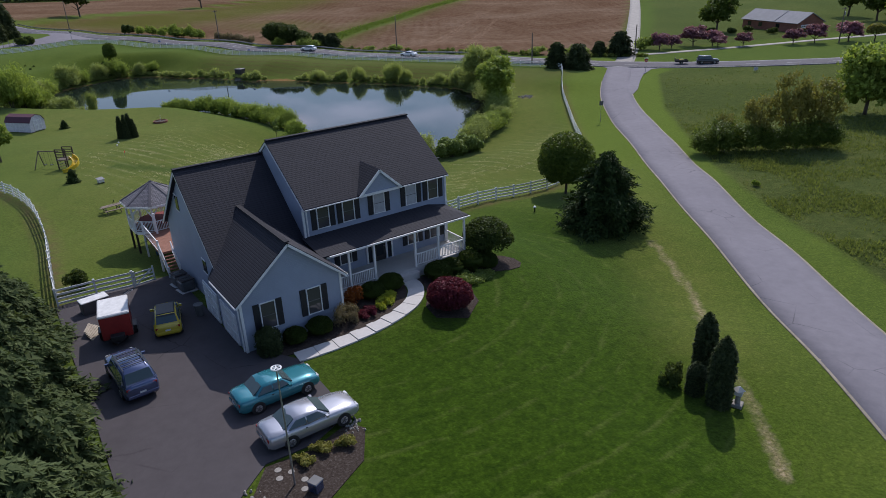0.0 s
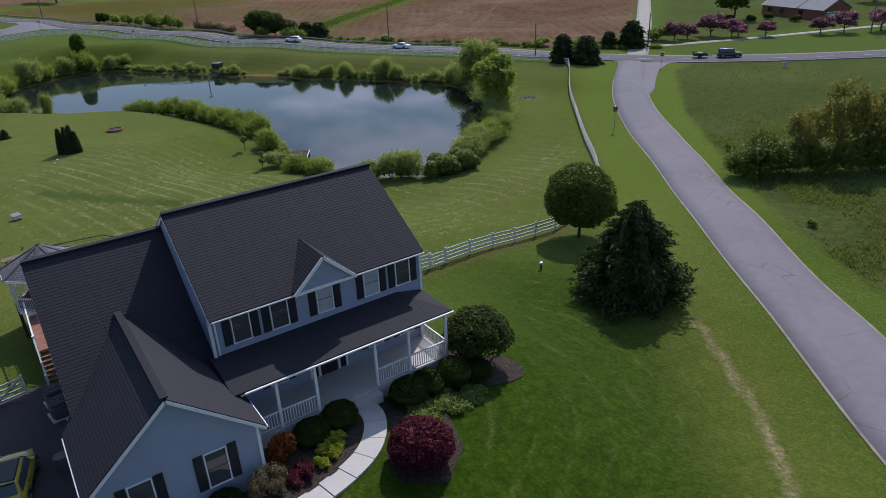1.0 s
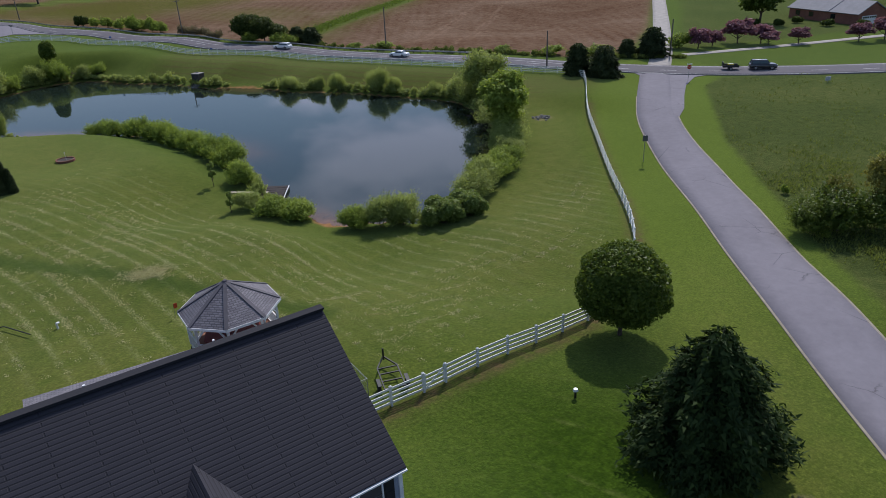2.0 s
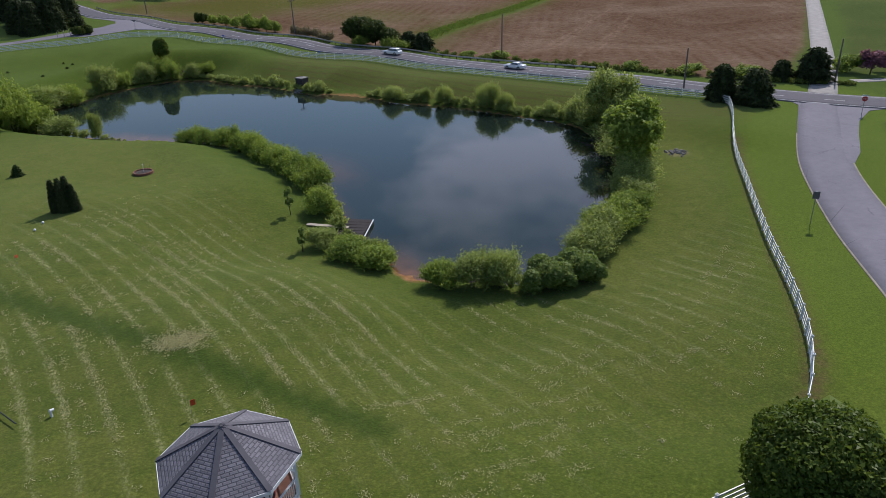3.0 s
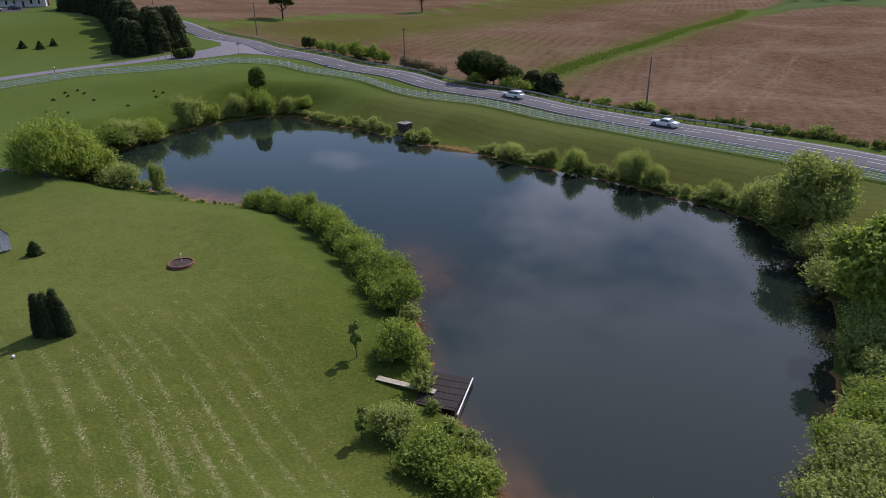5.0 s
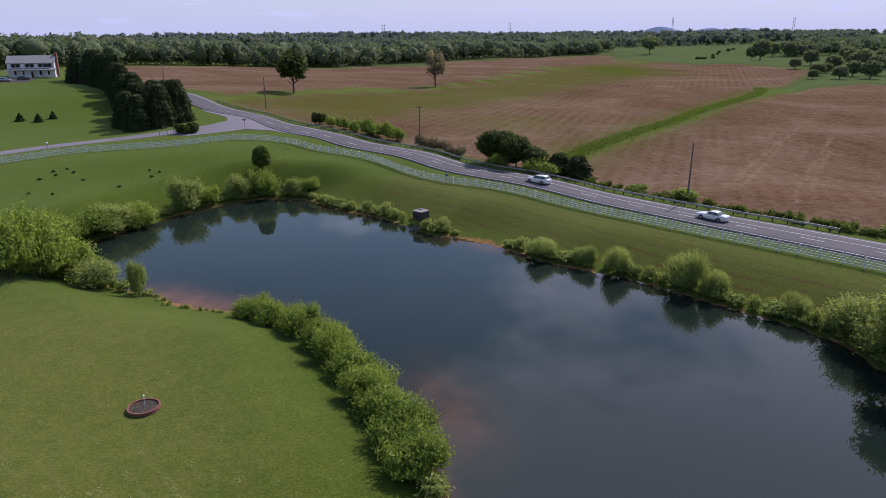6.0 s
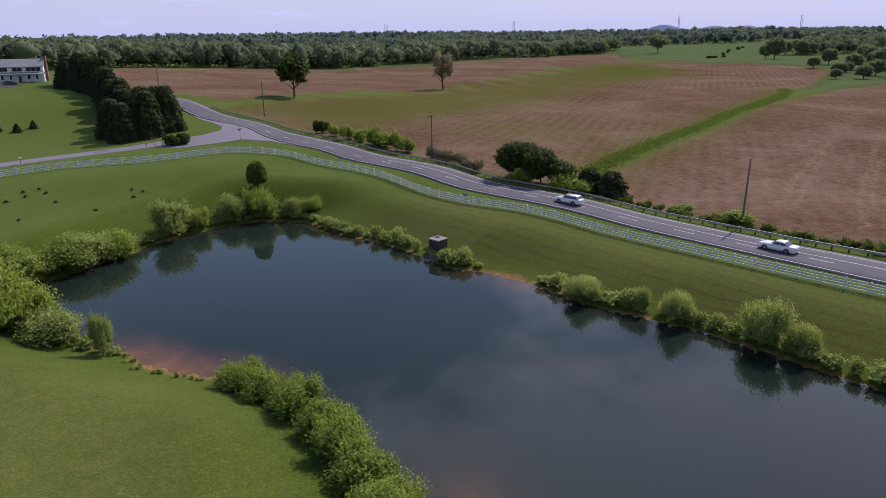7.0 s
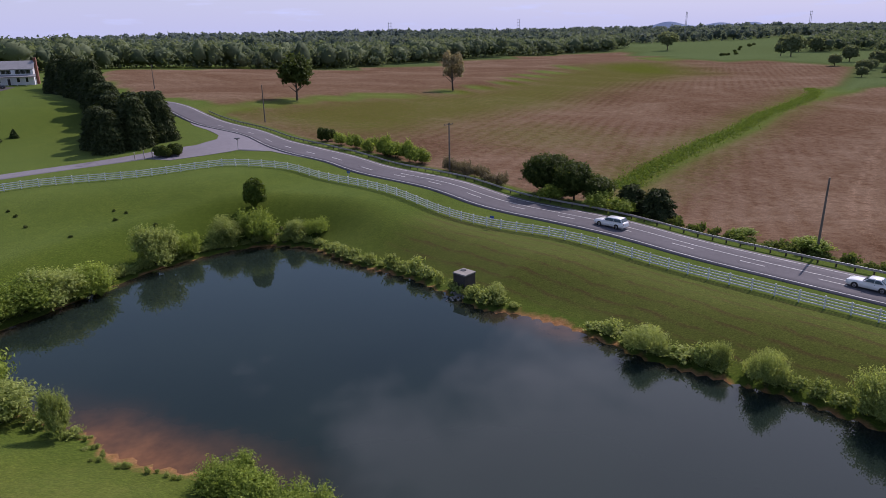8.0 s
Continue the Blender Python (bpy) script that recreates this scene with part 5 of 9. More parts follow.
# porch: floor, roof with a hipped end, posts, rails
hpart("porch_floor", box(bmesh.new(), 17.9, 29.15, 33.45, 36.1, 4.2, 5.75), M["concrete"], None, "grey concrete porch floor")
hpart("porch_step", box(bmesh.new(), 22.6, 24.7, 33.05, 33.45, 4.4, 5.55), M["concrete"])
hpart("porch_roof", sheet(bmesh.new(), [(17.6, 33.25, 8.62), (29.25, 33.25, 8.62), (27.6, 36.12, 9.02), (17.6, 36.12, 9.02)], 0.1), M["roof"], None, "dark grey asphalt shingles")
hpart("porch_roof", sheet(bmesh.new(), [(29.25, 33.25, 8.62), (29.25, 36.4, 8.62), (29.0, 36.4, 8.70), (27.6, 36.12, 9.02)], 0.1), M["roof"])
hpart("porch_ceiling", box(bmesh.new(), 17.95, 29.1, 33.4, 36.09, 8.38, 8.44), M["trim"])
hpart("porch_beam", box(bmesh.new(), 17.95, 29.15, 33.34, 33.54, 8.36, 8.52), M["trim"])
hpart("porch_beam", box(bmesh.new(), 28.95, 29.15, 33.55, 36.0, 8.36, 8.52), M["trim"])
hpart("gutter", slab(bmesh.new(), (18.1, 33.18, 8.55), (29.3, 33.18, 8.55), 0.09, 0.05), M["trim"])
POSTS = (19.6, 21.5, 24.75, 26.7, 29.02)
for x in POSTS:
    hpart("porch_post", box(bmesh.new(), x - 0.07, x + 0.07, 33.5, 33.64, 5.75, 8.35, None, 0.012), M["trim"])
hpart("porch_post", box(bmesh.new(), 28.95, 29.09, 35.9, 36.04, 5.75, 8.35, None, 0.012), M["trim"])


def railing(add, a, b, z, h=0.92, gap=0.13, r=0.018):
    """Top rail, bottom rail and balusters between two points on a floor; add links each bar."""
    a, b = Vector((*a, z)), Vector((*b, z))
    add("rail", slab(bmesh.new(), a + Vector((0, 0, h)), b + Vector((0, 0, h)), 0.07, 0.06))
    add("rail", slab(bmesh.new(), a + Vector((0, 0, 0.12)), b + Vector((0, 0, 0.12)), 0.05, 0.05))
    n = max(2, int((b - a).length / gap))
    for i in range(1, n):
        p = a.lerp(b, i / n)
        add("baluster", slab(bmesh.new(), p + Vector((0, 0, 0.12)), p + Vector((0, 0, h)), 2 * r, 2 * r))


def house_bar(name, bm):
    hpart(name, bm, M["trim"])


for a, b in (((18.0, 33.57), (19.53, 33.57)), ((19.67, 33.57), (21.43, 33.57)), ((24.82, 33.57), (26.63, 33.57)), ((26.77, 33.57), (28.95, 33.57)), ((29.02, 33.64), (29.02, 35.9))):
    railing(house_bar, a, b, 5.75)
# vent pipes on the back slope
for x in (21.5, 26.3):
    hpart("vent_pipe", rod(bmesh.new(), (x, 45.4, 11.7), (x, 45.4, 12.25), 0.05), M["trim"], None, "white vent pipe")

# ---- back porch between two eight-sided gazebos ----
def eight(cx, cy, r, turn=22.5):
    return [(cx + r * math.cos(radians(turn + 45 * i)), cy + r * math.sin(radians(turn + 45 * i))) for i in range(8)]


def gazebo(cx, cy, floor, eave, peak, r, label, tarp, turn=22.5):
    g0 = ground_at(cx, cy)
    gz = thing("gazebo", (cx, cy, g0), 0, label, "gazebo")
    inv = Matrix.Translation((-cx, -cy, -g0))

    def add(name, bm, mat=M["trim"], parent=gz, lab=""):
        bmesh.ops.transform(bm, matrix=inv, verts=bm.verts)
        return part(name, bm, mat, parent, lab)

    rim, ring = eight(cx, cy, r + 0.35, turn), eight(cx, cy, r, turn)
    for i in range(8):
        (x0, y0), (x1, y1) = rim[i], rim[(i + 1) % 8]
        add("roof_panel", sheet(bmesh.new(), [(x0, y0, eave), (x1, y1, eave), (cx, cy, peak)], 0.08), M["gazebo_roof"])
        add("hip_cap", slab(bmesh.new(), (x0, y0, eave + 0.012), (cx, cy, peak + 0.012), 0.22, 0.03), M["gazebo_roof"])
        (a0, b0), (a1, b1) = ring[i], ring[(i + 1) % 8]
        add("fascia", slab(bmesh.new(), (x0, y0, eave - 0.08), (x1, y1, eave - 0.08), 0.05, 0.16))
        add("beam", slab(bmesh.new(), (a0, b0, eave - 0.2), (a1, b1, eave - 0.2), 0.1, 0.22))
        add("post", box(bmesh.new(), a0 - 0.07, a0 + 0.07, b0 - 0.07, b0 + 0.07, floor, eave - 0.1))
        for s in (0.0, 1.0):
            q = 0.3 if s == 0 else 0.7
            add("brace", slab(bmesh.new(), (a0 + (a1 - a0) * s, b0 + (b1 - b0) * s, eave - 1.0), (a0 + (a1 - a0) * q, b0 + (b1 - b0) * q, eave - 0.25), 0.07, 0.09))
        add("leg", box(bmesh.new(), a0 - 0.08, a0 + 0.08, b0 - 0.08, b0 + 0.08, min(g0, ground_at(a0, b0)) - 0.2, floor - 0.2), M["wood_dark"])
        add("rim_board", slab(bmesh.new(), (a0, b0, floor - 0.12), (a1, b1, floor - 0.12), 0.06, 0.26))
        railing(lambda n, bm: add(n, bm), (a0, b0), (a1, b1), floor)
    fl = bmesh.new()
    prism(fl, ring, floor - 0.16, floor)
    add("deck_floor", fl, M["wood_red"], gz, "red-brown decking")
    # round table and bench under the roof
    add("bench_seat", rod(bmesh.new(), (cx, cy, floor + 0.38), (cx, cy, floor + 0.46), r * 0.72, r * 0.72, 8), M["fabric_red"], gz, "dark red cushions")
    if tarp:
        add("tarpaulin", box(bmesh.new(), cx - 1.2, cx + 1.3, cy - r - 0.02, cy - r + 0.03, g0 + 0.2, floor - 0.4), M["fabric_blue"], gz, "hanging blue tarpaulin")
    return gz


gazebo(12.85, 56.4, 5.35, 7.7, 9.15, 2.38, "white eight-sided gazebo on a raised deck behind the wing", True, 25.0)
gazebo(29.75, 55.75, 5.75, 7.95, 9.5, 2.5, "white screened gazebo with a weathered shingle roof", False)
porch = thing("back_porch", (21, 50, 3.2), 0, "covered back deck with a grey shingle roof", "porch")
pinv = Matrix.Translation((-21, -50, -3.2))


def back(name, bm, mat=M["trim"], label=""):
    bmesh.ops.transform(bm, matrix=pinv, verts=bm.verts)
    return part(name, bm, mat, porch, label)


back("roof_panel", sheet(bmesh.new(), [(19.0, 54.3, 7.3), (28.6, 53.4, 7.3), (28.6, 46.1, 8.8), (19.0, 46.1, 8.8)], 0.12), M["gazebo_roof"])
back("deck_floor", box(bmesh.new(), 12.95, 17.9, 48.35, 54.2, 5.3, 5.48), M["wood_red"], "red-brown decking")
back("deck_floor", box(bmesh.new(), 17.9, 29.5, 46.1, 54.2, 5.3, 5.48), M["wood_red"], "red-brown decking")
for x in (12.0, 15.5, 19.1, 22.5, 26.0):
    back("post", box(bmesh.new(), x - 0.07, x + 0.07, 53.4, 53.54, 2.4, 7.25))
for x0, x1 in ((15.6, 19.0), (19.2, 22.4), (22.6, 25.9)):
    railing(lambda n, bm: back(n, bm), (x0, 53.5), (x1, 53.5), 5.48)
# stairs from the deck down to the driveway gate, beside the wing
for i in range(7):
    back("stair_tread", box(bmesh.new(), 11.05, 11.95, 48.7 - i * 0.28, 49.0 - i * 0.28, 5.1 - i * 0.17, 5.15 - i * 0.17), M["wood_red"])
back("landing", box(bmesh.new(), 11.05, 12.95, 49.0, 54.0, 5.3, 5.46), M["wood_red"])
for x0, y0, z0, x1, y1, z1 in ((11.05, 46.9, 3.95, 11.05, 49.0, 5.46), (11.05, 49.0, 5.46, 11.05, 54.0, 5.46), (11.95, 47.0, 3.95, 11.95, 48.9, 5.3)):
    for q in np.linspace(0, 1, 12):
        xx, yy, zz = x0 + (x1 - x0) * q, y0 + (y1 - y0) * q, z0 + (z1 - z0) * q
        back("baluster", slab(bmesh.new(), (xx, yy, zz + 0.1), (xx, yy, zz + 0.92), 0.035, 0.035))
    back("rail", slab(bmesh.new(), (x0, y0, z0 + 0.95), (x1, y1, z1 + 0.95), 0.07, 0.06))
    back("rail", slab(bmesh.new(), (x0, y0, z0 + 0.1), (x1, y1, z1 + 0.1), 0.05, 0.05))
for yy, zz, zt in ((46.9, 3.8, 5.0), (49.0, 3.2, 6.5), (54.0, 2.8, 6.5)):
    back("post", box(bmesh.new(), 10.98, 11.12, yy - 0.07, yy + 0.07, zz, zt))

# ---- white vinyl fences ----
def unit(name, sx, sy, sz, bevel=0.0):
    bm = bmesh.new()
    box(bm, -sx / 2, sx / 2, -sy / 2, sy / 2, 0, sz, None, bevel)
    mesh = bpy.data.meshes.new(name)
    bm.to_mesh(mesh)
    bm.free()
    mesh.materials.append(M["vinyl"])
    return mesh


def post_mesh():
    bm = bmesh.new()
    box(bm, -0.065, 0.065, -0.065, 0.065, -0.3, 1.36)
    box(bm, -0.08, 0.08, -0.08, 0.08, 1.34, 1.38)
    bmesh.ops.create_cone(bm, cap_ends=True, segments=4, radius1=0.105, radius2=0.01, depth=0.06, matrix=Matrix.Translation((0, 0, 1.41)) @ Matrix.Rotation(radians(45), 4, "Z"))
    mesh = bpy.data.meshes.new("post")
    bm.to_mesh(mesh)
    bm.free()
    mesh.materials.append(M["vinyl"])
    return mesh


POST, RAIL = post_mesh(), unit("rail", 1.0, 0.04, 0.14)
POST_AT = []


def fence(line, label, bay=2.44, rails=4, step=2.0, skip=()):
    """Posts and rails along a line over the land."""
    c = smooth_line(line, step)
    run_at = np.r_[0, np.cumsum(np.linalg.norm(np.diff(c, axis=0), axis=1))]
    n = max(1, int(round(run_at[-1] / bay)))
    s = np.linspace(0, run_at[-1], n + 1)
    px_, py_ = np.interp(s, run_at, c[:, 0]), np.interp(s, run_at, c[:, 1])
    pz_ = land(px_, py_)
    f = thing("fence", (px_[0], py_[0], pz_[0]), 0, label, "fence", "white rail fences")
    org = Vector((px_[0], py_[0], pz_[0]))
    for i in range(n + 1):
        p = new("post", POST)
        p.parent = f
        a = math.atan2(py_[min(i + 1, n)] - py_[max(i - 1, 0)], px_[min(i + 1, n)] - px_[max(i - 1, 0)])
        p.matrix_basis = Matrix.Translation(Vector((px_[i], py_[i], pz_[i])) - org) @ Matrix.Rotation(a, 4, "Z")
        POST_AT.append((px_[i], py_[i]))
    for i in range(n):
        if i in skip:
            continue
        a, b = Vector((px_[i], py_[i], pz_[i])) - org, Vector((px_[i + 1], py_[i + 1], pz_[i + 1])) - org
        turn = (b - a).to_track_quat("X", "Z").to_matrix().to_4x4()
        for k in range(rails):
            r = new("rail", RAIL)
            r.parent = f
            h = 0.18 + k * (0.96 / (rails - 1))
            r.matrix_basis = Matrix.Translation((a + b) / 2 + Vector((0, 0, h))) @ turn @ Matrix.Diagonal(((b - a).length, 1, 1, 1))
    return f


DAM_FENCE = [(116.3, 112.2), (117.2, 117), (113.5, 123), (104, 138), (96.8, 149.8), (86.5, 167.5), (77.8, 181.5), (70, 190.5), (62, 204), (55.0, 215.5), (45.5, 227), (39, 230), (32, 231.8)]
fence(DAM_FENCE, "long white four-rail vinyl fence along the road")
fence([(32, 231.8), (24, 228.8), (16, 225.8), (8, 224.6), (0, 223), (-24, 214), (-50, 205)], "white four-rail vinyl fence along the lane")
ROAD_FENCE = [(116.3, 112.2), (112, 107.5), (104.5, 100), (97.5, 92.3), (89.5, 83), (82.5, 74.8), (75, 66), (66.5, 57.2), (59, 52), (52.2, 49.2)]
fence(ROAD_FENCE, "white four-rail vinyl fence beside the side road")
fence([(52.2, 49.2), (45.1, 48.9), (39.5, 48.55)], "white four-rail vinyl fence beside the house")
fence([(37.9, 48.5), (33.5, 48.3), (29.4, 46.6)], "white four-rail vinyl fence beside the house")
fence([(3.4, 46.3), (4.0, 56), (4.6, 66), (4.3, 78), (1.5, 88), (-6, 94), (-20, 97)], "curved white vinyl fence round the side paddock")
fence([(3.4, 46.3), (8.4, 46.4)], "white vinyl fence beside the driveway")


def gate(a, b, label):
    """A white gate of rails with a slanting brace between two points."""
    a, b = Vector((*a, ground_at(*a))), Vector((*b, ground_at(*b)))
    g = thing("gate", a, 0, label, "gate", "white gates")
    d = b - a
    for k in range(4):
        q = Vector((0, 0, 0.2 + k * 0.3))
        part("rail", slab(bmesh.new(), q, d + q, 0.04, 0.11), M["vinyl"], g)
    for t in (0.03, 0.97):
        part("stile", slab(bmesh.new(), d * t + Vector((0, 0, 0.12)), d * t + Vector((0, 0, 1.3)), 0.1, 0.1), M["vinyl"], g)
    part("brace", slab(bmesh.new(), d * 0.05 + Vector((0, 0, 0.2)), d * 0.95 + Vector((0, 0, 1.15)), 0.03, 0.11), M["vinyl"], g)


gate((37.95, 48.5), (39.45, 48.55), "white garden gate with a slanting brace")
gate((8.5, 46.4), (10.0, 46.9), "white driveway gate with a slanting brace")

# ---- round the pond ----
prng = np.random.default_rng(5)


def kept_low(spots):
    """Shrubs on the dam and the lawn side stay low; those at the west end grow tall."""
    out = []
    for x, y, a, b in spots:
        if y < 150 and x < 49 and y > 108:
            out.append((x, y, a * 0.92, b * 0.86))
        elif y < 150:
            out.append((x, y, a * 0.88, b * 0.70))
        elif x > 55:
            out.append((x, y, a * 0.72, b * 0.66))
        else:
            out.append((x, y, a * 0.95, b * (1.3 if x < 16 and y < 175 else 1.05 if y > 200 else 0.8)))
    return out


shrub_a = bush_model("shrub", 11, 2.2, 3.3, 0.12, 8400, M["shrub"], 6, 0.45, "leafy green shrub at the pond's edge", "shrub", 0.72, "shrubs round the pond", 1.0, True)
shrub_b = bush_model("shrub", 12, 2.0, 3.6, 0.11, 8400, M["willow"], 7, 0.8, "pale green willow shrub at the pond's edge", "shrub", 0.62, "shrubs round the pond", 1.0, True)
shrub_c = bush_model("shrub", 13, 2.5, 3.2, 0.12, 9100, M["shrub"], 8, 0.45, "broad green shrub at the pond's edge", "shrub", 0.70, "shrubs round the pond", 1.0, True)
laurel = bush_model("shrub", 14, 2.6, 4.2, 0.13, 9000, M["laurel"], 8, 0.2, "dense glossy shrub with pale blossom at the pond's edge", "shrub", 0.78, "shrubs round the pond")
stand(laurel, [(58.9, 76.6, 0.86, 0.70), (62.0, 76.4, 0.84, 0.70)], prng)
stand(shrub_a, kept_low([(50.9, 81.9, 0.82, 1.0), (45.3, 91.0, 0.95, 0.85), (47.0, 88.2, 0.85, 0.85), (46.2, 104.2, 0.92, 1.2), (38.2, 141.9, 0.85, 0.85),
                (43.0, 134.2, 0.95, 1.0), (45.0, 127.2, 1.0, 0.9), (46.6, 119.8, 1.0, 0.95), (11.2, 160.6, 1.5, 1.7), (18, 188.5, 1.2, 1.4), (73.6, 85.2, 1.05, 1.1)]), prng)
stand(shrub_b, kept_low([(53.2, 80.2, 0.95, 1.15), (55.4, 79.2, 0.85, 1.2), (43.6, 94.8, 0.75, 0.7), (65.5, 79.9, 1.05, 1.1), (68.4, 81.9, 1.05, 1.25), (78.9, 89.4, 0.95, 0.9),
                (95.2, 123.5, 1.2, 1.2), (65.2, 172.0, 0.7, 0.62), (17.6, 158.2, 1.25, 1.0), (23.0, 154.6, 0.45, 1.25), (43.4, 203.6, 0.8, 0.7),
                (33.4, 204.6, 1.1, 0.85), (14.6, 186.2, 1.4, 1.25), (96.0, 117.5, 1.1, 1.0), (24.5, 197.6, 1.3, 1.6)]), prng)
stand(shrub_c, kept_low([(70.5, 83.6, 0.95, 1.15), (76.2, 87.2, 0.9, 1.0), (44.1, 131.0, 0.8, 1.05), (45.9, 123.4, 0.8, 1.0), (47.3, 116.2, 0.85, 1.05), (47.6, 112.6, 0.78, 1.0), (40.8, 138.6, 0.85, 0.95), (36.4, 144.2, 0.75, 0.72),
                (13.4, 163.4, 1.2, 1.2), (9.0, 156.4, 1.3, 1.5), (8.0, 162.0, 1.3, 1.4), (38.1, 205.2, 1.05, 1.1), (11.4, 183.8, 1.3, 1.2), (7.2, 180.4, 1.3, 1.3), (28.0, 200.6, 0.7, 0.8), (46.6, 203.4, 0.7, 0.6)]), prng)
low = bush_model("low_shrub", 15, 0.9, 0.9, 0.12, 560, M["willow"], 4, 0.4, "low weedy growth along the bank", "shrub", 0.5, "low growth on the bank", 1.0, True)
low_spots = []
for i in range(0, len(SHORE_LINE), 1):
    x, y = SHORE_LINE[i]
    u = prng.random()
    sandy = math.hypot(x - 30, y - 149) < 6 or math.hypot(x - 49, y - 85) < 3 or math.hypot(x - 69, y - 166) < 4
    if u < 0.8 and not sandy:
        nx_, ny_ = x - 52, y - 140
        d_ = math.hypot(nx_, ny_)
        low_spots.append((x + nx_ / d_ * 0.5, y + ny_ / d_ * 0.5, prng.uniform(0.55, 1.25), prng.uniform(0.5, 1.3)))
for i in range(len(SHORE_LINE)):
    x, y = SHORE_LINE[i]
    if math.hypot(x - 30, y - 149) < 9:
        for k in range(4):
            low_spots.append((x + prng.uniform(-0.9, 0.9), y - 0.1 + prng.uniform(-0.5, 0.3), prng.uniform(0.15, 0.32), prng.uniform(0.15, 0.4)))
for i in range(len(SHORE_LINE)):
    x, y = SHORE_LINE[i]
    if (y > 120 and x > 62 or y > 180) and not math.hypot(x - 69, y - 166) < 5 and prng.random() < 0.55:
        d_ = math.hypot(x - 52, y - 140)
        low_spots.append((x + (x - 52) / d_ * 0.9, y + (y - 140) / d_ * 0.9, prng.uniform(0.8, 1.5), prng.uniform(0.7, 1.6)))
stand(low, low_spots, prng)

# willows leaning over the north-east corner
willow = tree_model("willow", 21, 9.5, 4.3, 0.2, 0.9, 0.15, 14000, M["willow"], 16, "tall pale willow at the pond's edge", "tree", "", True, "bark", 0.7, True)
stand(willow, [(94.8, 115.0, 1.0, 1.0)], prng)
maple = tree_model("sycamore", 22, 10.2, 3.1, 0.24, 0.8, 0.2, 13000, M["shrub"], 16, "tall leafy tree at the pond's corner", "tree", "", False, "bark", 0.5, True, True)
stand(maple, [(83.9, 96.4, 1.0, 1.0)], prng)
under = bush_model("shrub", 23, 3.0, 4.2, 0.13, 9800, M["willow"], 9, 0.9, "spreading willow shrub under the corner trees", "shrub", 0.45, "shrubs round the pond", 1.0, True)
stand(under, [(81.8, 93.2, 0.85, 0.75), (88.0, 102.2, 1.0, 0.8), (91.6, 107.6, 1.0, 0.8), (95.4, 119.8, 1.0, 0.85), (93.6, 128.8, 0.42, 0.45), (86.9, 139.4, 0.62, 0.90), (88.9, 136.4, 0.42, 0.6), (81.7, 146.6, 0.46, 0.72), (74.9, 155.4, 0.56, 0.55), (79.5, 150.8, 0.32, 0.5)], prng)
bare = new("dead_branches")
bare.matrix_world = on_land(89.6, 106.4, 0, 1)
tagged(bare, "bare fallen branches hanging over the water", "branch")
bb = bmesh.new()
for i in range(46):
    a, q = prng.uniform(1.6, 4.4), prng.uniform(1.2, 3.4)
    o = Vector((prng.uniform(-2.5, 2.5), prng.uniform(-4, 4), prng.uniform(0.1, 0.6)))
    e = o + Vector((math.cos(a) * q, math.sin(a) * q * 0.4, prng.uniform(0.2, 1.6)))
    rod(bb, o, e, 0.05, 0.012, 5)
    for k in range(2):
        m_ = o.lerp(e, prng.uniform(0.4, 0.8))
        rod(bb, m_, m_ + Vector((prng.uniform(-0.8, 0.2), prng.uniform(-0.7, 0.7), prng.uniform(0, 0.7))), 0.022, 0.008, 4)
part("branch", bb, M["bark"], bare)

# lone tree above the west end
pear_far = tree_model("tree", 24, 5.6, 2.0, 0.12, 0.15, 0.17, 4200, M["pear"], 12, "small round dark green tree on the bank", "tree")
stand(pear_far, [(37.9, 210.5, 1.0, 1.0)], prng)
# two staked saplings
sapling = tree_model("sapling", 25, 3.3, 0.62, 0.05, 0.75, 0.1, 900, M["laurel"], 8, "thin young tree on the lawn beside the pond", "tree", "saplings by the pond", True)
stand(sapling, [(42.7, 104.2, 1.0, 1.1), (41.5, 94.4, 0.9, 0.85)], prng)

# concrete outlet tower at the dam
hut = thing("outlet_tower", (62.6, 176.6, ground_at(62.6, 176.6)), 33, "dark weathered concrete pond outlet box", "outlet")
part("wall", box(bmesh.new(), -0.95, -0.75, -0.95, 0.95, -0.6, 2.0, None, 0.02), M["old_concrete"], hut)
part("wall", box(bmesh.new(), -0.75, 0.75, 0.75, 0.95, -0.6, 2.0, None, 0.02), M["old_concrete"], hut)
part("wall", box(bmesh.new(), -0.75, 0.75, -0.95, -0.75, -0.6, 2.0, None, 0.02), M["old_concrete"], hut)
part("wall", box(bmesh.new(), 0.75, 0.95, -0.95, -0.35, -0.6, 2.0, None, 0.02), M["old_concrete"], hut)
part("wall", box(bmesh.new(), 0.75, 0.95, 0.6, 0.95, -0.6, 2.0, None, 0.02), M["old_concrete"], hut)
part("wall", box(bmesh.new(), 0.75, 0.95, -0.35, 0.6, -0.6, 1.1, None, 0.02), M["old_concrete"], hut)
part("lid", box(bmesh.new(), -1.02, 1.02, -1.02, 1.02, 2.0, 2.18, None, 0.03), M["stone"], hut, "pale concrete lid")
part("manhole_cover", rod(bmesh.new(), (0.3, 0.4, 2.18), (0.3, 0.4, 2.24), 0.36, 0.36, 16), M["metal_dark"], hut, "dark round cover")


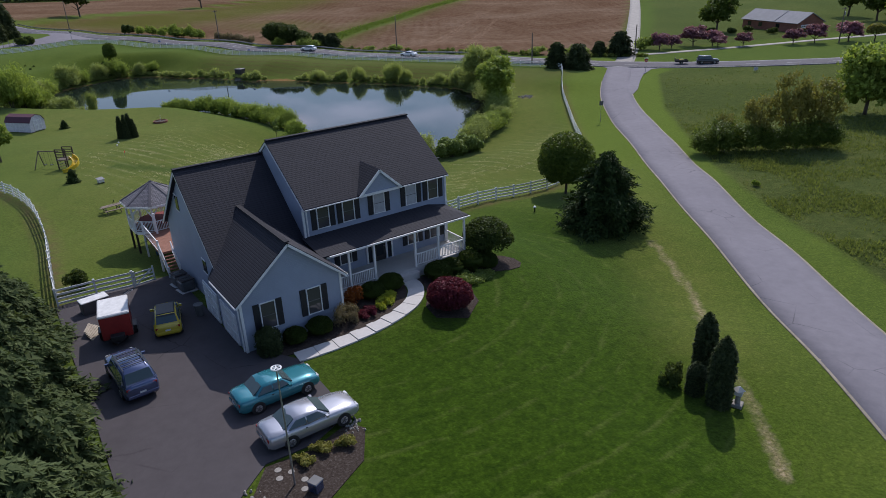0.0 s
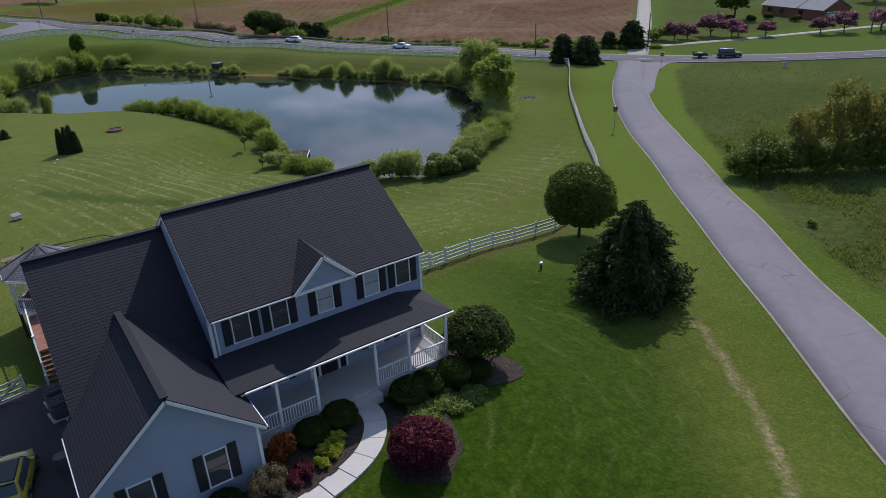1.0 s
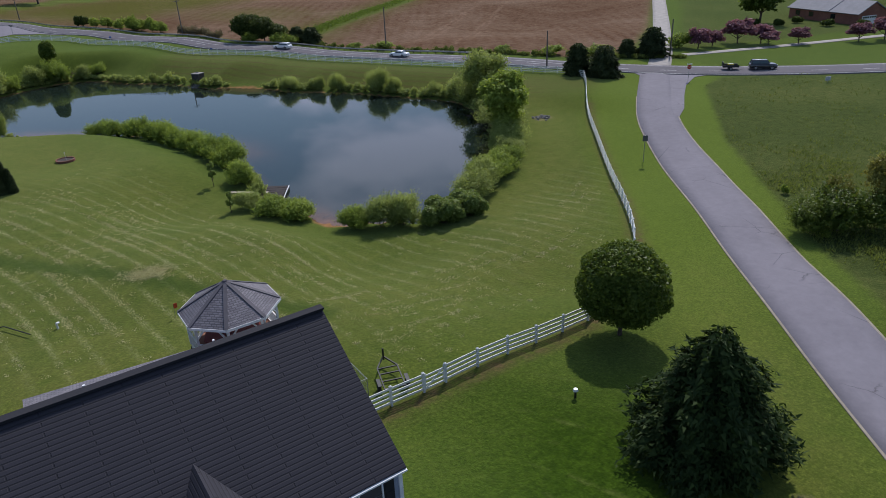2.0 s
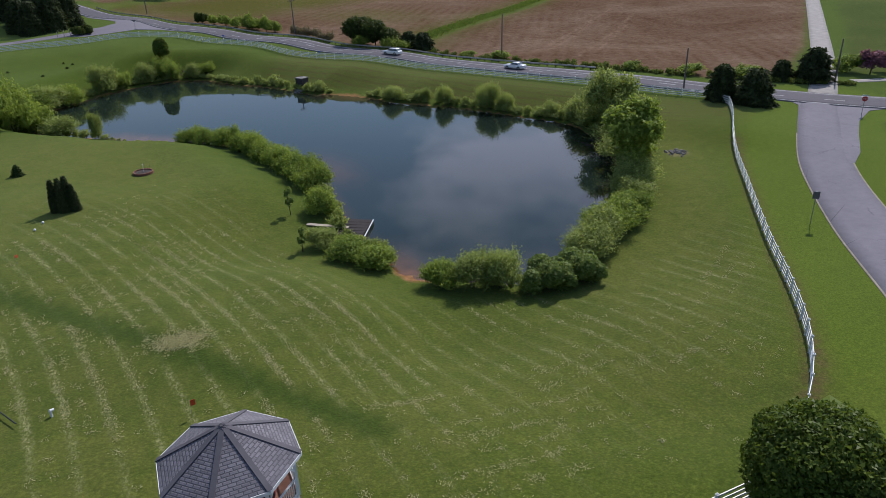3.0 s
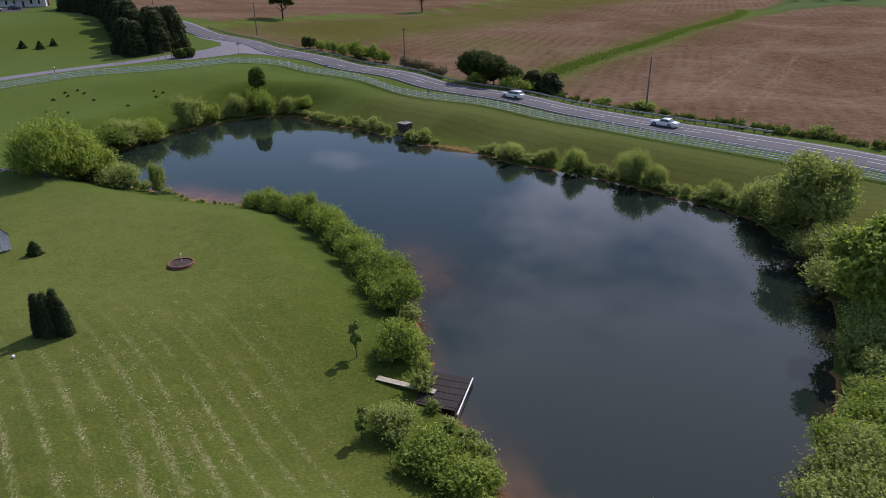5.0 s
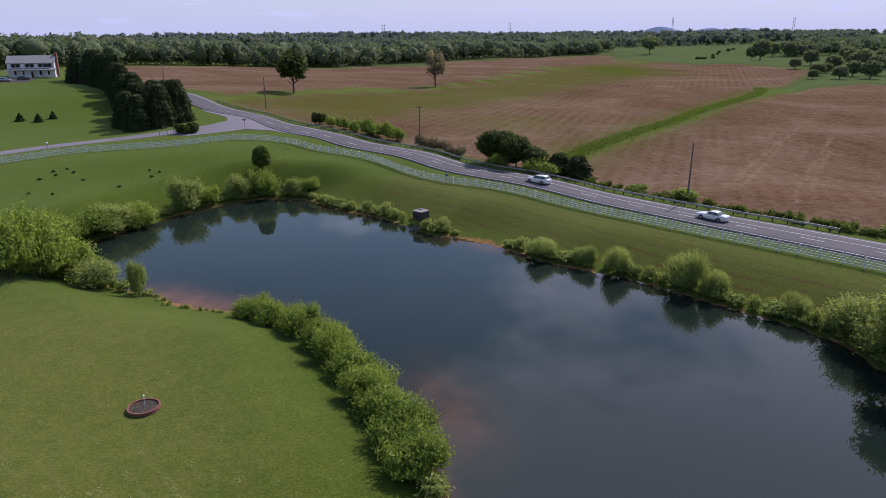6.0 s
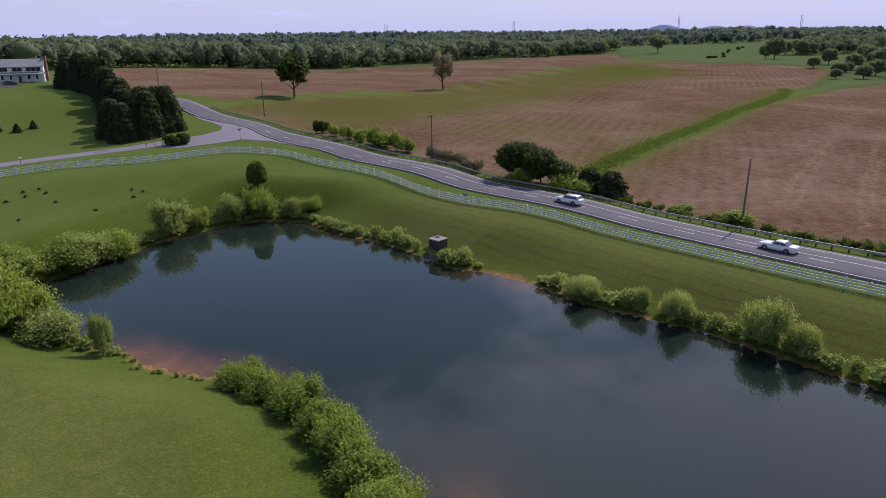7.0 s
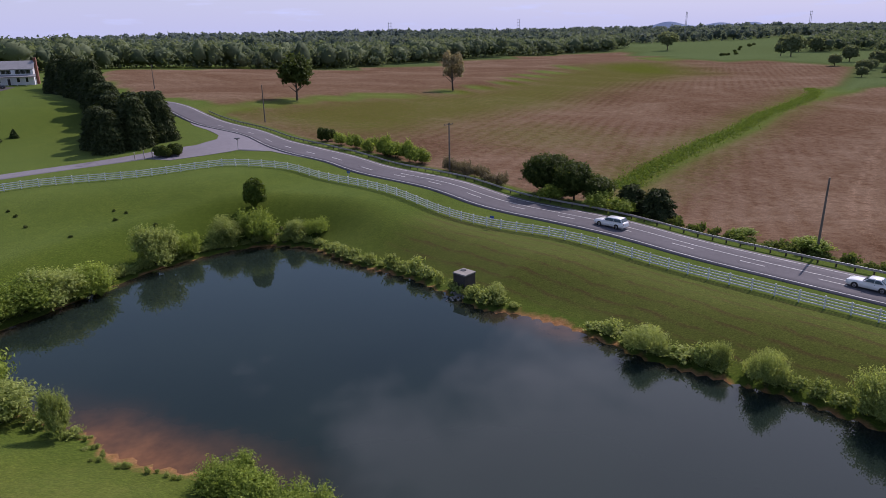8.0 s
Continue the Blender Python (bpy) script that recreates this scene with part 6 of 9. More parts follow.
def stones(name, at, spread, count, sizes, mat, label, seed):
    """A heap of loose stones, each a child of the heap."""
    rng = np.random.default_rng(seed)
    heap = thing(name, (at[0], at[1], ground_at(*at)), 0, label, "stones")
    meshes = []
    for k in range(5):
        bm = bmesh.new()
        bmesh.ops.create_icosphere(bm, subdivisions=1, radius=1)
        for v in bm.verts:
            v.co *= rng.uniform(0.7, 1.2)
        me = bpy.data.meshes.new("stone")
        bm.to_mesh(me)
        bm.free()
        me.materials.append(mat)
        meshes.append(me)
    for i in range(count):
        x, y = rng.normal(0, spread[0] / 2), rng.normal(0, spread[1] / 2)
        s = rng.uniform(*sizes)
        st = new("stone", meshes[i % 5])
        st.parent = heap
        st.matrix_basis = Matrix.LocRotScale((x, y, ground_at(at[0] + x, at[1] + y) - ground_at(*at) + s * 0.25), Euler(rng.uniform(0, 6, 3)), (s, s * rng.uniform(0.7, 1.1), s * 0.6))
    return heap


stones("stone_heap", (95.0, 100.6), (1.6, 1.3), 60, (0.12, 0.32), M["stone"], "heap of grey stones on the bank", 31)
stones("stone_heap", (61.6, 175.2), (1.8, 1.0), 70, (0.12, 0.3), M["stone"], "pale riprap stones round the outlet", 32)
stones("stone_heap", (2.5, 160.5), (5.0, 0.7), 50, (0.15, 0.35), M["stone"], "line of stones beside the shrubs", 33)
stones("brush_pile", (40.5, 206.6), (1.6, 0.9), 50, (0.12, 0.32), M["bark"], "brown heap of cut brush", 34)

# floating dock with a plank
dock = thing("dock", (48.3, 99.0, WATER), 0, "dark weathered floating dock", "dock")
corner = [Vector((45.75, 97.75, 0)), Vector((48.2, 101.2, 0)), Vector((50.75, 99.5, 0)), Vector((48.35, 95.55, 0))]
o_ = Vector((48.3, 99.0, 0))
u_, v_ = (corner[2] - corner[1]), (corner[0] - corner[1])
for i in range(16):
    a, b = corner[1] + v_ * (i / 16) - o_, corner[1] + v_ * ((i + 0.93) / 16) - o_
    pb = bmesh.new()
    prism(pb, [(p.x, p.y) for p in (a, a + u_, b + u_, b)], 0.34 + 0.012 * (i % 3), 0.40 + 0.012 * (i % 3))
    part("deck_plank", pb, M["dock_wood"], dock)
for t in (0.04, 0.5, 0.96):
    part("float_beam", slab(bmesh.new(), corner[1] + u_ * t - o_ + Vector((0, 0, 0.1)), corner[0] + u_ * t - o_ + Vector((0, 0, 0.1)), 0.25, 0.46), M["wood_dark"], dock)
part("bumper", slab(bmesh.new(), corner[2] - o_ + Vector((0, 0, 0.40)), corner[3] - o_ + Vector((0, 0, 0.40)), 0.09, 0.1), M["trim"], dock, "white edge board")
plank = thing("gangplank", (43.7, 101.2, ground_at(43.7, 101.2)), 0, "grey plank gangway to the dock", "plank")
pv = Vector((47.5, 98.4, -1.88)) - Vector((43.7, 101.2, ground_at(43.7, 101.2)))
for k in (-0.2, 0.08):
    side = Vector((pv.y, -pv.x, 0)).normalized() * k
    part("board", slab(bmesh.new(), side + Vector((0, 0, 0.12)), side + pv + Vector((0, 0, 0.02)), 0.26, 0.05), M["wood_pale"], plank)
part("bearer", box(bmesh.new(), 0.3, 0.45, -0.5, 0.3, -0.3, 0.1), M["wood"], plank)

# ---- trees and shrubs round the house ----
yrng = np.random.default_rng(8)
stand(conifer_model("spruce", 41, 7.5, 4.15, 0.105, 30000, M["spruce"], 0.70, 9, 0.04, -0.05, "broad dark green spruce on the lawn", "tree", "", False, 0.5), [(46.4, 35.6, 1, 1)], yrng)
stand(tree_model("pear_tree", 42, 7.6, 3.5, 0.17, 0.55, 0.095, 46000, M["pear"], 22, "round dark green tree beside the fence", "tree", "", False, "bark", 0.8), [(52.3, 46.4, 0.98, 0.92)], yrng)
arb = conifer_model("arborvitae", 43, 4.1, 0.62, 0.07, 5200, M["cedar"], 0.8, 14, 0.0, -0.2, "dark upright arborvitae on the lawn", "tree", "arborvitae on the front lawn", True, 0.12)
stand(arb, [(32.0, 15.2, 1.0, 1.0), (30.3, 13.0, 1.05, 1.03), (30.2, 14.4, 0.8, 0.5)], yrng)
arb3 = conifer_model("arborvitae", 44, 3.4, 0.70, 0.075, 3600, M["cedar"], 0.52, 14, 0.0, -0.2, "dark upright arborvitae in a clump on the back lawn", "tree", "arborvitae on the back lawn", False, 0.1)
stand(arb3, [(19.9, 109.1, 0.95, 1.10), (20.6, 108.7, 0.95, 1.16), (21.2, 109.0, 1.0, 1.18), (21.7, 108.6, 0.8, 0.92)], yrng)
stand(bush_model("shrub", 45, 0.75, 1.2, 0.08, 900, M["dark_leaf"], 4, 0.3, "small dark shrub beside the arborvitae", "shrub"), [(29.9, 15.6, 1, 1)], yrng)
stand(conifer_model("dwarf_spruce", 46, 1.6, 0.85, 0.07, 1500, M["spruce"], 0.6, 5, 0.0, 0.1, "small round spruce on the back lawn", "shrub", "small spruces"), [(14.4, 128.6, 1, 1), (9.7, 84.9, 1, 1.15)], yrng)
stand(tree_model("tree", 47, 5.8, 2.1, 0.13, 1.4, 0.17, 3800, M["shrub"], 8, "young round green tree on the side lawn", "tree"), [(3.6, 106.2, 1, 1)], yrng)
stand(bush_model("shrub", 48, 0.95, 1.5, 0.09, 1300, M["dark_leaf"], 5, 0.1, "round dark shrub beside the drive fence", "shrub"), [(5.2, 49.0, 1, 1)], yrng)
# tall pines beside the driveway
pine = conifer_model("pine", 49, 9.0, 3.6, 0.12, 30000, M["pine"], 0.62, 8, 0.02, 0.15, "tall shaggy pine beside the driveway", "tree", "pines beside the driveway", False, 0.42)
stand(pine, [(-0.3, 26.6, 1.0, 0.86), (0.0, 33.0, 1.0, 0.8), (-0.6, 20.4, 1.05, 0.72), (0.2, 39.6, 0.95, 0.72), (-4.6, 30.5, 1.1, 1.0), (-4.8, 23.5, 1.1, 1.0), (-0.4, 45.6, 0.9, 0.6), (-4.8, 37.5, 1.1, 0.95), (-1.6, 14.8, 1.0, 0.62), (-5.0, 44.5, 1.0, 0.8)], yrng)
# weeping tree, maroon bush and the beds
stand(tree_model("weeping_tree", 50, 3.4, 1.95, 0.1, 0.3, 0.075, 11000, M["dark_leaf"], 12, "low dark weeping tree in the mulch bed", "tree", "", False, "bark", 0.72), [(30.9, 33.3, 1.08, 1.0)], yrng)
stand(bush_model("maroon_shrub", 51, 1.75, 2.2, 0.065, 11000, M["maroon"], 0, 0.0, "dense maroon-leaved shrub beside the walk", "shrub", 0.8), [(24.0, 28.5, 0.88, 0.9)], yrng)
box_a = bush_model("boxwood", 52, 1.0, 1.2, 0.042, 6500, M["boxwood"], 0, 0.0, "clipped round boxwood beside the porch", "shrub", 0.86, "clipped shrubs")
stand(box_a, [(20.6, 32.6, 0.9, 0.85), (22.2, 32.9, 0.9, 0.9), (28.6, 32.4, 0.98, 1.25), (25.9, 32.5, 1.05, 1.0), (27.1, 32.6, 0.95, 0.95), (29.9, 32.0, 0.8, 1.0), (14.3, 30.9, 0.75, 0.8), (15.9, 30.85, 0.8, 0.9)], yrng)
stand(conifer_model("boxwood", 53, 2.1, 0.95, 0.06, 3000, M["cedar"], 0.5, 7, 0.0, 0.0, "dark egg-shaped evergreen at the garage corner", "shrub", "", True, 0.08), [(12.6, 30.75, 0.82, 0.85)], yrng)
stand(bush_model("orange_shrub", 54, 0.75, 1.5, 0.06, 1200, M["orange_leaf"], 5, 0.2, "orange-leaved shrub beside the porch", "shrub", 0.5), [(18.9, 32.2, 1, 1.05)], yrng)
stand(bush_model("dry_grass", 55, 0.7, 1.5, 0.05, 1100, M["straw"], 4, 0.4, "clump of dry ornamental grass", "grass", 0.3, "dry grass clumps"), [(17.2, 30.7, 0.85, 0.9), (18.2, 31.0, 0.75, 0.7), (18.0, 30.4, 0.6, 0.6)], yrng)
lime = bush_model("lime_shrub", 56, 0.36, 0.5, 0.05, 420, M["lime_leaf"], 4, 0.05, "small bright lime-yellow shrub in the mulch", "shrub", 0.75, "lime shrubs in the bed")
stand(lime, [(20.2, 30.75, 1, 1), (20.9, 31.0, 1, 1), (20.6, 31.5, 1.05, 1), (21.3, 31.4, 1, 1), (21.6, 31.9, 1, 1), (21.0, 31.95, 0.9, 1)], yrng)
stand(bush_model("barberry", 57, 0.6, 0.55, 0.05, 800, M["maroon"], 5, 0.1, "low maroon barberry in the mulch", "shrub", 0.75, "barberries"), [(19.3, 30.85, 1, 1), (18.7, 30.7, 0.8, 0.9)], yrng)
stand(bush_model("ground_cover", 58, 1.2, 0.45, 0.06, 1500, M["laurel"], 6, 0.15, "spreading grey-green ground cover", "shrub", 0.6, "ground cover", 0.7), [(25.6, 30.9, 1, 1), (27.2, 31.2, 0.9, 1), (28.6, 31.0, 0.8, 0.8)], yrng)
stand(bush_model("bed_shrub", 59, 0.45, 0.5, 0.05, 500, M["yellow_tree"], 4, 0.1, "low yellow-green shrub in the mulch bed", "shrub", 0.7, "shrubs in the drive bed"), [(10.3, 21.15, 1, 1), (11.3, 21.45, 1.05, 1), (12.4, 21.1, 1, 1.1), (9.0, 18.4, 0.9, 0.8)], yrng)

# concrete walk in slabs from the drive to the porch
WALK = smooth_line([(13.6, 29.25), (16, 29.1), (18.6, 29.2), (20.6, 29.6), (22.2, 30.3), (23.2, 31.3), (23.7, 32.3), (23.75, 33.1)], 0.1)
walk_run = np.r_[0, np.cumsum(np.linalg.norm(np.diff(WALK, axis=0), axis=1))]
path_ob = thing("garden_walk", (18, 29.2, 0), 0, "pale concrete garden walk in slabs", "path", "", "structure")
cut = np.arange(0, walk_run[-1], 1.22)
for s0, s1 in zip(cut, np.r_[cut[1:], walk_run[-1]]):
    ring_l, ring_r = [], []
    for s in np.linspace(s0 + 0.012, s1 - 0.012, 5):
        c = np.array([np.interp(s, walk_run, WALK[:, 0]), np.interp(s, walk_run, WALK[:, 1])])
        d = np.array([np.interp(s + 0.1, walk_run, WALK[:, 0]), np.interp(s + 0.1, walk_run, WALK[:, 1])]) - np.array([np.interp(s - 0.1, walk_run, WALK[:, 0]), np.interp(s - 0.1, walk_run, WALK[:, 1])])
        d /= np.linalg.norm(d)
        n_ = np.array([-d[1], d[0]]) * 0.55
        ring_l.append(tuple(c + n_ - (18, 29.2)))
        ring_r.append(tuple(c - n_ - (18, 29.2)))
    zc = ground_at(*(np.mean(ring_l + ring_r, 0) + (18, 29.2)))
    sb = bmesh.new()
    prism(sb, ring_r + ring_l[::-1], zc - 0.15, zc + 0.07)
    part("slab", sb, M["concrete"], path_ob)

# kerb stones of the bed at the drive, stepping stones, and the tall pole
stones("bed_edging", (7.6, 19.2), (0.5, 1.6), 60, (0.06, 0.13), M["stone"], "pale stone edging of the mulch bed", 61)
stones("bed_edging", (13.3, 21.9), (0.7, 0.7), 26, (0.06, 0.13), M["stone"], "pale stone edging of the mulch bed", 62)
for x, y, r in ((9.1, 21.3, 0.17), (8.95, 20.75, 0.17), (9.55, 20.85, 0.16), (9.85, 20.05, 0.17), (9.6, 19.5, 0.17)):
    st = thing("stepping_stone", (x, y, ground_at(x, y)), 0, "round pale stepping stone in the mulch", "stone", "stepping stones in the bed")
    part("stone", rod(bmesh.new(), (0, 0, -0.05), (0, 0, 0.06), r, r * 0.94, 14), M["gravel"], st)
PX, PY = 9.35, 20.0
pole = thing("flagpole", (PX, PY, ground_at(PX, PY)), 0, "slim grey pole with a white spoked wheel on top", "pole")
part("pole", rod(bmesh.new(), (0, 0, -0.2), (0, 0, 6.1), 0.045, 0.03, 10), M["steel"], pole)
hb = bmesh.new()
for k in range(16):
    a0, a1 = k * 6.2832 / 16, (k + 1) * 6.2832 / 16
    rod(hb, (0.2 * math.cos(a0), 0.2 * math.sin(a0), 6.15), (0.2 * math.cos(a1), 0.2 * math.sin(a1), 6.15), 0.035, 0.035, 6)
wheel_ob = part("wheel", hb, M["trim"], pole, "white spoked ring")
for k in range(5):
    a0 = k * 6.2832 / 5
    part("spoke", rod(bmesh.new(), (0, 0, 6.15), (0.2 * math.cos(a0), 0.2 * math.sin(a0), 6.15), 0.03, 0.03, 6), M["trim"], wheel_ob)
bx = thing("electric_box", (10.0, 19.2, ground_at(10.0, 19.2)), 25, "dark blue plastic box with a pale lid in the bed", "box")
part("body", box(bmesh.new(), -0.25, 0.25, -0.25, 0.25, -0.05, 0.5, None, 0.03), M["paint_navy"], bx)
part("lid", box(bmesh.new(), -0.27, 0.27, -0.27, 0.27, 0.5, 0.56, None, 0.02), M["plastic_grey"], bx)
# carved stone beside the arborvitae
lantern = thing("garden_lantern", (31.1, 12.4, ground_at(31.1, 12.4)), 20, "grey stone garden lantern beside the arborvitae", "lantern")
part("base", box(bmesh.new(), -0.28, 0.28, -0.28, 0.28, -0.05, 0.18, None, 0.03), M["stone"], lantern)
part("column", rod(bmesh.new(), (0, 0, 0.18), (0, 0, 0.7), 0.15, 0.12, 10), M["stone"], lantern)
part("head", box(bmesh.new(), -0.2, 0.2, -0.2, 0.2, 0.7, 1.0, None, 0.03), M["concrete"], lantern)
part("cap", rod(bmesh.new(), (0, 0, 1.0), (0, 0, 1.22), 0.34, 0.05, 4), M["concrete"], lantern)
# lawn lamp
lamp = thing("lawn_light", (44.3, 42.6, ground_at(44.3, 42.6)), 0, "small black lawn light with a white cap", "light")
part("stake", rod(bmesh.new(), (0, 0, -0.1), (0, 0, 0.45), 0.07, 0.07, 8), M["plastic_black"], lamp)
part("cap", rod(bmesh.new(), (0, 0, 0.45), (0, 0, 0.58), 0.16, 0.12, 10), M["trim"], lamp)

# ---- vehicles: x runs forward, the origin is on the ground under the middle ----
def loft(bm, sections):
    """Skins a row of cross-sections, each a ring of points, and closes the ends."""
    rings = [[bm.verts.new(p) for p in s] for s in sections]
    n = len(rings[0])
    for a, b in zip(rings, rings[1:]):
        for i in range(n):
            bm.faces.new((a[i], a[(i + 1) % n], b[(i + 1) % n], b[i]))
    bm.faces.new(rings[0][::-1])
    bm.faces.new(rings[-1])
    bmesh.ops.recalc_face_normals(bm, faces=bm.faces)
    return bm


def body_ring(x, w, z0, z1, crown=0.04):
    """A car body's cross-section: sills tucked in, shoulders rounded."""
    half = [(w * 0.86, z0), (w * 0.98, z0 + 0.12), (w, z0 + (z1 - z0) * 0.45), (w * 0.97, z1 - 0.10), (w * 0.88, z1 - 0.02), (w * 0.5, z1 + crown * 0.8)]
    return [(x, y, z) for y, z in half] + [(x, 0, z1 + crown)] + [(x, -y, z) for y, z in half[::-1]]


def cabin_ring(x, wb, wt, z0, z1):
    half = [(wb, z0), (wb * 0.6 + wt * 0.4, z0 + (z1 - z0) * 0.55), (wt, z1 - 0.05), (wt * 0.82, z1)]
    return [(x, y, z) for y, z in half] + [(x, 0, z1 + 0.025)] + [(x, -y, z) for y, z in half[::-1]]


def wheel(parent, x, y, r, w=0.2, rim="alloy"):
    s = 1 if y > 0 else -1
    tb = bmesh.new()
    rod(tb, (x, y - w / 2, r), (x, y + w / 2, r), r, r, 20)
    bmesh.ops.bevel(tb, geom=[e for e in tb.edges if len(e.link_faces) == 2 and any(len(f.verts) > 6 for f in e.link_faces)], offset=0.03, segments=2, affect="EDGES")
    wl_ = part("wheel", tb, M["rubber"], parent)
    yo = y + s * w / 2
    part("rim", rod(bmesh.new(), (x, yo - s * 0.02, r), (x, yo + s * 0.012, r), r * 0.66, r * 0.6, 16), M[rim], wl_)
    hub = bmesh.new()
    for k in range(5):
        a = k * 6.2832 / 5
        rod(hub, (x, yo + s * 0.016, r), (x + math.cos(a) * r * 0.58, yo + s * 0.016, r + math.sin(a) * r * 0.58), 0.03, 0.022, 5)
    part("spoke", hub, M["plastic_grey"], wl_)
    return wl_


def car(name, at, turn, paint, label, length, width, height, hood, trunk, screen, back, belt, wheel_r, base, clear=0.2, roof_mat=None, nose=0.0, group=""):
    """hood, trunk: heights there; screen (foot, top) and back (top, foot): where the glass begins and ends, as shares of the length from the rear."""
    c = thing(name, (at[0], at[1], ground_at(*at) + (at[2] if len(at) > 2 else 0.06)), turn, label, "car", group)
    L, w = length, width / 2
    X_ = lambda q: (q - 0.5) * L
    sf, st = screen
    bt, bf = back
    prof = [(0.0, 0.80, 0.36, trunk - 0.18), (0.02, 0.90, 0.26, trunk - 0.06), (0.06, 0.97, clear, trunk), (max(bf, 0.1), 1.0, clear, trunk + 0.02), ((bf + sf) / 2, 1.0, clear, belt), (sf, 1.0, clear, belt),
            ((sf + 1) / 2, 0.985, clear, hood), (0.95, 0.93, clear + 0.02, hood - 0.10 - nose), (0.985, 0.84, 0.28, hood - 0.22 - nose), (1.0, 0.72, 0.36, hood - 0.32 - nose)]
    part("body", loft(bmesh.new(), [body_ring(X_(q), w * k, a, b) for q, k, a, b in prof]), M[paint], c, "", True)
    wt = w * 0.74
    rings = [cabin_ring(X_(bf), w * 0.88, w * 0.80, belt - 0.1, belt + 0.0), cabin_ring(X_(bf * 0.4 + bt * 0.6), w * 0.9, wt * 1.05, belt - 0.1, belt + (height - belt) * 0.55),
             cabin_ring(X_(bt), w * 0.92, wt, belt - 0.1, height - 0.02), cabin_ring(X_((bt + st) / 2), w * 0.93, wt, belt - 0.1, height),
             cabin_ring(X_(st), w * 0.92, wt, belt - 0.1, height - 0.03), cabin_ring(X_(sf * 0.45 + st * 0.55), w * 0.9, wt * 1.08, belt - 0.1, belt + (height - belt) * 0.48), cabin_ring(X_(sf), w * 0.88, w * 0.82, belt - 0.1, belt + 0.02)]
    part("cabin", loft(bmesh.new(), rings), M[roof_mat or paint], c, "", True)
    # panes lie just proud of the cabin
    def pane(name_, pts, push):
        b = bmesh.new()
        vs = [Vector(p) for p in pts]
        nrm = (vs[1] - vs[0]).cross(vs[2] - vs[0]).normalized()
        if nrm.dot(Vector(push)) < 0:
            nrm = -nrm
        top = [b.verts.new(v + nrm * 0.03) for v in vs]
        low_ = [b.verts.new(v - nrm * 0.03) for v in vs]
        b.faces.new(top)
        for i in range(len(vs)):
            b.faces.new((top[i], top[(i + 1) % len(vs)], low_[(i + 1) % len(vs)], low_[i]))
        bmesh.ops.recalc_face_normals(b, faces=b.faces)
        return part(name_, b, M["car_glass"], c)

    h = height - belt
    pane("windscreen", [(X_(sf) - 0.03, -w * 0.76, belt + 0.05), (X_(sf) - 0.03, w * 0.76, belt + 0.05), (X_(st) + 0.03, wt * 0.92, height - 0.06), (X_(st) + 0.03, -wt * 0.92, height - 0.06)], (1, 0, 1))
    pane("rear_window", [(X_(bf) + 0.05, -w * 0.74, belt + 0.06), (X_(bf) + 0.05, w * 0.74, belt + 0.06), (X_(bt) - 0.02, wt * 0.9, height - 0.06), (X_(bt) - 0.02, -wt * 0.9, height - 0.06)], (-1, 0, 1))
    mid = (bt + st) / 2 - 0.01
    for s in (-1, 1):
        lo, hi = w * 0.925, wt * 1.025
        zb, zt = belt + 0.05, height - 0.13
        for q0, q1, q2, q3 in ((bf + 0.05, bt + 0.01, mid - 0.006, mid - 0.006), (mid + 0.006, mid + 0.006, st - 0.0, sf - 0.055)):
            if q0 < mid:
                pts = [(X_(q0), s * lo * 0.985, zb), (X_(q1), s * hi, zt), (X_(q2), s * hi, zt), (X_(q3), s * lo, zb)]
            else:
                pts = [(X_(q0), s * lo, zb), (X_(q1), s * hi, zt), (X_(q2), s * hi, zt), (X_(q3), s * lo * 0.985, zb)]
            pane("side_window", pts, (0, s, 0.3))
        part("mirror", box(bmesh.new(), X_(sf) - 0.32, X_(sf) - 0.2, s * w * 0.98 - 0.02, s * (w + 0.14), belt, belt + 0.13) if s > 0 else box(bmesh.new(), X_(sf) - 0.32, X_(sf) - 0.2, -(w + 0.14), -w * 0.98 + 0.02, belt, belt + 0.13), M[paint], c)
        part("headlight", box(bmesh.new(), L * 0.455, L * 0.49, s * w * 0.62 - 0.17, s * w * 0.62 + 0.17, hood - 0.30 - nose, hood - 0.16 - nose, None, 0.03), M["lamp_clear"], c)
        part("tail_light", box(bmesh.new(), -L * 0.497, -L * 0.47, s * w * 0.68 - 0.15, s * w * 0.68 + 0.15, trunk - 0.30, trunk - 0.14, None, 0.02), M["lamp_red"], c)
        part("door_handle", box(bmesh.new(), X_(mid) - 0.12, X_(mid) - 0.02, s * w - 0.02, s * w + 0.015, belt - 0.16, belt - 0.13) if s > 0 else box(bmesh.new(), X_(mid) - 0.12, X_(mid) - 0.02, -w - 0.015, -w + 0.02, belt - 0.16, belt - 0.13), M["plastic_black"], c)
        for x in (-base / 2, base / 2):
            wheel(c, x + 0.06, s * (w - 0.09), wheel_r)
            part("wheel_arch", rod(bmesh.new(), (x + 0.06, s * (w - 0.3), wheel_r + 0.02), (x + 0.06, s * (w + 0.008), wheel_r + 0.02), wheel_r + 0.055, wheel_r + 0.055, 18), M["plastic_black"], c)
    part("bumper", box(bmesh.new(), -L / 2 - 0.02, -L / 2 + 0.12, -w * 0.84, w * 0.84, 0.36, 0.56, None, 0.04), M[paint], c)
    part("plate", box(bmesh.new(), -L / 2 - 0.035, -L / 2 - 0.018, -0.16, 0.16, 0.58, 0.68), M["sign_white"], c)
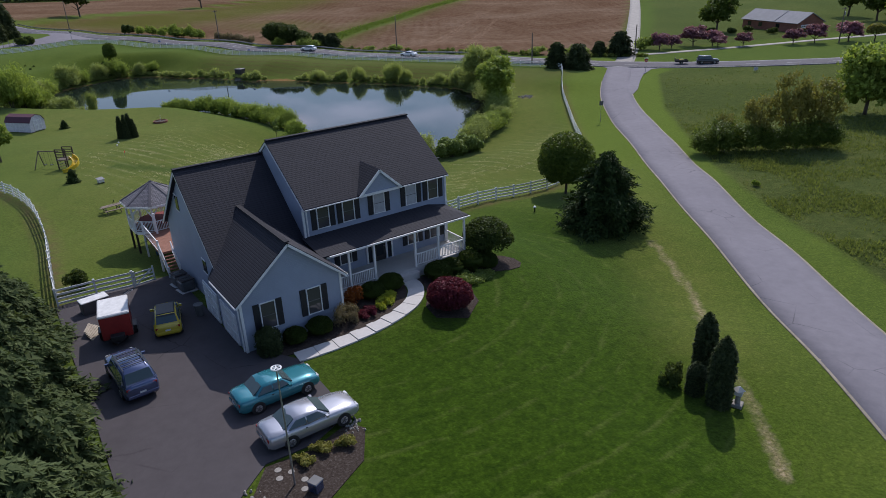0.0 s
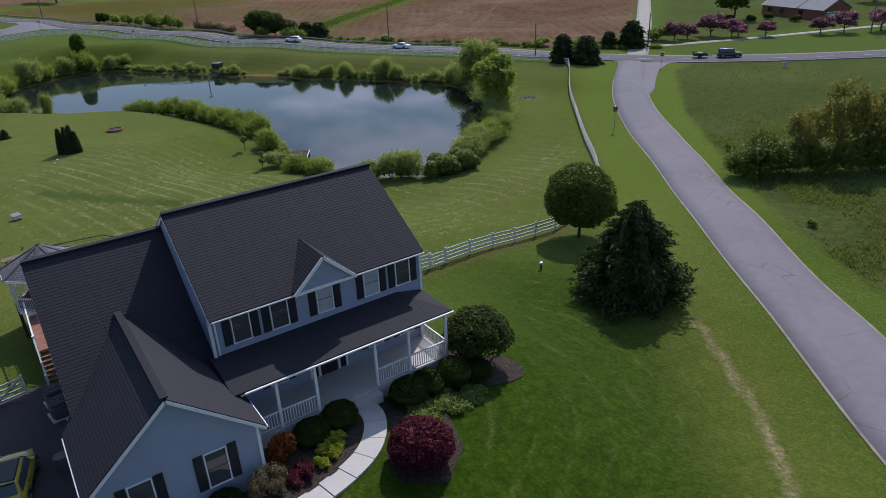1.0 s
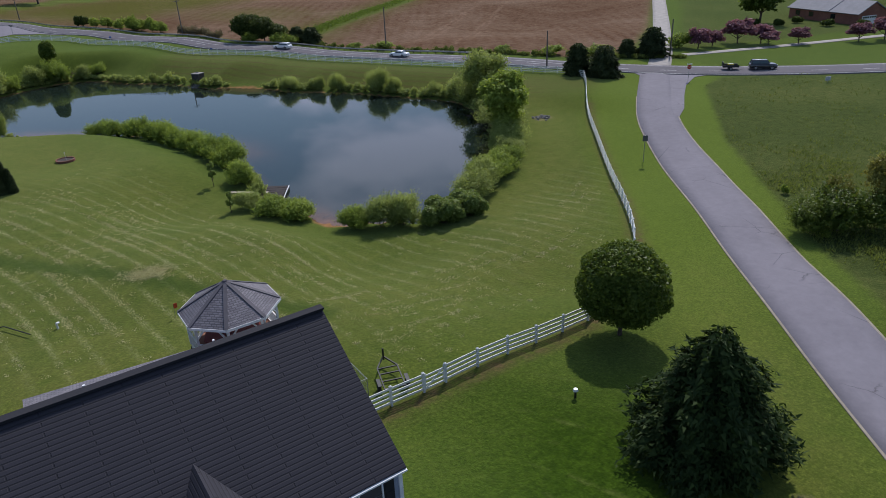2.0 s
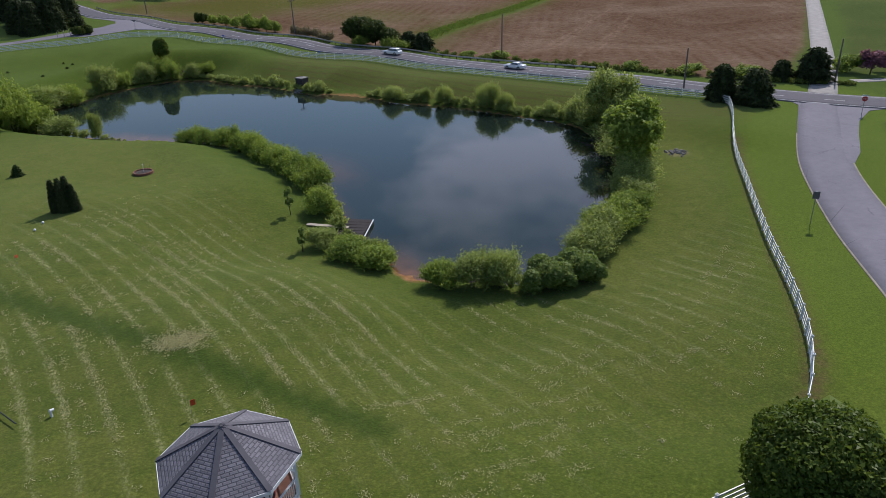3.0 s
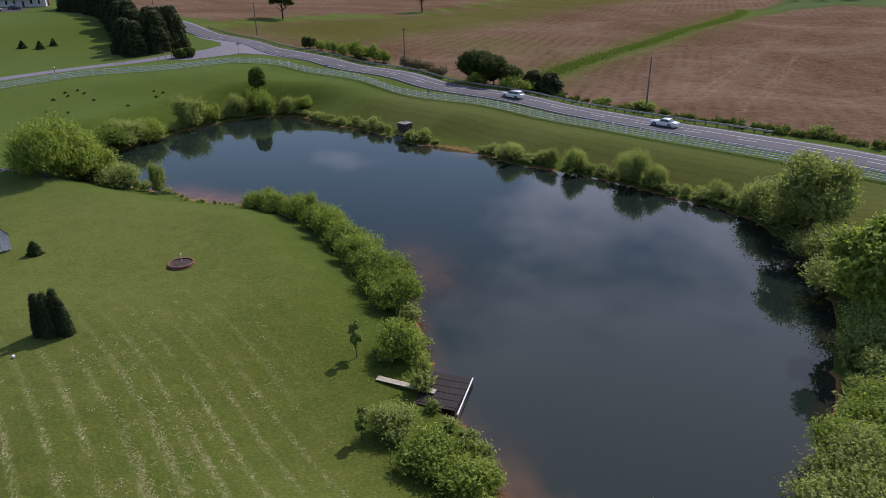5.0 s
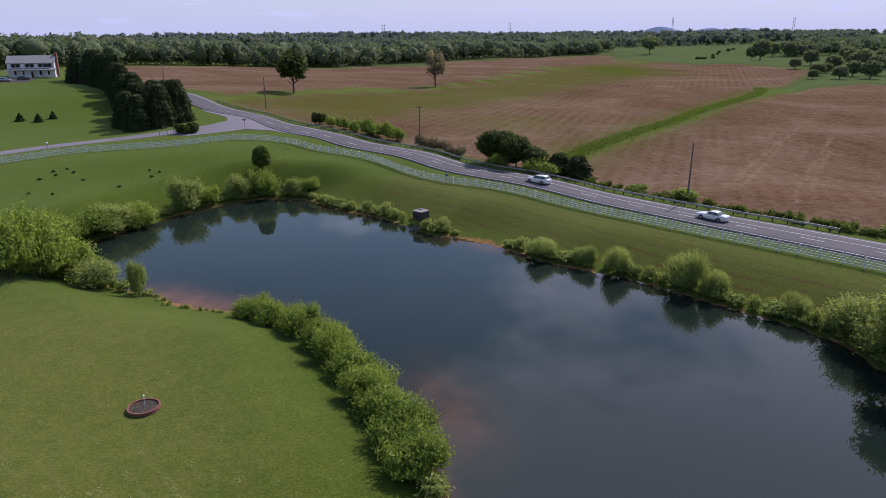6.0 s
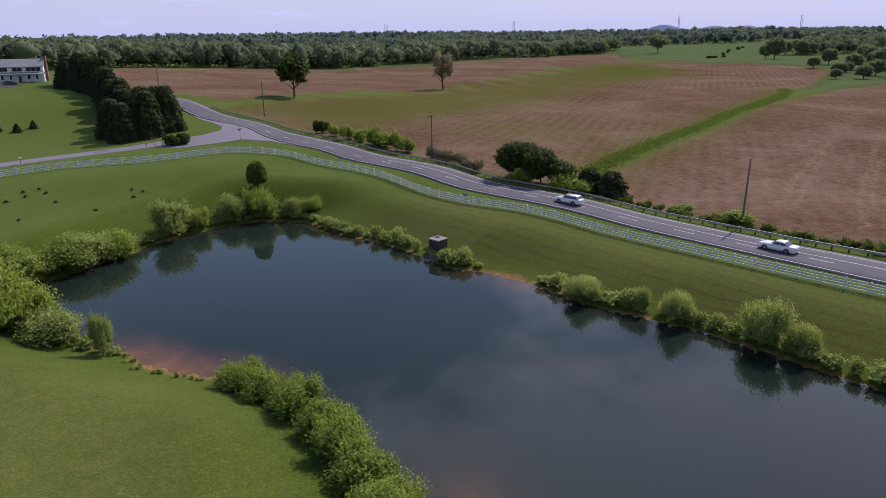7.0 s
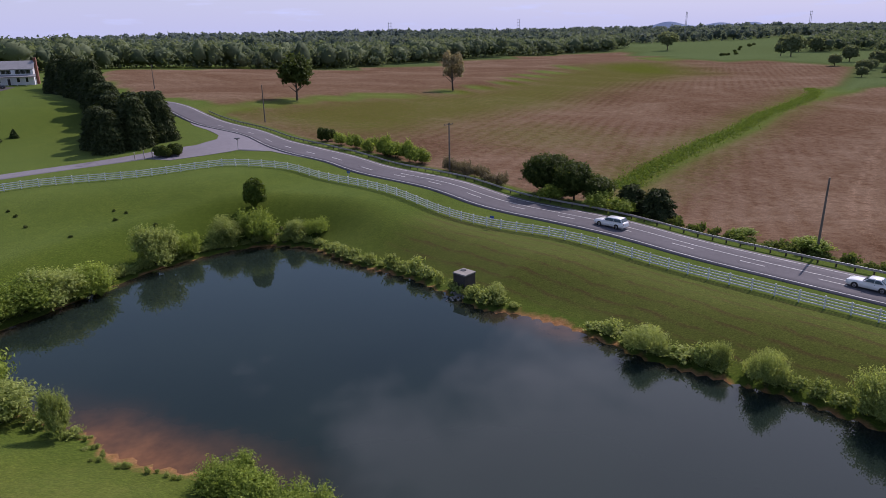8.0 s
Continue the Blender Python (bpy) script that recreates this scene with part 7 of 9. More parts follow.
    part("grille", box(bmesh.new(), L / 2 - 0.06, L / 2 + 0.008, -0.42, 0.42, hood - 0.52 - nose, hood - 0.36 - nose, None, 0.02), M["plastic_black"], c)
    return c


car("car", (11.25, 26.55), 1, "paint_teal", "teal four-door saloon parked on the driveway", 4.5, 1.80, 1.42, 0.93, 0.98, (0.66, 0.54), (0.30, 0.18), 0.95, 0.31, 2.72)
car("car", (11.6, 23.2), 0, "paint_silver", "silver four-door saloon parked on the driveway", 4.85, 1.85, 1.42, 0.92, 1.00, (0.67, 0.54), (0.30, 0.17), 0.96, 0.32, 2.75)
suv = car("car", (5.4, 32.7), 93, "paint_navy", "dark slate estate car with a roof rack", 4.6, 1.86, 1.72, 1.08, 1.12, (0.71, 0.60), (0.10, 0.03), 1.10, 0.36, 2.75, 0.26)
for s in (-1, 1):
    part("roof_rail", slab(bmesh.new(), (-1.7, s * 0.6, 1.79), (0.4, s * 0.6, 1.79), 0.05, 0.06), M["plastic_black"], suv)
for x in (-1.3, -0.95, -0.6, -0.25, 0.1):
    part("rack_bar", slab(bmesh.new(), (x, -0.6, 1.80), (x, 0.6, 1.80), 0.05, 0.03), M["plastic_black"], suv)
yel = car("car", (8.75, 38.1), 77, "paint_yellow", "small yellow hatchback with a dark roof", 3.55, 1.63, 1.49, 0.95, 0.98, (0.74, 0.60), (0.14, 0.03), 0.97, 0.29, 2.3)
part("sunroof", box(bmesh.new(), -1.22, 0.25, -0.54, 0.54, 1.44, 1.53, None, 0.04), M["plastic_black"], yel, "dark folding roof")
part("spoiler", box(bmesh.new(), -1.36, -1.2, -0.54, 0.54, 1.38, 1.47, None, 0.03), M["plastic_black"], yel)
car("car", (86.6, 185.2), 121, "paint_white", "white estate car on the road", 4.8, 1.82, 1.5, 0.95, 1.0, (0.68, 0.56), (0.12, 0.04), 0.97, 0.32, 2.7, 0.2, None, 0.0, "cars on the road")
car("car", (103.2, 157.4), 118, "paint_white", "white four-door saloon on the road", 4.8, 1.82, 1.43, 0.93, 0.98, (0.66, 0.54), (0.30, 0.18), 0.95, 0.32, 2.7, 0.2, None, 0.0, "cars on the road")
car("car", (146.6, 94.6), -46, "paint_grey", "dark sport utility vehicle on the road", 5.0, 1.95, 1.85, 1.12, 1.16, (0.72, 0.61), (0.10, 0.03), 1.14, 0.38, 2.9, 0.3)
util = thing("utility_trailer", (142.6, 98.8, ground_at(142.6, 98.8) + 0.06), -46, "small open trailer with machinery behind the dark car", "trailer")
part("bed", box(bmesh.new(), -1.5, 1.4, -0.8, 0.8, 0.5, 0.62, None, 0.02), M["metal_dark"], util)
for s in (-1, 1):
    part("side_rail", box(bmesh.new(), -1.5, 1.4, s * 0.8 - 0.03, s * 0.8 + 0.03, 0.62, 0.98), M["metal_dark"], util)
    wheel(util, -0.1, s * 0.92, 0.3)
part("tailgate", box(bmesh.new(), -1.56, -1.5, -0.8, 0.8, 0.6, 1.5), M["metal_dark"], util)
part("mower", box(bmesh.new(), -0.6, 0.5, -0.45, 0.45, 0.62, 1.15, None, 0.12), M["paint_yellow"], util, "yellow mower")
part("drawbar", slab(bmesh.new(), (1.4, 0, 0.5), (2.4, 0, 0.45), 0.1, 0.1), M["metal_dark"], util)

# enclosed red trailer with a white top, in front of the fence
trl = thing("cargo_trailer", (5.95, 39.0, ground_at(5.95, 39.0) + 0.06), 80, "red box trailer with a white roof on the driveway", "trailer")
part("box", box(bmesh.new(), -1.25, 1.25, -0.85, 0.85, 0.45, 1.95, None, 0.04), M["paint_red"], trl, "red metal sides")
part("roof", box(bmesh.new(), -1.29, 1.29, -0.89, 0.89, 1.94, 2.12, None, 0.06), M["white_sheet"], trl, "white metal roof")
for s in (-1, 1):
    wheel(trl, 0, s * 0.98, 0.31)
    part("fender", box(bmesh.new(), -0.45, 0.45, s * 0.98 - 0.13, s * 0.98 + 0.13, 0.66, 0.7, None, 0.015), M["metal_dark"], trl)
    part("drawbar", slab(bmesh.new(), (-1.25, s * 0.5, 0.5), (-2.0, 0, 0.45), 0.07, 0.07), M["metal_dark"], trl)
part("nose_box", box(bmesh.new(), -1.75, -1.27, -0.4, 0.4, 0.5, 0.85, None, 0.03), M["plastic_black"], trl)
cart = thing("storage_bin", (5.4, 44.0, ground_at(5.4, 44.0) + 0.06), 8, "grey bin with a pale lid beside the fence", "bin")
part("body", box(bmesh.new(), -0.85, 0.85, -0.42, 0.42, 0, 0.85, None, 0.04), M["plastic_grey"], cart)
part("lid", box(bmesh.new(), -0.9, 0.9, -0.46, 0.46, 0.85, 0.92, None, 0.03), M["white_sheet"], cart)
junk = thing("lumber_pile", (4.6, 40.4, ground_at(4.6, 40.4)), 60, "small pile of pale boards and pipes", "boards")
for k in range(7):
    part("board", slab(bmesh.new(), (-0.9 + 0.1 * k, -0.3 + 0.1 * k, 0.1 + 0.05 * k), (0.7, -0.45 + 0.14 * k, 0.1 + 0.06 * k), 0.14, 0.035), M["wood_pale"], junk)
part("ring", rod(bmesh.new(), (0.9, -0.5, 0.08), (0.9, -0.5, 0.16), 0.22, 0.22, 14), M["trim"], junk)


def bin_can(x, y, r, h, label, mat, n=""):
    b = thing("trash_bin", (x, y, ground_at(x, y) + 0.06), yrng.uniform(0, 40), label, "bin", "bins by the garage")
    part("body", rod(bmesh.new(), (0, 0, 0), (0, 0, h), r * 0.82, r, 14), mat, b)
    part("rim", rod(bmesh.new(), (0, 0, h), (0, 0, h + 0.05), r * 1.08, r * 1.04, 14), mat, b)
    return b


bin_can(10.75, 38.2, 0.3, 0.75, "grey trash can with a pale lid beside the garage", M["plastic_grey"])
for x, y in ((11.3, 43.2), (11.25, 44.7)):
    ac = thing("air_conditioner", (x, y, ground_at(x, y) + 0.06), 8, "grey outdoor air conditioning unit beside the wing", "air conditioner", "air conditioners")
    part("base", box(bmesh.new(), -0.6, 0.6, -0.6, 0.6, -0.05, 0.06, None, 0.02), M["concrete"], ac, "pale concrete base")
    part("body", box(bmesh.new(), -0.5, 0.5, -0.5, 0.5, 0.06, 0.85, None, 0.12), M["plastic_grey"], ac)
    part("top", box(bmesh.new(), -0.5, 0.5, -0.5, 0.5, 0.86, 0.94, None, 0.035), M["old_concrete"], ac)
    part("fan", rod(bmesh.new(), (0, 0, 0.9), (0, 0, 0.955), 0.38, 0.38, 20), M["plastic_black"], ac, "dark round fan grille")
    for k in range(8):
        a0 = k * 0.785
        part("grille_bar", slab(bmesh.new(), (0.05 * math.cos(a0), 0.05 * math.sin(a0), 0.962), (0.37 * math.cos(a0), 0.37 * math.sin(a0), 0.962), 0.012, 0.012), M["metal_dark"], ac)
bike = thing("hand_truck", (7.2, 43.6, ground_at(7.2, 43.6) + 0.06), 20, "thin dark metal cart beside the fence", "cart")
for a, b in (((-0.7, 0, 0.3), (0.8, 0.1, 0.75)), ((-0.7, 0.4, 0.3), (0.8, 0.3, 0.75)), ((-0.7, 0, 0.3), (-0.7, 0.4, 0.3)), ((0.8, 0.1, 0.75), (0.8, 0.3, 0.75))):
    part("bar", rod(bmesh.new(), a, b, 0.02, 0.02, 6), M["steel"], bike)
for s in (-0.05, 0.45):
    part("wheel", rod(bmesh.new(), (-0.6, s, 0.22), (-0.6, s + 0.05, 0.22), 0.22, 0.22, 14), M["rubber"], bike)

# ---- things on the lawns ----
def at_ground(name, x, y, turn, label, category, group="", lift=0.0):
    return thing(name, (x, y, ground_at(x, y) + lift), turn, label, category, group)


# gambrel shed
shed = at_ground("garden_shed", 9.0, 131.6, -51.5, "pale lilac garden shed with a maroon gambrel roof", "shed")
SW, SL = 1.55, 2.6
prof = [(-SW, 0.15), (SW, 0.15), (SW, 1.75), (SW * 0.62, 2.55), (0, 2.85), (-SW * 0.62, 2.55), (-SW, 1.75)]
sb = bmesh.new()
ends = [[sb.verts.new((x, y, z)) for y, z in prof] for x in (-SL, SL)]
sb.faces.new(ends[0][::-1])
sb.faces.new(ends[1])
for i in range(7):
    sb.faces.new((ends[0][i], ends[0][(i + 1) % 7], ends[1][(i + 1) % 7], ends[1][i]))
bmesh.ops.recalc_face_normals(sb, faces=sb.faces)
part("wall", sb, M["shed_wall"], shed)
for (y0, z0), (y1, z1) in (((SW + 0.1, 1.72), (SW * 0.62, 2.6)), ((SW * 0.62, 2.6), (0, 2.92)), ((0, 2.92), (-SW * 0.62, 2.6)), ((-SW * 0.62, 2.6), (-SW - 0.1, 1.72))):
    part("roof", sheet(bmesh.new(), [(-SL - 0.12, y0, z0), (SL + 0.12, y0, z0), (SL + 0.12, y1, z1), (-SL - 0.12, y1, z1)], 0.05), M["roof_maroon"], shed, "maroon sheet roof")
for s in (-1, 1):
    dr = part("door", box(bmesh.new(), SL - 0.02, SL + 0.05, min(0.02 * s, 0.85 * s), max(0.02 * s, 0.85 * s), 0.3, 2.0), M["shed_wall"], shed)
    for z in (0.32, 1.12, 1.92):
        part("door_trim", box(bmesh.new(), SL + 0.05, SL + 0.08, min(0.02 * s, 0.85 * s), max(0.02 * s, 0.85 * s), z, z + 0.1), M["trim"], dr)
    for y in (0.06, 0.78):
        part("door_trim", box(bmesh.new(), SL + 0.05, SL + 0.08, s * y - 0.05, s * y + 0.05, 0.32, 2.0), M["trim"], dr)
part("skid", box(bmesh.new(), -SL, SL, -1.2, -1.0, -0.25, 0.15), M["wood"], shed)
part("skid", box(bmesh.new(), -SL, SL, 1.0, 1.2, -0.25, 0.15), M["wood"], shed)

# swing set with tower and slide
sw = at_ground("swing_set", 9.55, 95.1, -44, "brown wooden swing set with a yellow slide", "swing set")
for a, b, r in (((-3.0, -0.9, 0), (-2.6, 0, 2.25), 0.06), ((-3.0, 0.9, 0), (-2.6, 0, 2.25), 0.06), ((-2.6, 0, 2.25), (0.4, 0, 2.25), 0.07)):
    part("beam", rod(bmesh.new(), a, b, r, r, 8), M["wood"], sw)
for x in (-2.0, -1.1):
    for y in (-0.2, 0.2):
        part("rope", rod(bmesh.new(), (x, y, 0.5), (x, y * 0.8, 2.2), 0.012, 0.012, 5), M["metal_dark"], sw)
    part("swing_seat", box(bmesh.new(), x - 0.1, x + 0.1, -0.24, 0.24, 0.45, 0.5), M["plastic_black"], sw)
for x in (0.4, 1.8):
    for y in (-0.7, 0.7):
        part("post", box(bmesh.new(), x - 0.06, x + 0.06, y - 0.06, y + 0.06, -0.1, 2.7), M["wood_dark"], sw)
part("platform", box(bmesh.new(), 0.3, 1.9, -0.8, 0.8, 1.25, 1.35), M["wood"], sw)
for z in (1.65, 1.95, 2.3, 2.6):
    for y in (-0.74, 0.74):
        part("slat", box(bmesh.new(), 0.4, 1.8, y - 0.02, y + 0.02, z, z + 0.12), M["wood_dark"], sw)
for z in (0.3, 0.6, 0.95):
    part("rung", box(bmesh.new(), 0.36, 0.44, -0.7, 0.7, z, z + 0.07), M["wood"], sw)
slide = bmesh.new()


def slide_at(t, r, lift):
    """A point of the scoop, which winds down from the platform in a tight bend."""
    w = radians(90 - 165 * t)
    return (1.9 + (r + 0.25 * t) * math.cos(w), -0.95 + (r + 0.25 * t) * math.sin(w), 1.32 * max(0.0, 1 - t) ** 1.2 + 0.14 + lift)


for i in range(12):
    t0, t1 = i / 12, (i + 1) / 12 + 0.012
    slab(slide, slide_at(t0, 0.95, 0), slide_at(t1, 0.95, 0), 0.72, 0.06)
    slab(slide, slide_at(t0, 1.3, 0.2), slide_at(t1, 1.3, 0.2), 0.08, 0.44)
    slab(slide, slide_at(t0, 0.6, 0.14), slide_at(t1, 0.6, 0.14), 0.08, 0.3)
part("slide", slide, M["plastic_yellow"], sw, "yellow plastic slide")

# small white hutch and a low net
hutch = at_ground("rabbit_hutch", 12.3, 82.6, 20, "small pale pet hutch on the lawn", "hutch")
part("body", box(bmesh.new(), -0.32, 0.32, -0.24, 0.24, 0.12, 0.5, None, 0.02), M["white_sheet"], hutch)
part("roof", sheet(bmesh.new(), [(-0.4, -0.32, 0.48), (0.4, -0.32, 0.48), (0.4, 0.32, 0.66), (-0.4, 0.32, 0.66)], 0.04), M["roof_grey"], hutch)
for x in (-0.28, 0.28):
    part("leg", box(bmesh.new(), x - 0.04, x + 0.04, -0.22, 0.22, -0.05, 0.12), M["wood"], hutch)
goal = at_ground("low_net", 15.2, 72.8, -15, "low grey pole frame lying on the lawn", "net")
for a, b in (((-3.5, 0, 0.1), (3.0, 0.8, 0.1)), ((3.0, 0.8, 0.1), (5.0, -1.2, 0.1)), ((-3.5, 0, 0.1), (-3.3, 0, 0.5))):
    part("bar", rod(bmesh.new(), a, b, 0.04, 0.04, 6), M["metal_dark"], goal)


def picnic_table(x, y, turn):
    t = at_ground("picnic_table", x, y, turn, "grey wooden picnic table with benches", "table")
    for k in range(5):
        part("top_board", box(bmesh.new(), -0.95, 0.95, -0.38 + k * 0.155, -0.245 + k * 0.155, 0.72, 0.76), M["wood"], t)
    for s in (-1, 1):
        part("bench_board", box(bmesh.new(), -0.95, 0.95, s * 0.72 - 0.13, s * 0.72 + 0.13, 0.42, 0.46), M["wood"], t)
        part("cross_bar", slab(bmesh.new(), (s * 0.65, -0.75, 0.4), (s * 0.65, 0.75, 0.4), 0.05, 0.1), M["wood"], t)
        for q in (-1, 1):
            part("leg", slab(bmesh.new(), (s * 0.65, q * 0.65, 0), (s * 0.65, q * 0.25, 0.72), 0.05, 0.09), M["wood"], t)


picnic_table(11.2, 70.3, 10)

# brick planter with bare stems and a small wind toy
pl = at_ground("brick_planter", 28.65, 121.9, 0, "round red brick planter on the back lawn", "planter")
bm_b = bmesh.new()
box(bm_b, -0.115, 0.115, -0.07, 0.07, 0, 0.14, None, 0.012)
brick = bpy.data.meshes.new("brick")
bm_b.to_mesh(brick)
bm_b.free()
brick.materials.append(M["brick"])
for row in range(2):
    for k in range(28):
        a = (k + 0.5 * row) * 6.2832 / 28
        b = new("brick", brick)
        b.parent = pl
        b.matrix_basis = Matrix.Translation((math.cos(a) * 1.12, math.sin(a) * 1.12, 0.02 + row * 0.15)) @ Matrix.Rotation(a + math.pi / 2, 4, "Z")
part("soil", rod(bmesh.new(), (0, 0, -0.1), (0, 0, 0.2), 1.04, 1.04, 20), M["wood_dark"], pl)
for k in range(9):
    a, q = k * 2.4, 0.2 + 0.08 * k
    part("stem", rod(bmesh.new(), (math.cos(a) * q, math.sin(a) * q, 0.2), (math.cos(a) * q * 1.2, math.sin(a) * q * 1.2, 0.75 + 0.05 * k), 0.012, 0.005, 5), M["bark"], pl)
part("stake", rod(bmesh.new(), (0.1, 0, 0.2), (0.1, 0, 1.15), 0.02, 0.02, 6), M["trim"], pl)
part("finial", rod(bmesh.new(), (0.1, 0, 1.12), (0.1, 0, 1.24), 0.09, 0.02, 6), M["trim"], pl)

# small survey flags and a pipe
for x, y, s in ((17.5, 95.3, 1.0), (28.6, 67.2, 1.5)):
    fl_ = at_ground("marker_flag", x, y, yrng.uniform(0, 90), "small orange-red marker flag in the grass", "flag", "marker flags")
    part("wire", rod(bmesh.new(), (0, 0, -0.05), (0.06, 0, 0.75 * s), 0.012, 0.012, 5), M["steel"], fl_)
    part("flag", box(bmesh.new(), 0.05, 0.32, -0.008, 0.008, 0.5 * s, 0.75 * s), M["flag_red"], fl_)
pp = at_ground("vent_pipe", 21.4, 70.6, 30, "short bent white pipe in the lawn", "pipe")
part("pipe", rod(bmesh.new(), (0, 0, -0.1), (0, 0, 0.42), 0.075, 0.075, 10), M["trim"], pp)
part("elbow", rod(bmesh.new(), (-0.03, 0, 0.42), (0.2, 0, 0.38), 0.08, 0.08, 10), M["trim"], pp)
for x, y in ((18.75, 106.0), (18.2, 104.0)):
    c_ = at_ground("ball", x, y, 0, "small white ball in the grass", "ball", "balls on the lawn")
    bl_ = bmesh.new()
    bmesh.ops.create_uvsphere(bl_, u_segments=10, v_segments=7, radius=0.13, matrix=Matrix.Translation((0, 0, 0.12)))
    part("ball", bl_, M["trim"], c_)

# black boat trailer and a wire run behind the house
bt_ = at_ground("boat_trailer", 36.9, 50.6, 72, "black open boat trailer on the lawn behind the fence", "trailer")
for s in (-1, 1):
    part("chassis_rail", slab(bmesh.new(), (-1.3, s * 0.62, 0.5), (0.9, s * 0.62, 0.5), 0.07, 0.09), M["metal_dark"], bt_)
    part("drawbar", slab(bmesh.new(), (0.9, s * 0.62, 0.5), (2.1, 0, 0.5), 0.07, 0.09), M["metal_dark"], bt_)
    wheel(bt_, -0.7, s * 0.85, 0.28, 0.18, "metal_dark")
    part("fender", box(bmesh.new(), -1.1, -0.3, s * 0.85 - 0.12, s * 0.85 + 0.12, 0.6, 0.64, None, 0.015), M["metal_dark"], bt_)
for x in (-1.25, -0.5, 0.25, 0.85):
    part("cross_member", slab(bmesh.new(), (x, -0.62, 0.5), (x, 0.62, 0.5), 0.07, 0.07), M["metal_dark"], bt_)
part("winch_post", box(bmesh.new(), 1.95, 2.05, -0.05, 0.05, 0.3, 1.15), M["metal_dark"], bt_)
cage = at_ground("dog_run", 33.4, 51.6, 0, "light wire dog run beside the house", "enclosure")
cn = [(-1.6, -1.9), (1.5, -1.9), (1.5, 1.9), (-1.6, 1.9)]
for i in range(4):
    a, b = cn[i], cn[(i + 1) % 4]
    part("post", rod(bmesh.new(), (*a, -0.1), (*a, 1.5), 0.025, 0.025, 6), M["steel"], cage)
    for z in (0.1, 1.5):
        part("rail", rod(bmesh.new(), (*a, z), (*b, z), 0.02, 0.02, 6), M["steel"], cage)
    wm = bmesh.new()
    for t in np.linspace(0, 1, 14):
        x, y = a[0] + (b[0] - a[0]) * t, a[1] + (b[1] - a[1]) * t
        rod(wm, (x, y, 0.1), (x, y, 1.5), 0.006, 0.006, 4)
    for z in np.linspace(0.25, 1.4, 6):
        rod(wm, (*a, z), (*b, z), 0.006, 0.006, 4)
    part("wire_mesh", wm, M["steel"], cage)

# ---- along the roads ----
def utility_pole(x, y, h, turn, label, lamp=False, arms=1, lean=0.0):
    p = at_ground("utility_pole", x, y, turn, label, "pole", "utility poles")
    part("pole", rod(bmesh.new(), (0, 0, -0.4), (lean * h, 0, h), 0.17, 0.11, 10), M["pole_wood"], p)
    for k in range(arms):
        ca = part("crossarm", slab(bmesh.new(), (-1.2, 0.12, h - 0.35 - 0.9 * k), (1.2, 0.12, h - 0.35 - 0.9 * k), 0.1, 0.12), M["pole_wood"], p)
        for q in (-1.1, -0.4, 0.4, 1.1):
            part("insulator", rod(bmesh.new(), (q, 0.12, h - 0.3 - 0.9 * k), (q, 0.12, h - 0.12 - 0.9 * k), 0.05, 0.04, 8), M["old_concrete"], ca)
    return p


utility_pole(106.6, 169.0, 9.9, -62, "tall brown utility pole beside the road", arms=0, lean=0.01)
utility_pole(72.8, 222.0, 9.2, 35, "tall brown utility pole with a crossarm", arms=1)
utility_pole(39.9, 292.0, 9.8, 28, "tall brown utility pole beside the field", arms=0)
utility_pole(-0.5, 385.0, 9.0, 25, "tall brown utility pole beside the field", arms=0)
utility_pole(118.6, 124.8, 7.2, 50, "dark utility pole behind the cedars", arms=0)
ue = utility_pole(195.0, 88.5, 9.0, 0, "utility pole with a transformer beside the road", arms=1)
part("transformer", rod(bmesh.new(), (0.3, 0, 7.0), (0.3, 0, 7.9), 0.25, 0.25, 12), M["steel"], ue)
utility_pole(147.0, 116.5, 7.6, 0, "dark utility pole beside the farm track", arms=0)


def guardrail(line, label):
    c = smooth_line(line, 1.9)
    z = land(c[:, 0], c[:, 1])
    g = thing("guardrail", (c[0][0], c[0][1], z[0]), 0, label, "guardrail")
    o = Vector((c[0][0], c[0][1], z[0]))
    pm = bpy.data.meshes.new("post")
    b = bmesh.new()
    box(b, -0.06, 0.06, -0.08, 0.08, -0.3, 0.72)
    b.to_mesh(pm)
    b.free()
    pm.materials.append(M["wood_dark"])
    rm = bpy.data.meshes.new("beam")
    b = bmesh.new()
    for k, (y, zz) in enumerate(((0, 0.42), (0.05, 0.5), (0, 0.57), (0.05, 0.64))):
        box(b, -0.5, 0.5, 0.08 + y - 0.03, 0.08 + y + 0.03, zz, zz + 0.085)
    b.to_mesh(rm)
    b.free()
    rm.materials.append(M["steel"])
    for i in range(len(c)):
        p = new("post", pm)
        p.parent = g
        p.location = Vector((c[i][0], c[i][1], z[i])) - o
        if i + 1 < len(c):
            a, e = Vector((c[i][0], c[i][1], z[i])) - o, Vector((c[i + 1][0], c[i + 1][1], z[i + 1])) - o
            r = new("beam", rm)
            r.parent = g
            r.matrix_basis = Matrix.Translation((a + e) / 2) @ (e - a).to_track_quat("X", "Z").to_matrix().to_4x4() @ Matrix.Diagonal(((e - a).length * 1.02, 1, 1, 1))


rail_line = smooth_line(MAIN_ROAD[6:15], 2.0)
rail_way = np.gradient(rail_line, axis=0)
rail_way /= np.linalg.norm(rail_way, axis=1)[:, None]
guardrail((rail_line + np.stack([rail_way[:, 1], -rail_way[:, 0]], 1) * 5.6)[::6], "long steel guardrail on wooden posts beside the road")


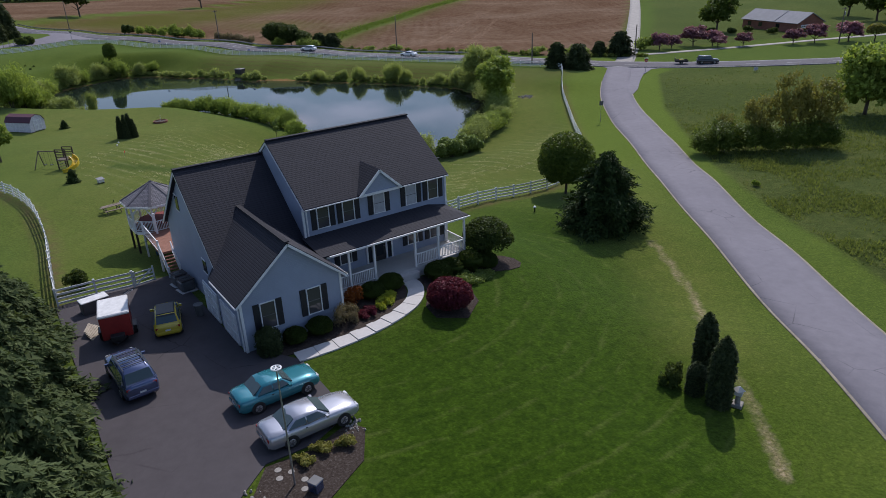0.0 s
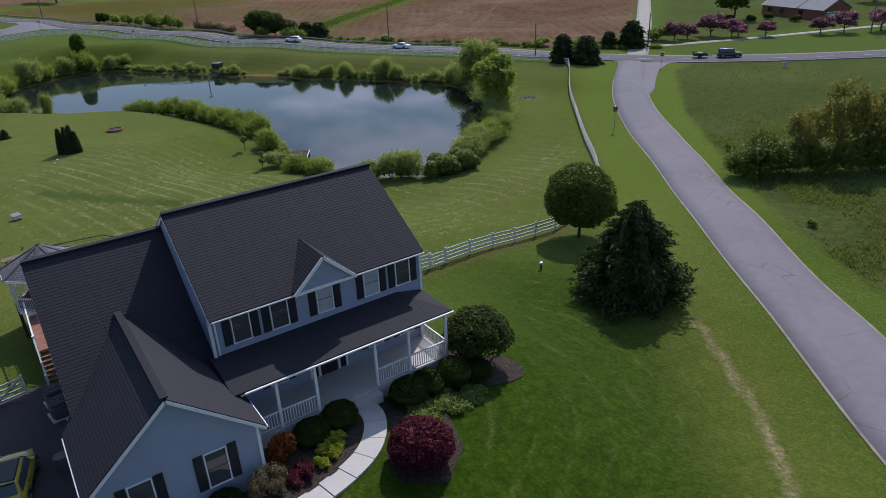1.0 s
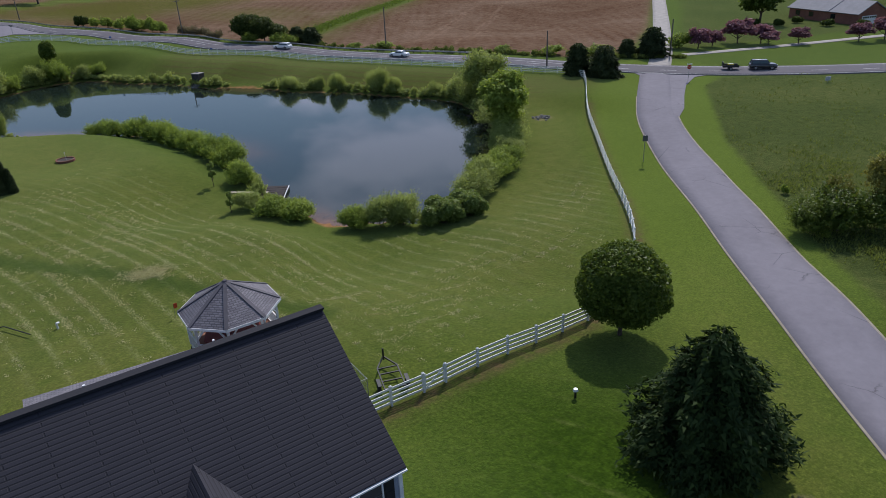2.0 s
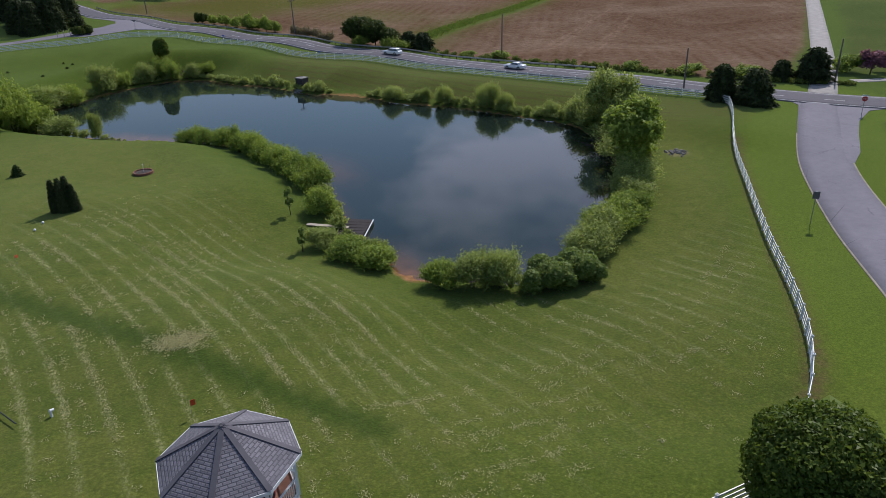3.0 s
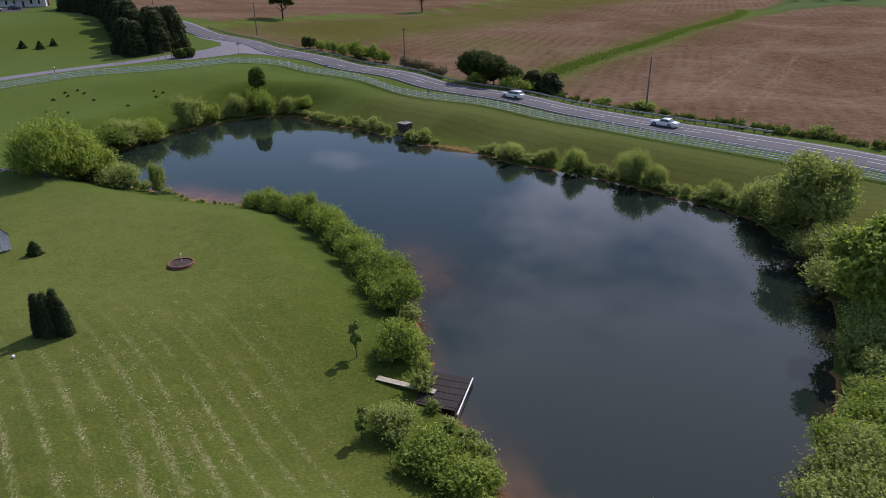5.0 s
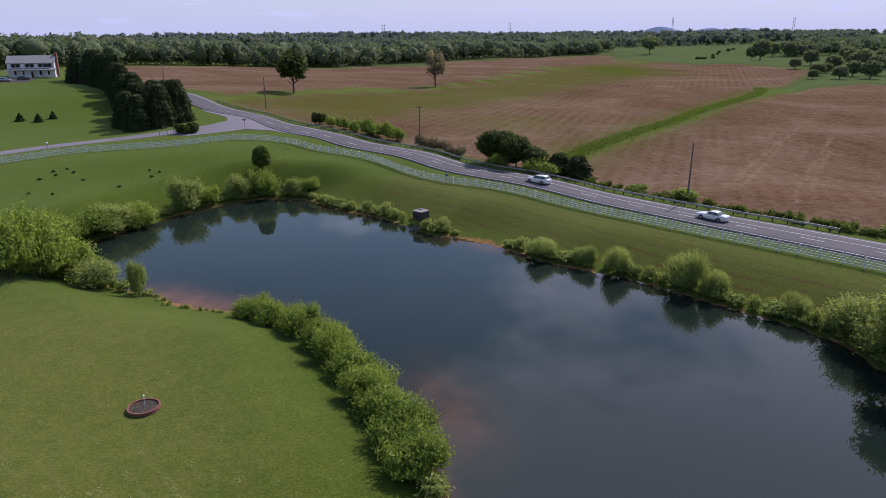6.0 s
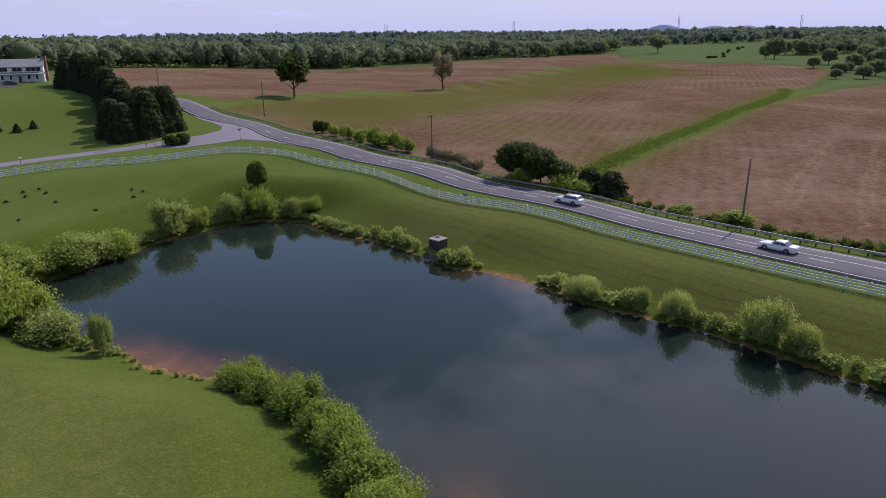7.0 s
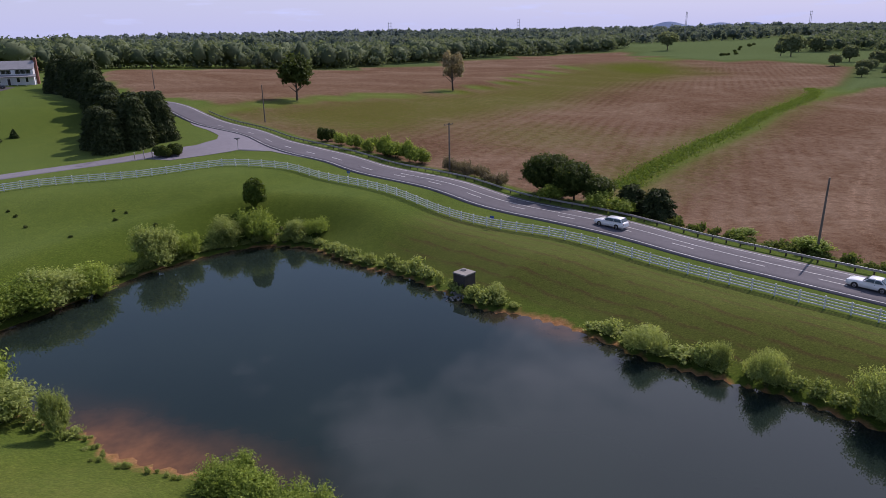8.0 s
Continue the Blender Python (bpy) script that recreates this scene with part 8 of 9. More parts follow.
def road_sign(x, y, h, turn, kind, label):
    s = at_ground("road_sign", x, y, turn, label, "sign", "road signs")
    part("post", box(bmesh.new(), -0.035, 0.035, -0.035, 0.035, -0.2, h), M["steel"], s)
    if kind == "stop":
        pl_ = part("plate", rod(bmesh.new(), (0, -0.06, h - 0.4), (0, -0.03, h - 0.4), 0.4, 0.4, 8), M["sign_red"], s, "red eight-sided plate")
        txt = bpy.data.curves.new("lettering", "FONT")
        txt.body, txt.size, txt.align_x, txt.align_y, txt.extrude = "STOP", 0.26, "CENTER", "CENTER", 0.004
        txt.materials.append(M["sign_white"])
        t = new("lettering", txt)
        t.parent = pl_
        t.matrix_basis = Matrix.Translation((0, -0.066, h - 0.4)) @ Matrix.Rotation(radians(90), 4, "X")
        part("name_blade", box(bmesh.new(), -0.45, 0.45, -0.02, 0.02, h + 0.02, h + 0.2), M["sign_white"], s)
    elif kind == "square":
        part("plate", box(bmesh.new(), -0.32, 0.32, -0.06, -0.035, h - 0.75, h, None, 0.01), M["plastic_grey"], s, "back of a grey sign plate")
    elif kind == "low":
        part("plate", box(bmesh.new(), -0.55, 0.55, -0.03, 0.03, 0.3, h, None, 0.01), M["sign_white"], s, "white board with dark bars")
        for z in (0.5, 0.7):
            part("text_bar", box(bmesh.new(), -0.4, 0.4, -0.04, -0.028, z, z + 0.08), M["sign_blue"], s)
    elif kind == "blue":
        part("plate", box(bmesh.new(), -0.35, 0.35, -0.03, 0.03, h - 0.35, h, None, 0.01), M["sign_blue"], s, "small blue and white plate")
    elif kind == "street":
        part("name_blade", box(bmesh.new(), -0.55, 0.55, -0.02, 0.02, h - 0.2, h), M["plastic_grey"], s)
        part("name_blade", box(bmesh.new(), -0.02, 0.02, -0.55, 0.55, h - 0.45, h - 0.25), M["plastic_grey"], s)
    return s


road_sign(129.4, 98.6, 2.9, -42, "stop", "red stop sign at the junction")
road_sign(88.6, 74.6, 3.5, -38, "square", "grey road sign beside the side road")
road_sign(143.5, 80.4, 1.0, -20, "low", "white notice board in the meadow")
road_sign(34.3, 248.6, 2.7, 20, "street", "street name sign at the lane")
road_sign(70.4, 189.6, 1.75, -58, "blue", "small blue sign on the fence")
road_sign(53.7, 218.6, 2.1, -50, "blue", "small blue sign beside the fence")
bx_ = at_ground("mailbox", -6.0, 232.6, 60, "white mailbox on a post beside the lane", "mailbox")
part("post", box(bmesh.new(), -0.05, 0.05, -0.05, 0.05, -0.2, 1.1), M["wood"], bx_)
part("box", box(bmesh.new(), -0.12, 0.12, -0.28, 0.28, 1.1, 1.36, None, 0.06), M["trim"], bx_)
for k, (x, y) in enumerate(((15.0, 244.2), (16.6, 245.0), (18.0, 245.6))):
    ps = at_ground("gate_post", x, y, 0, "pale wooden post beside the lane", "post", "posts beside the lane")
    part("post", box(bmesh.new(), -0.08, 0.08, -0.08, 0.08, -0.2, 1.5 + 0.15 * (k % 2)), M["wood_pale"], ps)

# ---- roadside growth ----
frng = np.random.default_rng(17)
road_tree = tree_model("roadside_tree", 71, 7.4, 3.6, 0.2, 0.0, 0.2, 13000, M["dark_leaf"], 22, "dense dark tree behind the guardrail", "tree", "roadside trees", False, "bark", 0.7, True)
stand(road_tree, [(84.6, 205.6, 0.9, 0.92), (88.0, 200.6, 0.9, 0.86), (87.2, 206.2, 0.85, 0.9), (90.6, 197.4, 0.7, 0.62)], frng)
cedar_b = conifer_model("cedar", 72, 5.6, 3.3, 0.2, 8000, M["cedar"], 0.36, 6, 0.0, 0.0, "broad dark cedar behind the guardrail", "tree", "roadside cedars", False, 0.35)
stand(cedar_b, [(96.4, 189.6, 0.95, 0.85), (94.0, 193.0, 0.85, 0.8), (118.2, 115.8, 0.85, 1.1), (120.2, 110.8, 1.0, 1.08), (143.6, 118.6, 1.05, 1.15), (140.0, 122.4, 0.7, 0.7)], frng)
lowb = bush_model("roadside_shrub", 73, 2.0, 2.8, 0.17, 3500, M["shrub"], 6, 0.5, "green shrub behind the guardrail", "shrub", 0.6, "roadside shrubs", 1.0, True)
stand(lowb, [(84.4, 201.6, 0.9, 0.8), (89.4, 195.0, 1.0, 0.8), (92.0, 191.4, 0.9, 0.7), (69.4, 231.4, 0.9, 0.95), (67.6, 234.0, 0.7, 1.2), (65.6, 237.2, 0.9, 1.0), (63.4, 240.2, 0.7, 1.15), (61.0, 243.4, 0.8, 0.85), (58.6, 247.0, 0.8, 0.9), (56.0, 252.0, 0.7, 0.8), (107.2, 170.6, 1.0, 0.55), (102.6, 178.4, 0.8, 0.42), (121.6, 143.0, 0.8, 0.5),
             (128.5, 134.0, 1.0, 0.6), (136.5, 126.0, 1.2, 0.7), (133.5, 128.5, 0.8, 0.5), (156.0, 121.2, 1.2, 1.0)], frng)
stand(bush_model("roadside_shrub", 74, 2.3, 3.6, 0.18, 2600, M["dark_leaf"], 6, 0.4, "dark shrub behind the guardrail", "shrub", 0.7, "roadside shrubs"), [(53.4, 258.4, 0.8, 0.85), (64.6, 239.0, 0.6, 0.6)], frng)
reed = bush_model("reeds", 75, 1.7, 2.3, 0.12, 900, M["straw"], 5, 0.7, "dry reeds behind the guardrail", "reeds", 0.3, "roadside reeds")
stand(reed, [(72.6 + 0.62 * i + frng.uniform(-0.6, 0.6), 224.5 - 1.25 * i + frng.uniform(-0.6, 0.6), 0.75, frng.uniform(0.7, 1.1)) for i in range(12)], frng)
verge = bush_model("verge_weeds", 76, 1.1, 0.7, 0.13, 380, M["grass_tuft"], 4, 0.4, "low weeds along the guardrail", "weeds", 0.5, "verge weeds")
vs_ = smooth_line([(146, 113), (132, 126.5), (119.6, 142.4), (112.6, 156.6), (108.0, 165), (99.6, 180.0), (90, 196.5)], 1.8)
stand(verge, [(x + frng.uniform(-0.3, 0.9), y + frng.uniform(0, 0.8), frng.uniform(0.7, 1.3), frng.uniform(0.6, 1.6)) for x, y in vs_ if frng.random() < 0.85], frng)
# hedge and dark cedars by the west lane
stand(bush_model("hedge", 77, 1.9, 2.4, 0.13, 2800, M["dark_leaf"], 6, 0.15, "clipped round hedge beside the lane", "hedge", 0.8, "hedge by the lane"), [(20.0, 245.6, 1, 1), (22.4, 246.8, 1, 1.0)], frng)
ced = conifer_model("cedar", 78, 10.0, 4.1, 0.24, 9000, M["cedar"], 0.42, 9, 0.0, 0.1, "tall dark cedar in a row by the lane", "tree", "cedars in the row", False, 0.22)
row = [(9.0, 254.5, 1.0, 0.92), (13.8, 257.0, 1.05, 1.12), (17.6, 262.0, 1.0, 1.15), (5.8, 260.0, 1.05, 0.95), (12.0, 264.0, 1.1, 1.15), (7.0, 268.0, 1.1, 1.1), (14.5, 268.5, 1.0, 1.1)]
for x, y in smooth_line([(5, 275), (1, 290), (-6, 307), (-15, 330), (-25, 356), (-33, 384)], 5.5):
    row.append((x + frng.uniform(-1.2, 1.2), y + frng.uniform(-1.5, 1.5), frng.uniform(1.0, 1.25), frng.uniform(1.0, 1.3)))
stand(ced, row, frng)
cone = conifer_model("dwarf_conifer", 79, 2.0, 1.2, 0.16, 900, M["spruce"], 0.8, 5, 0.0, 0.1, "small conical evergreen on the far lawn", "shrub", "small conifers on the far lawn")
stand(cone, [(-22.0, 271, 1, 1), (-17.6, 270.5, 1.05, 1.05), (-15.0, 274, 0.95, 1.0)], frng)
stand(conifer_model("blue_spruce", 80, 6.0, 2.6, 0.22, 2600, M["pine"], 0.7, 7, 0.0, 0.15, "grey-green spruce beside the far house", "tree"), [(-31.6, 372, 1, 1)], frng)
# dark leafy clumps stand in for the birds on the far lawn slope
tuft = bush_model("weed_clump", 81, 0.35, 0.35, 0.09, 90, M["dark_leaf"], 3, 0.1, "small dark leafy clump in place of a bird on the bank", "weeds", 0.6, "weed clumps")
stand(tuft, [(frng.uniform(-4, 26), frng.uniform(196, 212), frng.uniform(0.7, 1.2), 1) for _ in range(15)], frng)

# ---- the far house to the west ----
fw = at_ground("far_house", -52.0, 396.0, 4, "white two-storey house with a grey roof and a porch", "house")
part("wall", box(bmesh.new(), -8.5, 8.5, -4, 4, -0.5, 5.6), M["trim"], fw)
gb = bmesh.new()
for x in (-8.5, 8.3):
    gable_wall(gb, "x", x, -4, 4, 5.5, 5.6, 0, 8.0, 0.2, 1)
part("gable", gb, M["trim"], fw)
for s in (-1, 1):
    part("roof", sheet(bmesh.new(), [(-8.9, s * 4.4, 5.4), (8.9, s * 4.4, 5.4), (8.9, 0, 8.3), (-8.9, 0, 8.3)], 0.2), M["roof_grey"], fw)
part("porch_roof", sheet(bmesh.new(), [(-9.2, -6.4, 2.75), (9.8, -6.4, 2.75), (9.0, -4.0, 3.4), (-8.6, -4.0, 3.4)], 0.15), M["roof_grey"], fw)
for x in (-9, -6, -3, 0, 3, 6, 9.4):
    part("porch_post", box(bmesh.new(), x - 0.1, x + 0.1, -6.2, -6.0, -0.5, 2.7), M["trim"], fw)
part("chimney", box(bmesh.new(), 8.5, 9.4, -0.7, 0.7, -0.5, 9.3), M["brick"], fw, "red brick chimney")
for x in (-6.3, -4.6, -1.3, 0.4, 3.4, 5.1, 6.8):
    w_ = part("window", box(bmesh.new(), x - 0.42, x + 0.42, -4.06, -3.98, 3.7, 5.1), M["glass"], fw)
    part("window_frame", box(bmesh.new(), x - 0.5, x + 0.5, -4.09, -4.06, 5.1, 5.2), M["trim"], w_)
    for s in (-1, 1):
        part("shutter", box(bmesh.new(), x + s * 0.62 - 0.17, x + s * 0.62 + 0.17, -4.07, -3.99, 3.7, 5.1), M["shutter"], fw)
for x in (-6.0, -3.2, 3.2, 6.0):
    part("window", box(bmesh.new(), x - 0.45, x + 0.45, -4.06, -3.98, 0.7, 2.3), M["glass"], fw)
part("front_door", box(bmesh.new(), -0.5, 0.5, -4.07, -3.98, -0.3, 1.9), M["door_dark"], fw)
car("car", (-58, 378), 5, "paint_silver", "silver estate car in front of the far house", 4.7, 1.85, 1.65, 1.0, 1.05, (0.7, 0.58), (0.1, 0.03), 1.03, 0.34, 2.7)
car("car", (-52.5, 383), 5, "paint_grey", "dark car in front of the far house", 4.7, 1.85, 1.5, 1.0, 1.05, (0.7, 0.58), (0.2, 0.1), 1.0, 0.34, 2.7)
patch("far_drive", [(-72, 374), (-50, 374), (-48, 386), (-72, 388)], M["drive"], 0.08, 3.0, "dark asphalt yard in front of the far house", "driveway")

# ---- brick farmhouse to the east ----
ax_ = Vector((-0.25, -0.968, 0))
fe = at_ground("farmhouse", 217.0, 117.5, math.degrees(math.atan2(ax_.y, ax_.x)), "low red brick house with a pale grey roof", "house")
part("wall", box(bmesh.new(), -11, 11, -5, 5, -0.5, 2.8), M["brick"], fe)
gb = bmesh.new()
for x in (-11, 10.8):
    gable_wall(gb, "x", x, -5, 5, 2.7, 2.8, 0, 5.2, 0.2, 1)
part("gable", gb, M["brick"], fe)
for s in (-1, 1):
    part("roof", sheet(bmesh.new(), [(-11.5, s * 5.5, 2.65), (11.4, s * 5.5, 2.65), (11.4, 0, 5.5), (-11.5, 0, 5.5)], 0.2), M["roof_grey"], fe, "pale grey shingle roof")
part("roof_step", sheet(bmesh.new(), [(2.0, -5.6, 2.75), (2.3, -5.6, 2.75), (2.3, 0, 5.62), (2.0, 0, 5.62)], 0.2), M["roof_grey"], fe)
gdr = part("garage_door", box(bmesh.new(), 10.98, 11.06, -3.6, 1.2, -0.3, 2.1), M["trim"], fe, "white garage door")
for k in range(6):
    part("pane", box(bmesh.new(), 11.06, 11.09, -3.4 + k * 0.78, -2.85 + k * 0.78, 1.5, 1.9), M["glass"], gdr)
for x in (-8, -3.5, 3.5):
    part("window", box(bmesh.new(), x - 0.7, x + 0.7, -5.07, -4.98, 0.9, 2.1), M["glass"], fe)
mar = tree_model("crab_apple", 82, 4.2, 2.3, 0.14, 0.7, 0.2, 4200, M["lilac"], 14, "small tree in pink-maroon blossom by the road", "tree", "blossoming trees", False, "bark", 0.5, True, True)
stand(mar, [(169.8, 115.3, 1.5, 1.2), (172.8, 111.4, 1.1, 0.95), (171.8, 108.9, 1.0, 0.7), (177.2, 104.9, 0.95, 0.8), (187, 96.5, 1.05, 0.9), (191.9, 93.3, 1.25, 1.1), (199, 88.0, 1.5, 1.15), (158, 117.5, 1.1, 1.0), (162.5, 117.0, 1.0, 0.8)], frng)
big = tree_model("tree", 83, 11, 5.0, 0.35, 1.8, 0.35, 7000, M["pear"], 18, "large spreading tree behind the brick house", "tree", "trees round the farmhouse", False, "bark", 0.5, True, True)
stand(big, [(201, 129.5, 1.0, 1.0), (260, 118, 1.1, 1.2), (250, 104, 1.1, 1.1), (268, 98, 1.2, 1.2), (240, 92, 1.0, 1.0), (282, 110, 1.3, 1.3), (276, 84, 1.2, 1.1), (300, 96, 1.3, 1.3), (255, 84, 1.0, 1.0), (310, 120, 1.3, 1.3)], frng)
stand(tree_model("apple_tree", 84, 4.8, 2.6, 0.18, 1.2, 0.25, 2400, M["yellow_tree"], 9, "pale green tree beside the road", "tree", "", False, "bark", 0.5), [(202.5, 83, 1, 1)], frng)
stand(bush_model("shrub", 85, 1.6, 1.8, 0.18, 900, M["dark_leaf"], 5, 0.1, "round shrub beside the brick house", "shrub", 0.7, "shrubs by the farmhouse"), [(206, 122, 1, 1), (205, 113, 1.1, 1), (207, 105.5, 1.2, 1.1), (196, 128, 1.2, 1), (199, 123, 1.0, 1)], frng)

# ---- brush in the meadow beside the side road ----
thicket = tree_model("thicket_tree", 86, 8.6, 3.0, 0.12, 0.4, 0.15, 3400, M["yellow_tree"], 18, "tall thin-leaved brush tree in the meadow", "tree", "meadow brush", True, "bark", 0.7, True)
stand(thicket, [(90.6, 43.4, 0.85, 1.28), (87.6, 45.8, 0.7, 0.9), (93.6, 41.2, 1.0, 1.15), (84.2, 48.4, 0.5, 0.62)], frng)
brushy = bush_model("thicket", 87, 3.0, 5.2, 0.17, 6300, M["pear"], 8, 1.2, "dense dark thicket in the meadow", "shrub", 0.45, "meadow brush", 1.0, True)
stand(brushy, [(80.4, 48.8, 0.55, 0.55), (82.6, 47.4, 0.72, 0.72), (85.2, 45.8, 0.7, 0.6), (87.8, 43.6, 0.62, 0.5), (90.2, 41.8, 0.7, 0.62), (92.8, 40.0, 0.72, 0.66)], frng)
stand(tree_model("tree", 88, 9.6, 4.6, 0.3, 0.4, 0.28, 9000, M["shrub"], 18, "round leafy tree in the meadow", "tree", "meadow trees", False, "bark", 0.55, True, True), [(117.0, 45.5, 1.05, 1.1), (124, 38, 1.1, 1.1)], frng)
stand(bush_model("meadow_shrub", 89, 0.9, 1.3, 0.13, 500, M["shrub"], 4, 0.3, "low shrub at the edge of the meadow", "shrub", 0.6, "low meadow shrubs"),
      [(80.5, 47.3, 0.6, 0.6), (70.6, 35.4, 0.6, 0.5), (88.6, 55.8, 0.6, 0.7), (82.0, 48.8, 0.5, 0.6), (84.0, 52.0, 0.6, 0.7)], frng)

# tall grass in the meadow
n_t = 230000
tx, ty = frng.uniform(42, 150, n_t), frng.uniform(-5, 96, n_t)
ok = in_area(tx, ty, MEADOW, 0.5) > 0.9
ok &= frng.random(n_t) < np.clip(1.35 - (np.hypot(tx - 66, ty - 24)) / 48, 0.04, 1)
clump_v = np.array([noise.noise((x * 0.13, y * 0.13, 3)) for x, y in zip(tx, ty)])
ok &= frng.random(n_t) < np.clip(0.40 + 1.9 * clump_v, 0.04, 1)
tx, ty = tx[ok], ty[ok]
tz = land(tx, ty)
hh = 0.2 + 0.3 * frng.random(len(tx)) * np.clip(0.6 + 1.6 * clump_v[ok], 0.3, 1.6)
tp = np.stack([tx, ty, tz + hh * 0.5], 1)
v, f = leaf_quads(np.repeat(tp, 2, 0) + frng.normal(0, 0.15, (2 * len(tp), 3)) * (1, 1, 0.2), frng.normal(size=(2 * len(tp), 3)) * (1, 1, 0.5), 0.075, frng, 2.4, np.tile((0.0, 0.0, 1.0), (2 * len(tp), 1)) + 0.35 * frng.normal(size=(2 * len(tp), 3)))
tagged(arrays("tall_grass", v, f, M["grass_tuft"]), "tall uncut meadow grass", "grass", "", "stuff")

# rank grass in the waterway between the fields
ww_line = smooth_line(WATERWAY, 0.25)
wp = ww_line[frng.integers(0, len(ww_line), 16000)] + frng.normal(0, 1, (16000, 2)) * 1.35
wz = land(wp[:, 0], wp[:, 1])
v, f = leaf_quads(np.column_stack([wp, wz + 0.10 + 0.22 * frng.random(len(wp))]), frng.normal(size=(len(wp), 3)) + (0, 0, 0.9), 0.17, frng, 1.8, np.tile((0.0, 0.0, 1.0), (len(wp), 1)) + 0.6 * frng.normal(size=(len(wp), 3)))
tagged(arrays("waterway_grass", v, f, M["rank_grass"]), "bright rank grass in a strip between the fields", "grass", "", "stuff")

# rows of dry clippings on the back lawn
pts = []
for i_, u0 in enumerate(np.arange(0, 72) - 5.9):
    yy = np.arange(52, 122, 0.11)
    wob = np.array([noise.noise((u0 * 0.7, y * 0.06, 1)) for y in yy])
    xx = u0 - 0.25 * (yy - 80) - 0.0045 * (yy - 80) ** 2 + 0.45 * wob
    den = np.array([noise.noise((x * 0.16, y * 0.09, 7)) + 0.6 * noise.noise((x * 0.9, y * 0.5, 2)) for x, y in zip(xx, yy)])
    row_k = (frng.uniform(0.1, 0.4) if i_ % 2 else frng.uniform(0.6, 1.1)) * np.clip(1.35 - np.abs(u0 - 26) / 34, 0.25, 1)
    k = frng.random(len(yy)) < row_k * np.clip((0.26 + 1.25 * den) * np.clip((yy - 58) / 14, 0.15, 1) * np.clip((112 - yy) / 18, 0.03, 1), 0.004, 0.95)
    pts.append(np.stack([xx[k] + frng.normal(0, 0.10, k.sum()), yy[k]], 1))
# a second set that runs round the east side of the lawn
for u0 in np.arange(50, 66, 1.6):
    xx = np.arange(38, 78, 0.14)
    yy = u0 + 0.1 * (xx - 50) + 0.010 * (xx - 50) ** 2
    den = np.array([noise.noise((x * 0.1, y * 0.3, 17)) for x, y in zip(xx, yy)])
    k = frng.random(len(xx)) < np.clip(0.12 + 0.7 * den, 0.0, 0.7)
    pts.append(np.stack([xx[k], yy[k] + frng.normal(0, 0.10, k.sum())], 1))
pts = np.concatenate(pts)
ok = in_area(pts[:, 0], pts[:, 1], [(17, 66), (30, 58.5), (40, 50.5), (58, 54), (80, 76), (66, 73), (47, 74), (37, 84), (37.5, 96), (34, 114), (17, 114), (14, 90)], 6)
wh = to_polyline(pts[:, 0], pts[:, 1], np.array([(15.7, 90.9), (21.4, 83.8), (27.5, 75.9), (31.7, 70.6), (38, 62)], float))[0]
ok = (frng.random(len(pts)) < ok) & (wh > 1.0)
pts = pts[ok]
extra = np.array([(28.8, 76)]) + frng.normal(0, 1, (260, 2)) * (0.9, 0.6)
pts = np.concatenate([pts, extra])
pz = land(pts[:, 0], pts[:, 1]) + 0.03
rep = 15
pp3 = np.repeat(np.column_stack([pts, pz]), rep, 0) + frng.normal(0, 1, (rep * len(pts), 3)) * (0.16, 0.18, 0.010)
v, f = leaf_quads(pp3, np.tile((0.0, 0.0, 1.0), (len(pp3), 1)) + 0.35 * frng.normal(size=(len(pp3), 3)), 0.026, frng, 3.0)
tagged(arrays("grass_clippings", v, f, M["clip"]), "rows of dry grass clippings on the lawn", "grass clippings", "", "stuff")

# ---- field trees, forest, hills ----
ft_a = tree_model("field_tree", 90, 15, 5.2, 0.4, 2.5, 0.5, 5200, M["dark_leaf"], 18, "tall dark tree standing alone in the field", "tree", "field trees", False, "bark", 0.4, True, True)
stand(ft_a, [(50.5, 334.5, 0.95, 0.98)], frng)
ft_b = tree_model("field_tree", 91, 15, 5.6, 0.4, 2.0, 0.34, 2600, M["thin_leaf"], 16, "thin-leaved pale tree standing alone in the field", "tree", "field trees", True)
stand(ft_b, [(116.5, 382, 1.05, 1.15)], frng)
stand(tree_model("field_tree", 92, 17, 8, 0.5, 2.5, 0.7, 3600, M["hedgerow"], 16, "round pale green tree on the field's crest", "tree", "field trees", False, "bark", 0.4, True, True), [(500, 838, 1.2, 1.25)], frng)


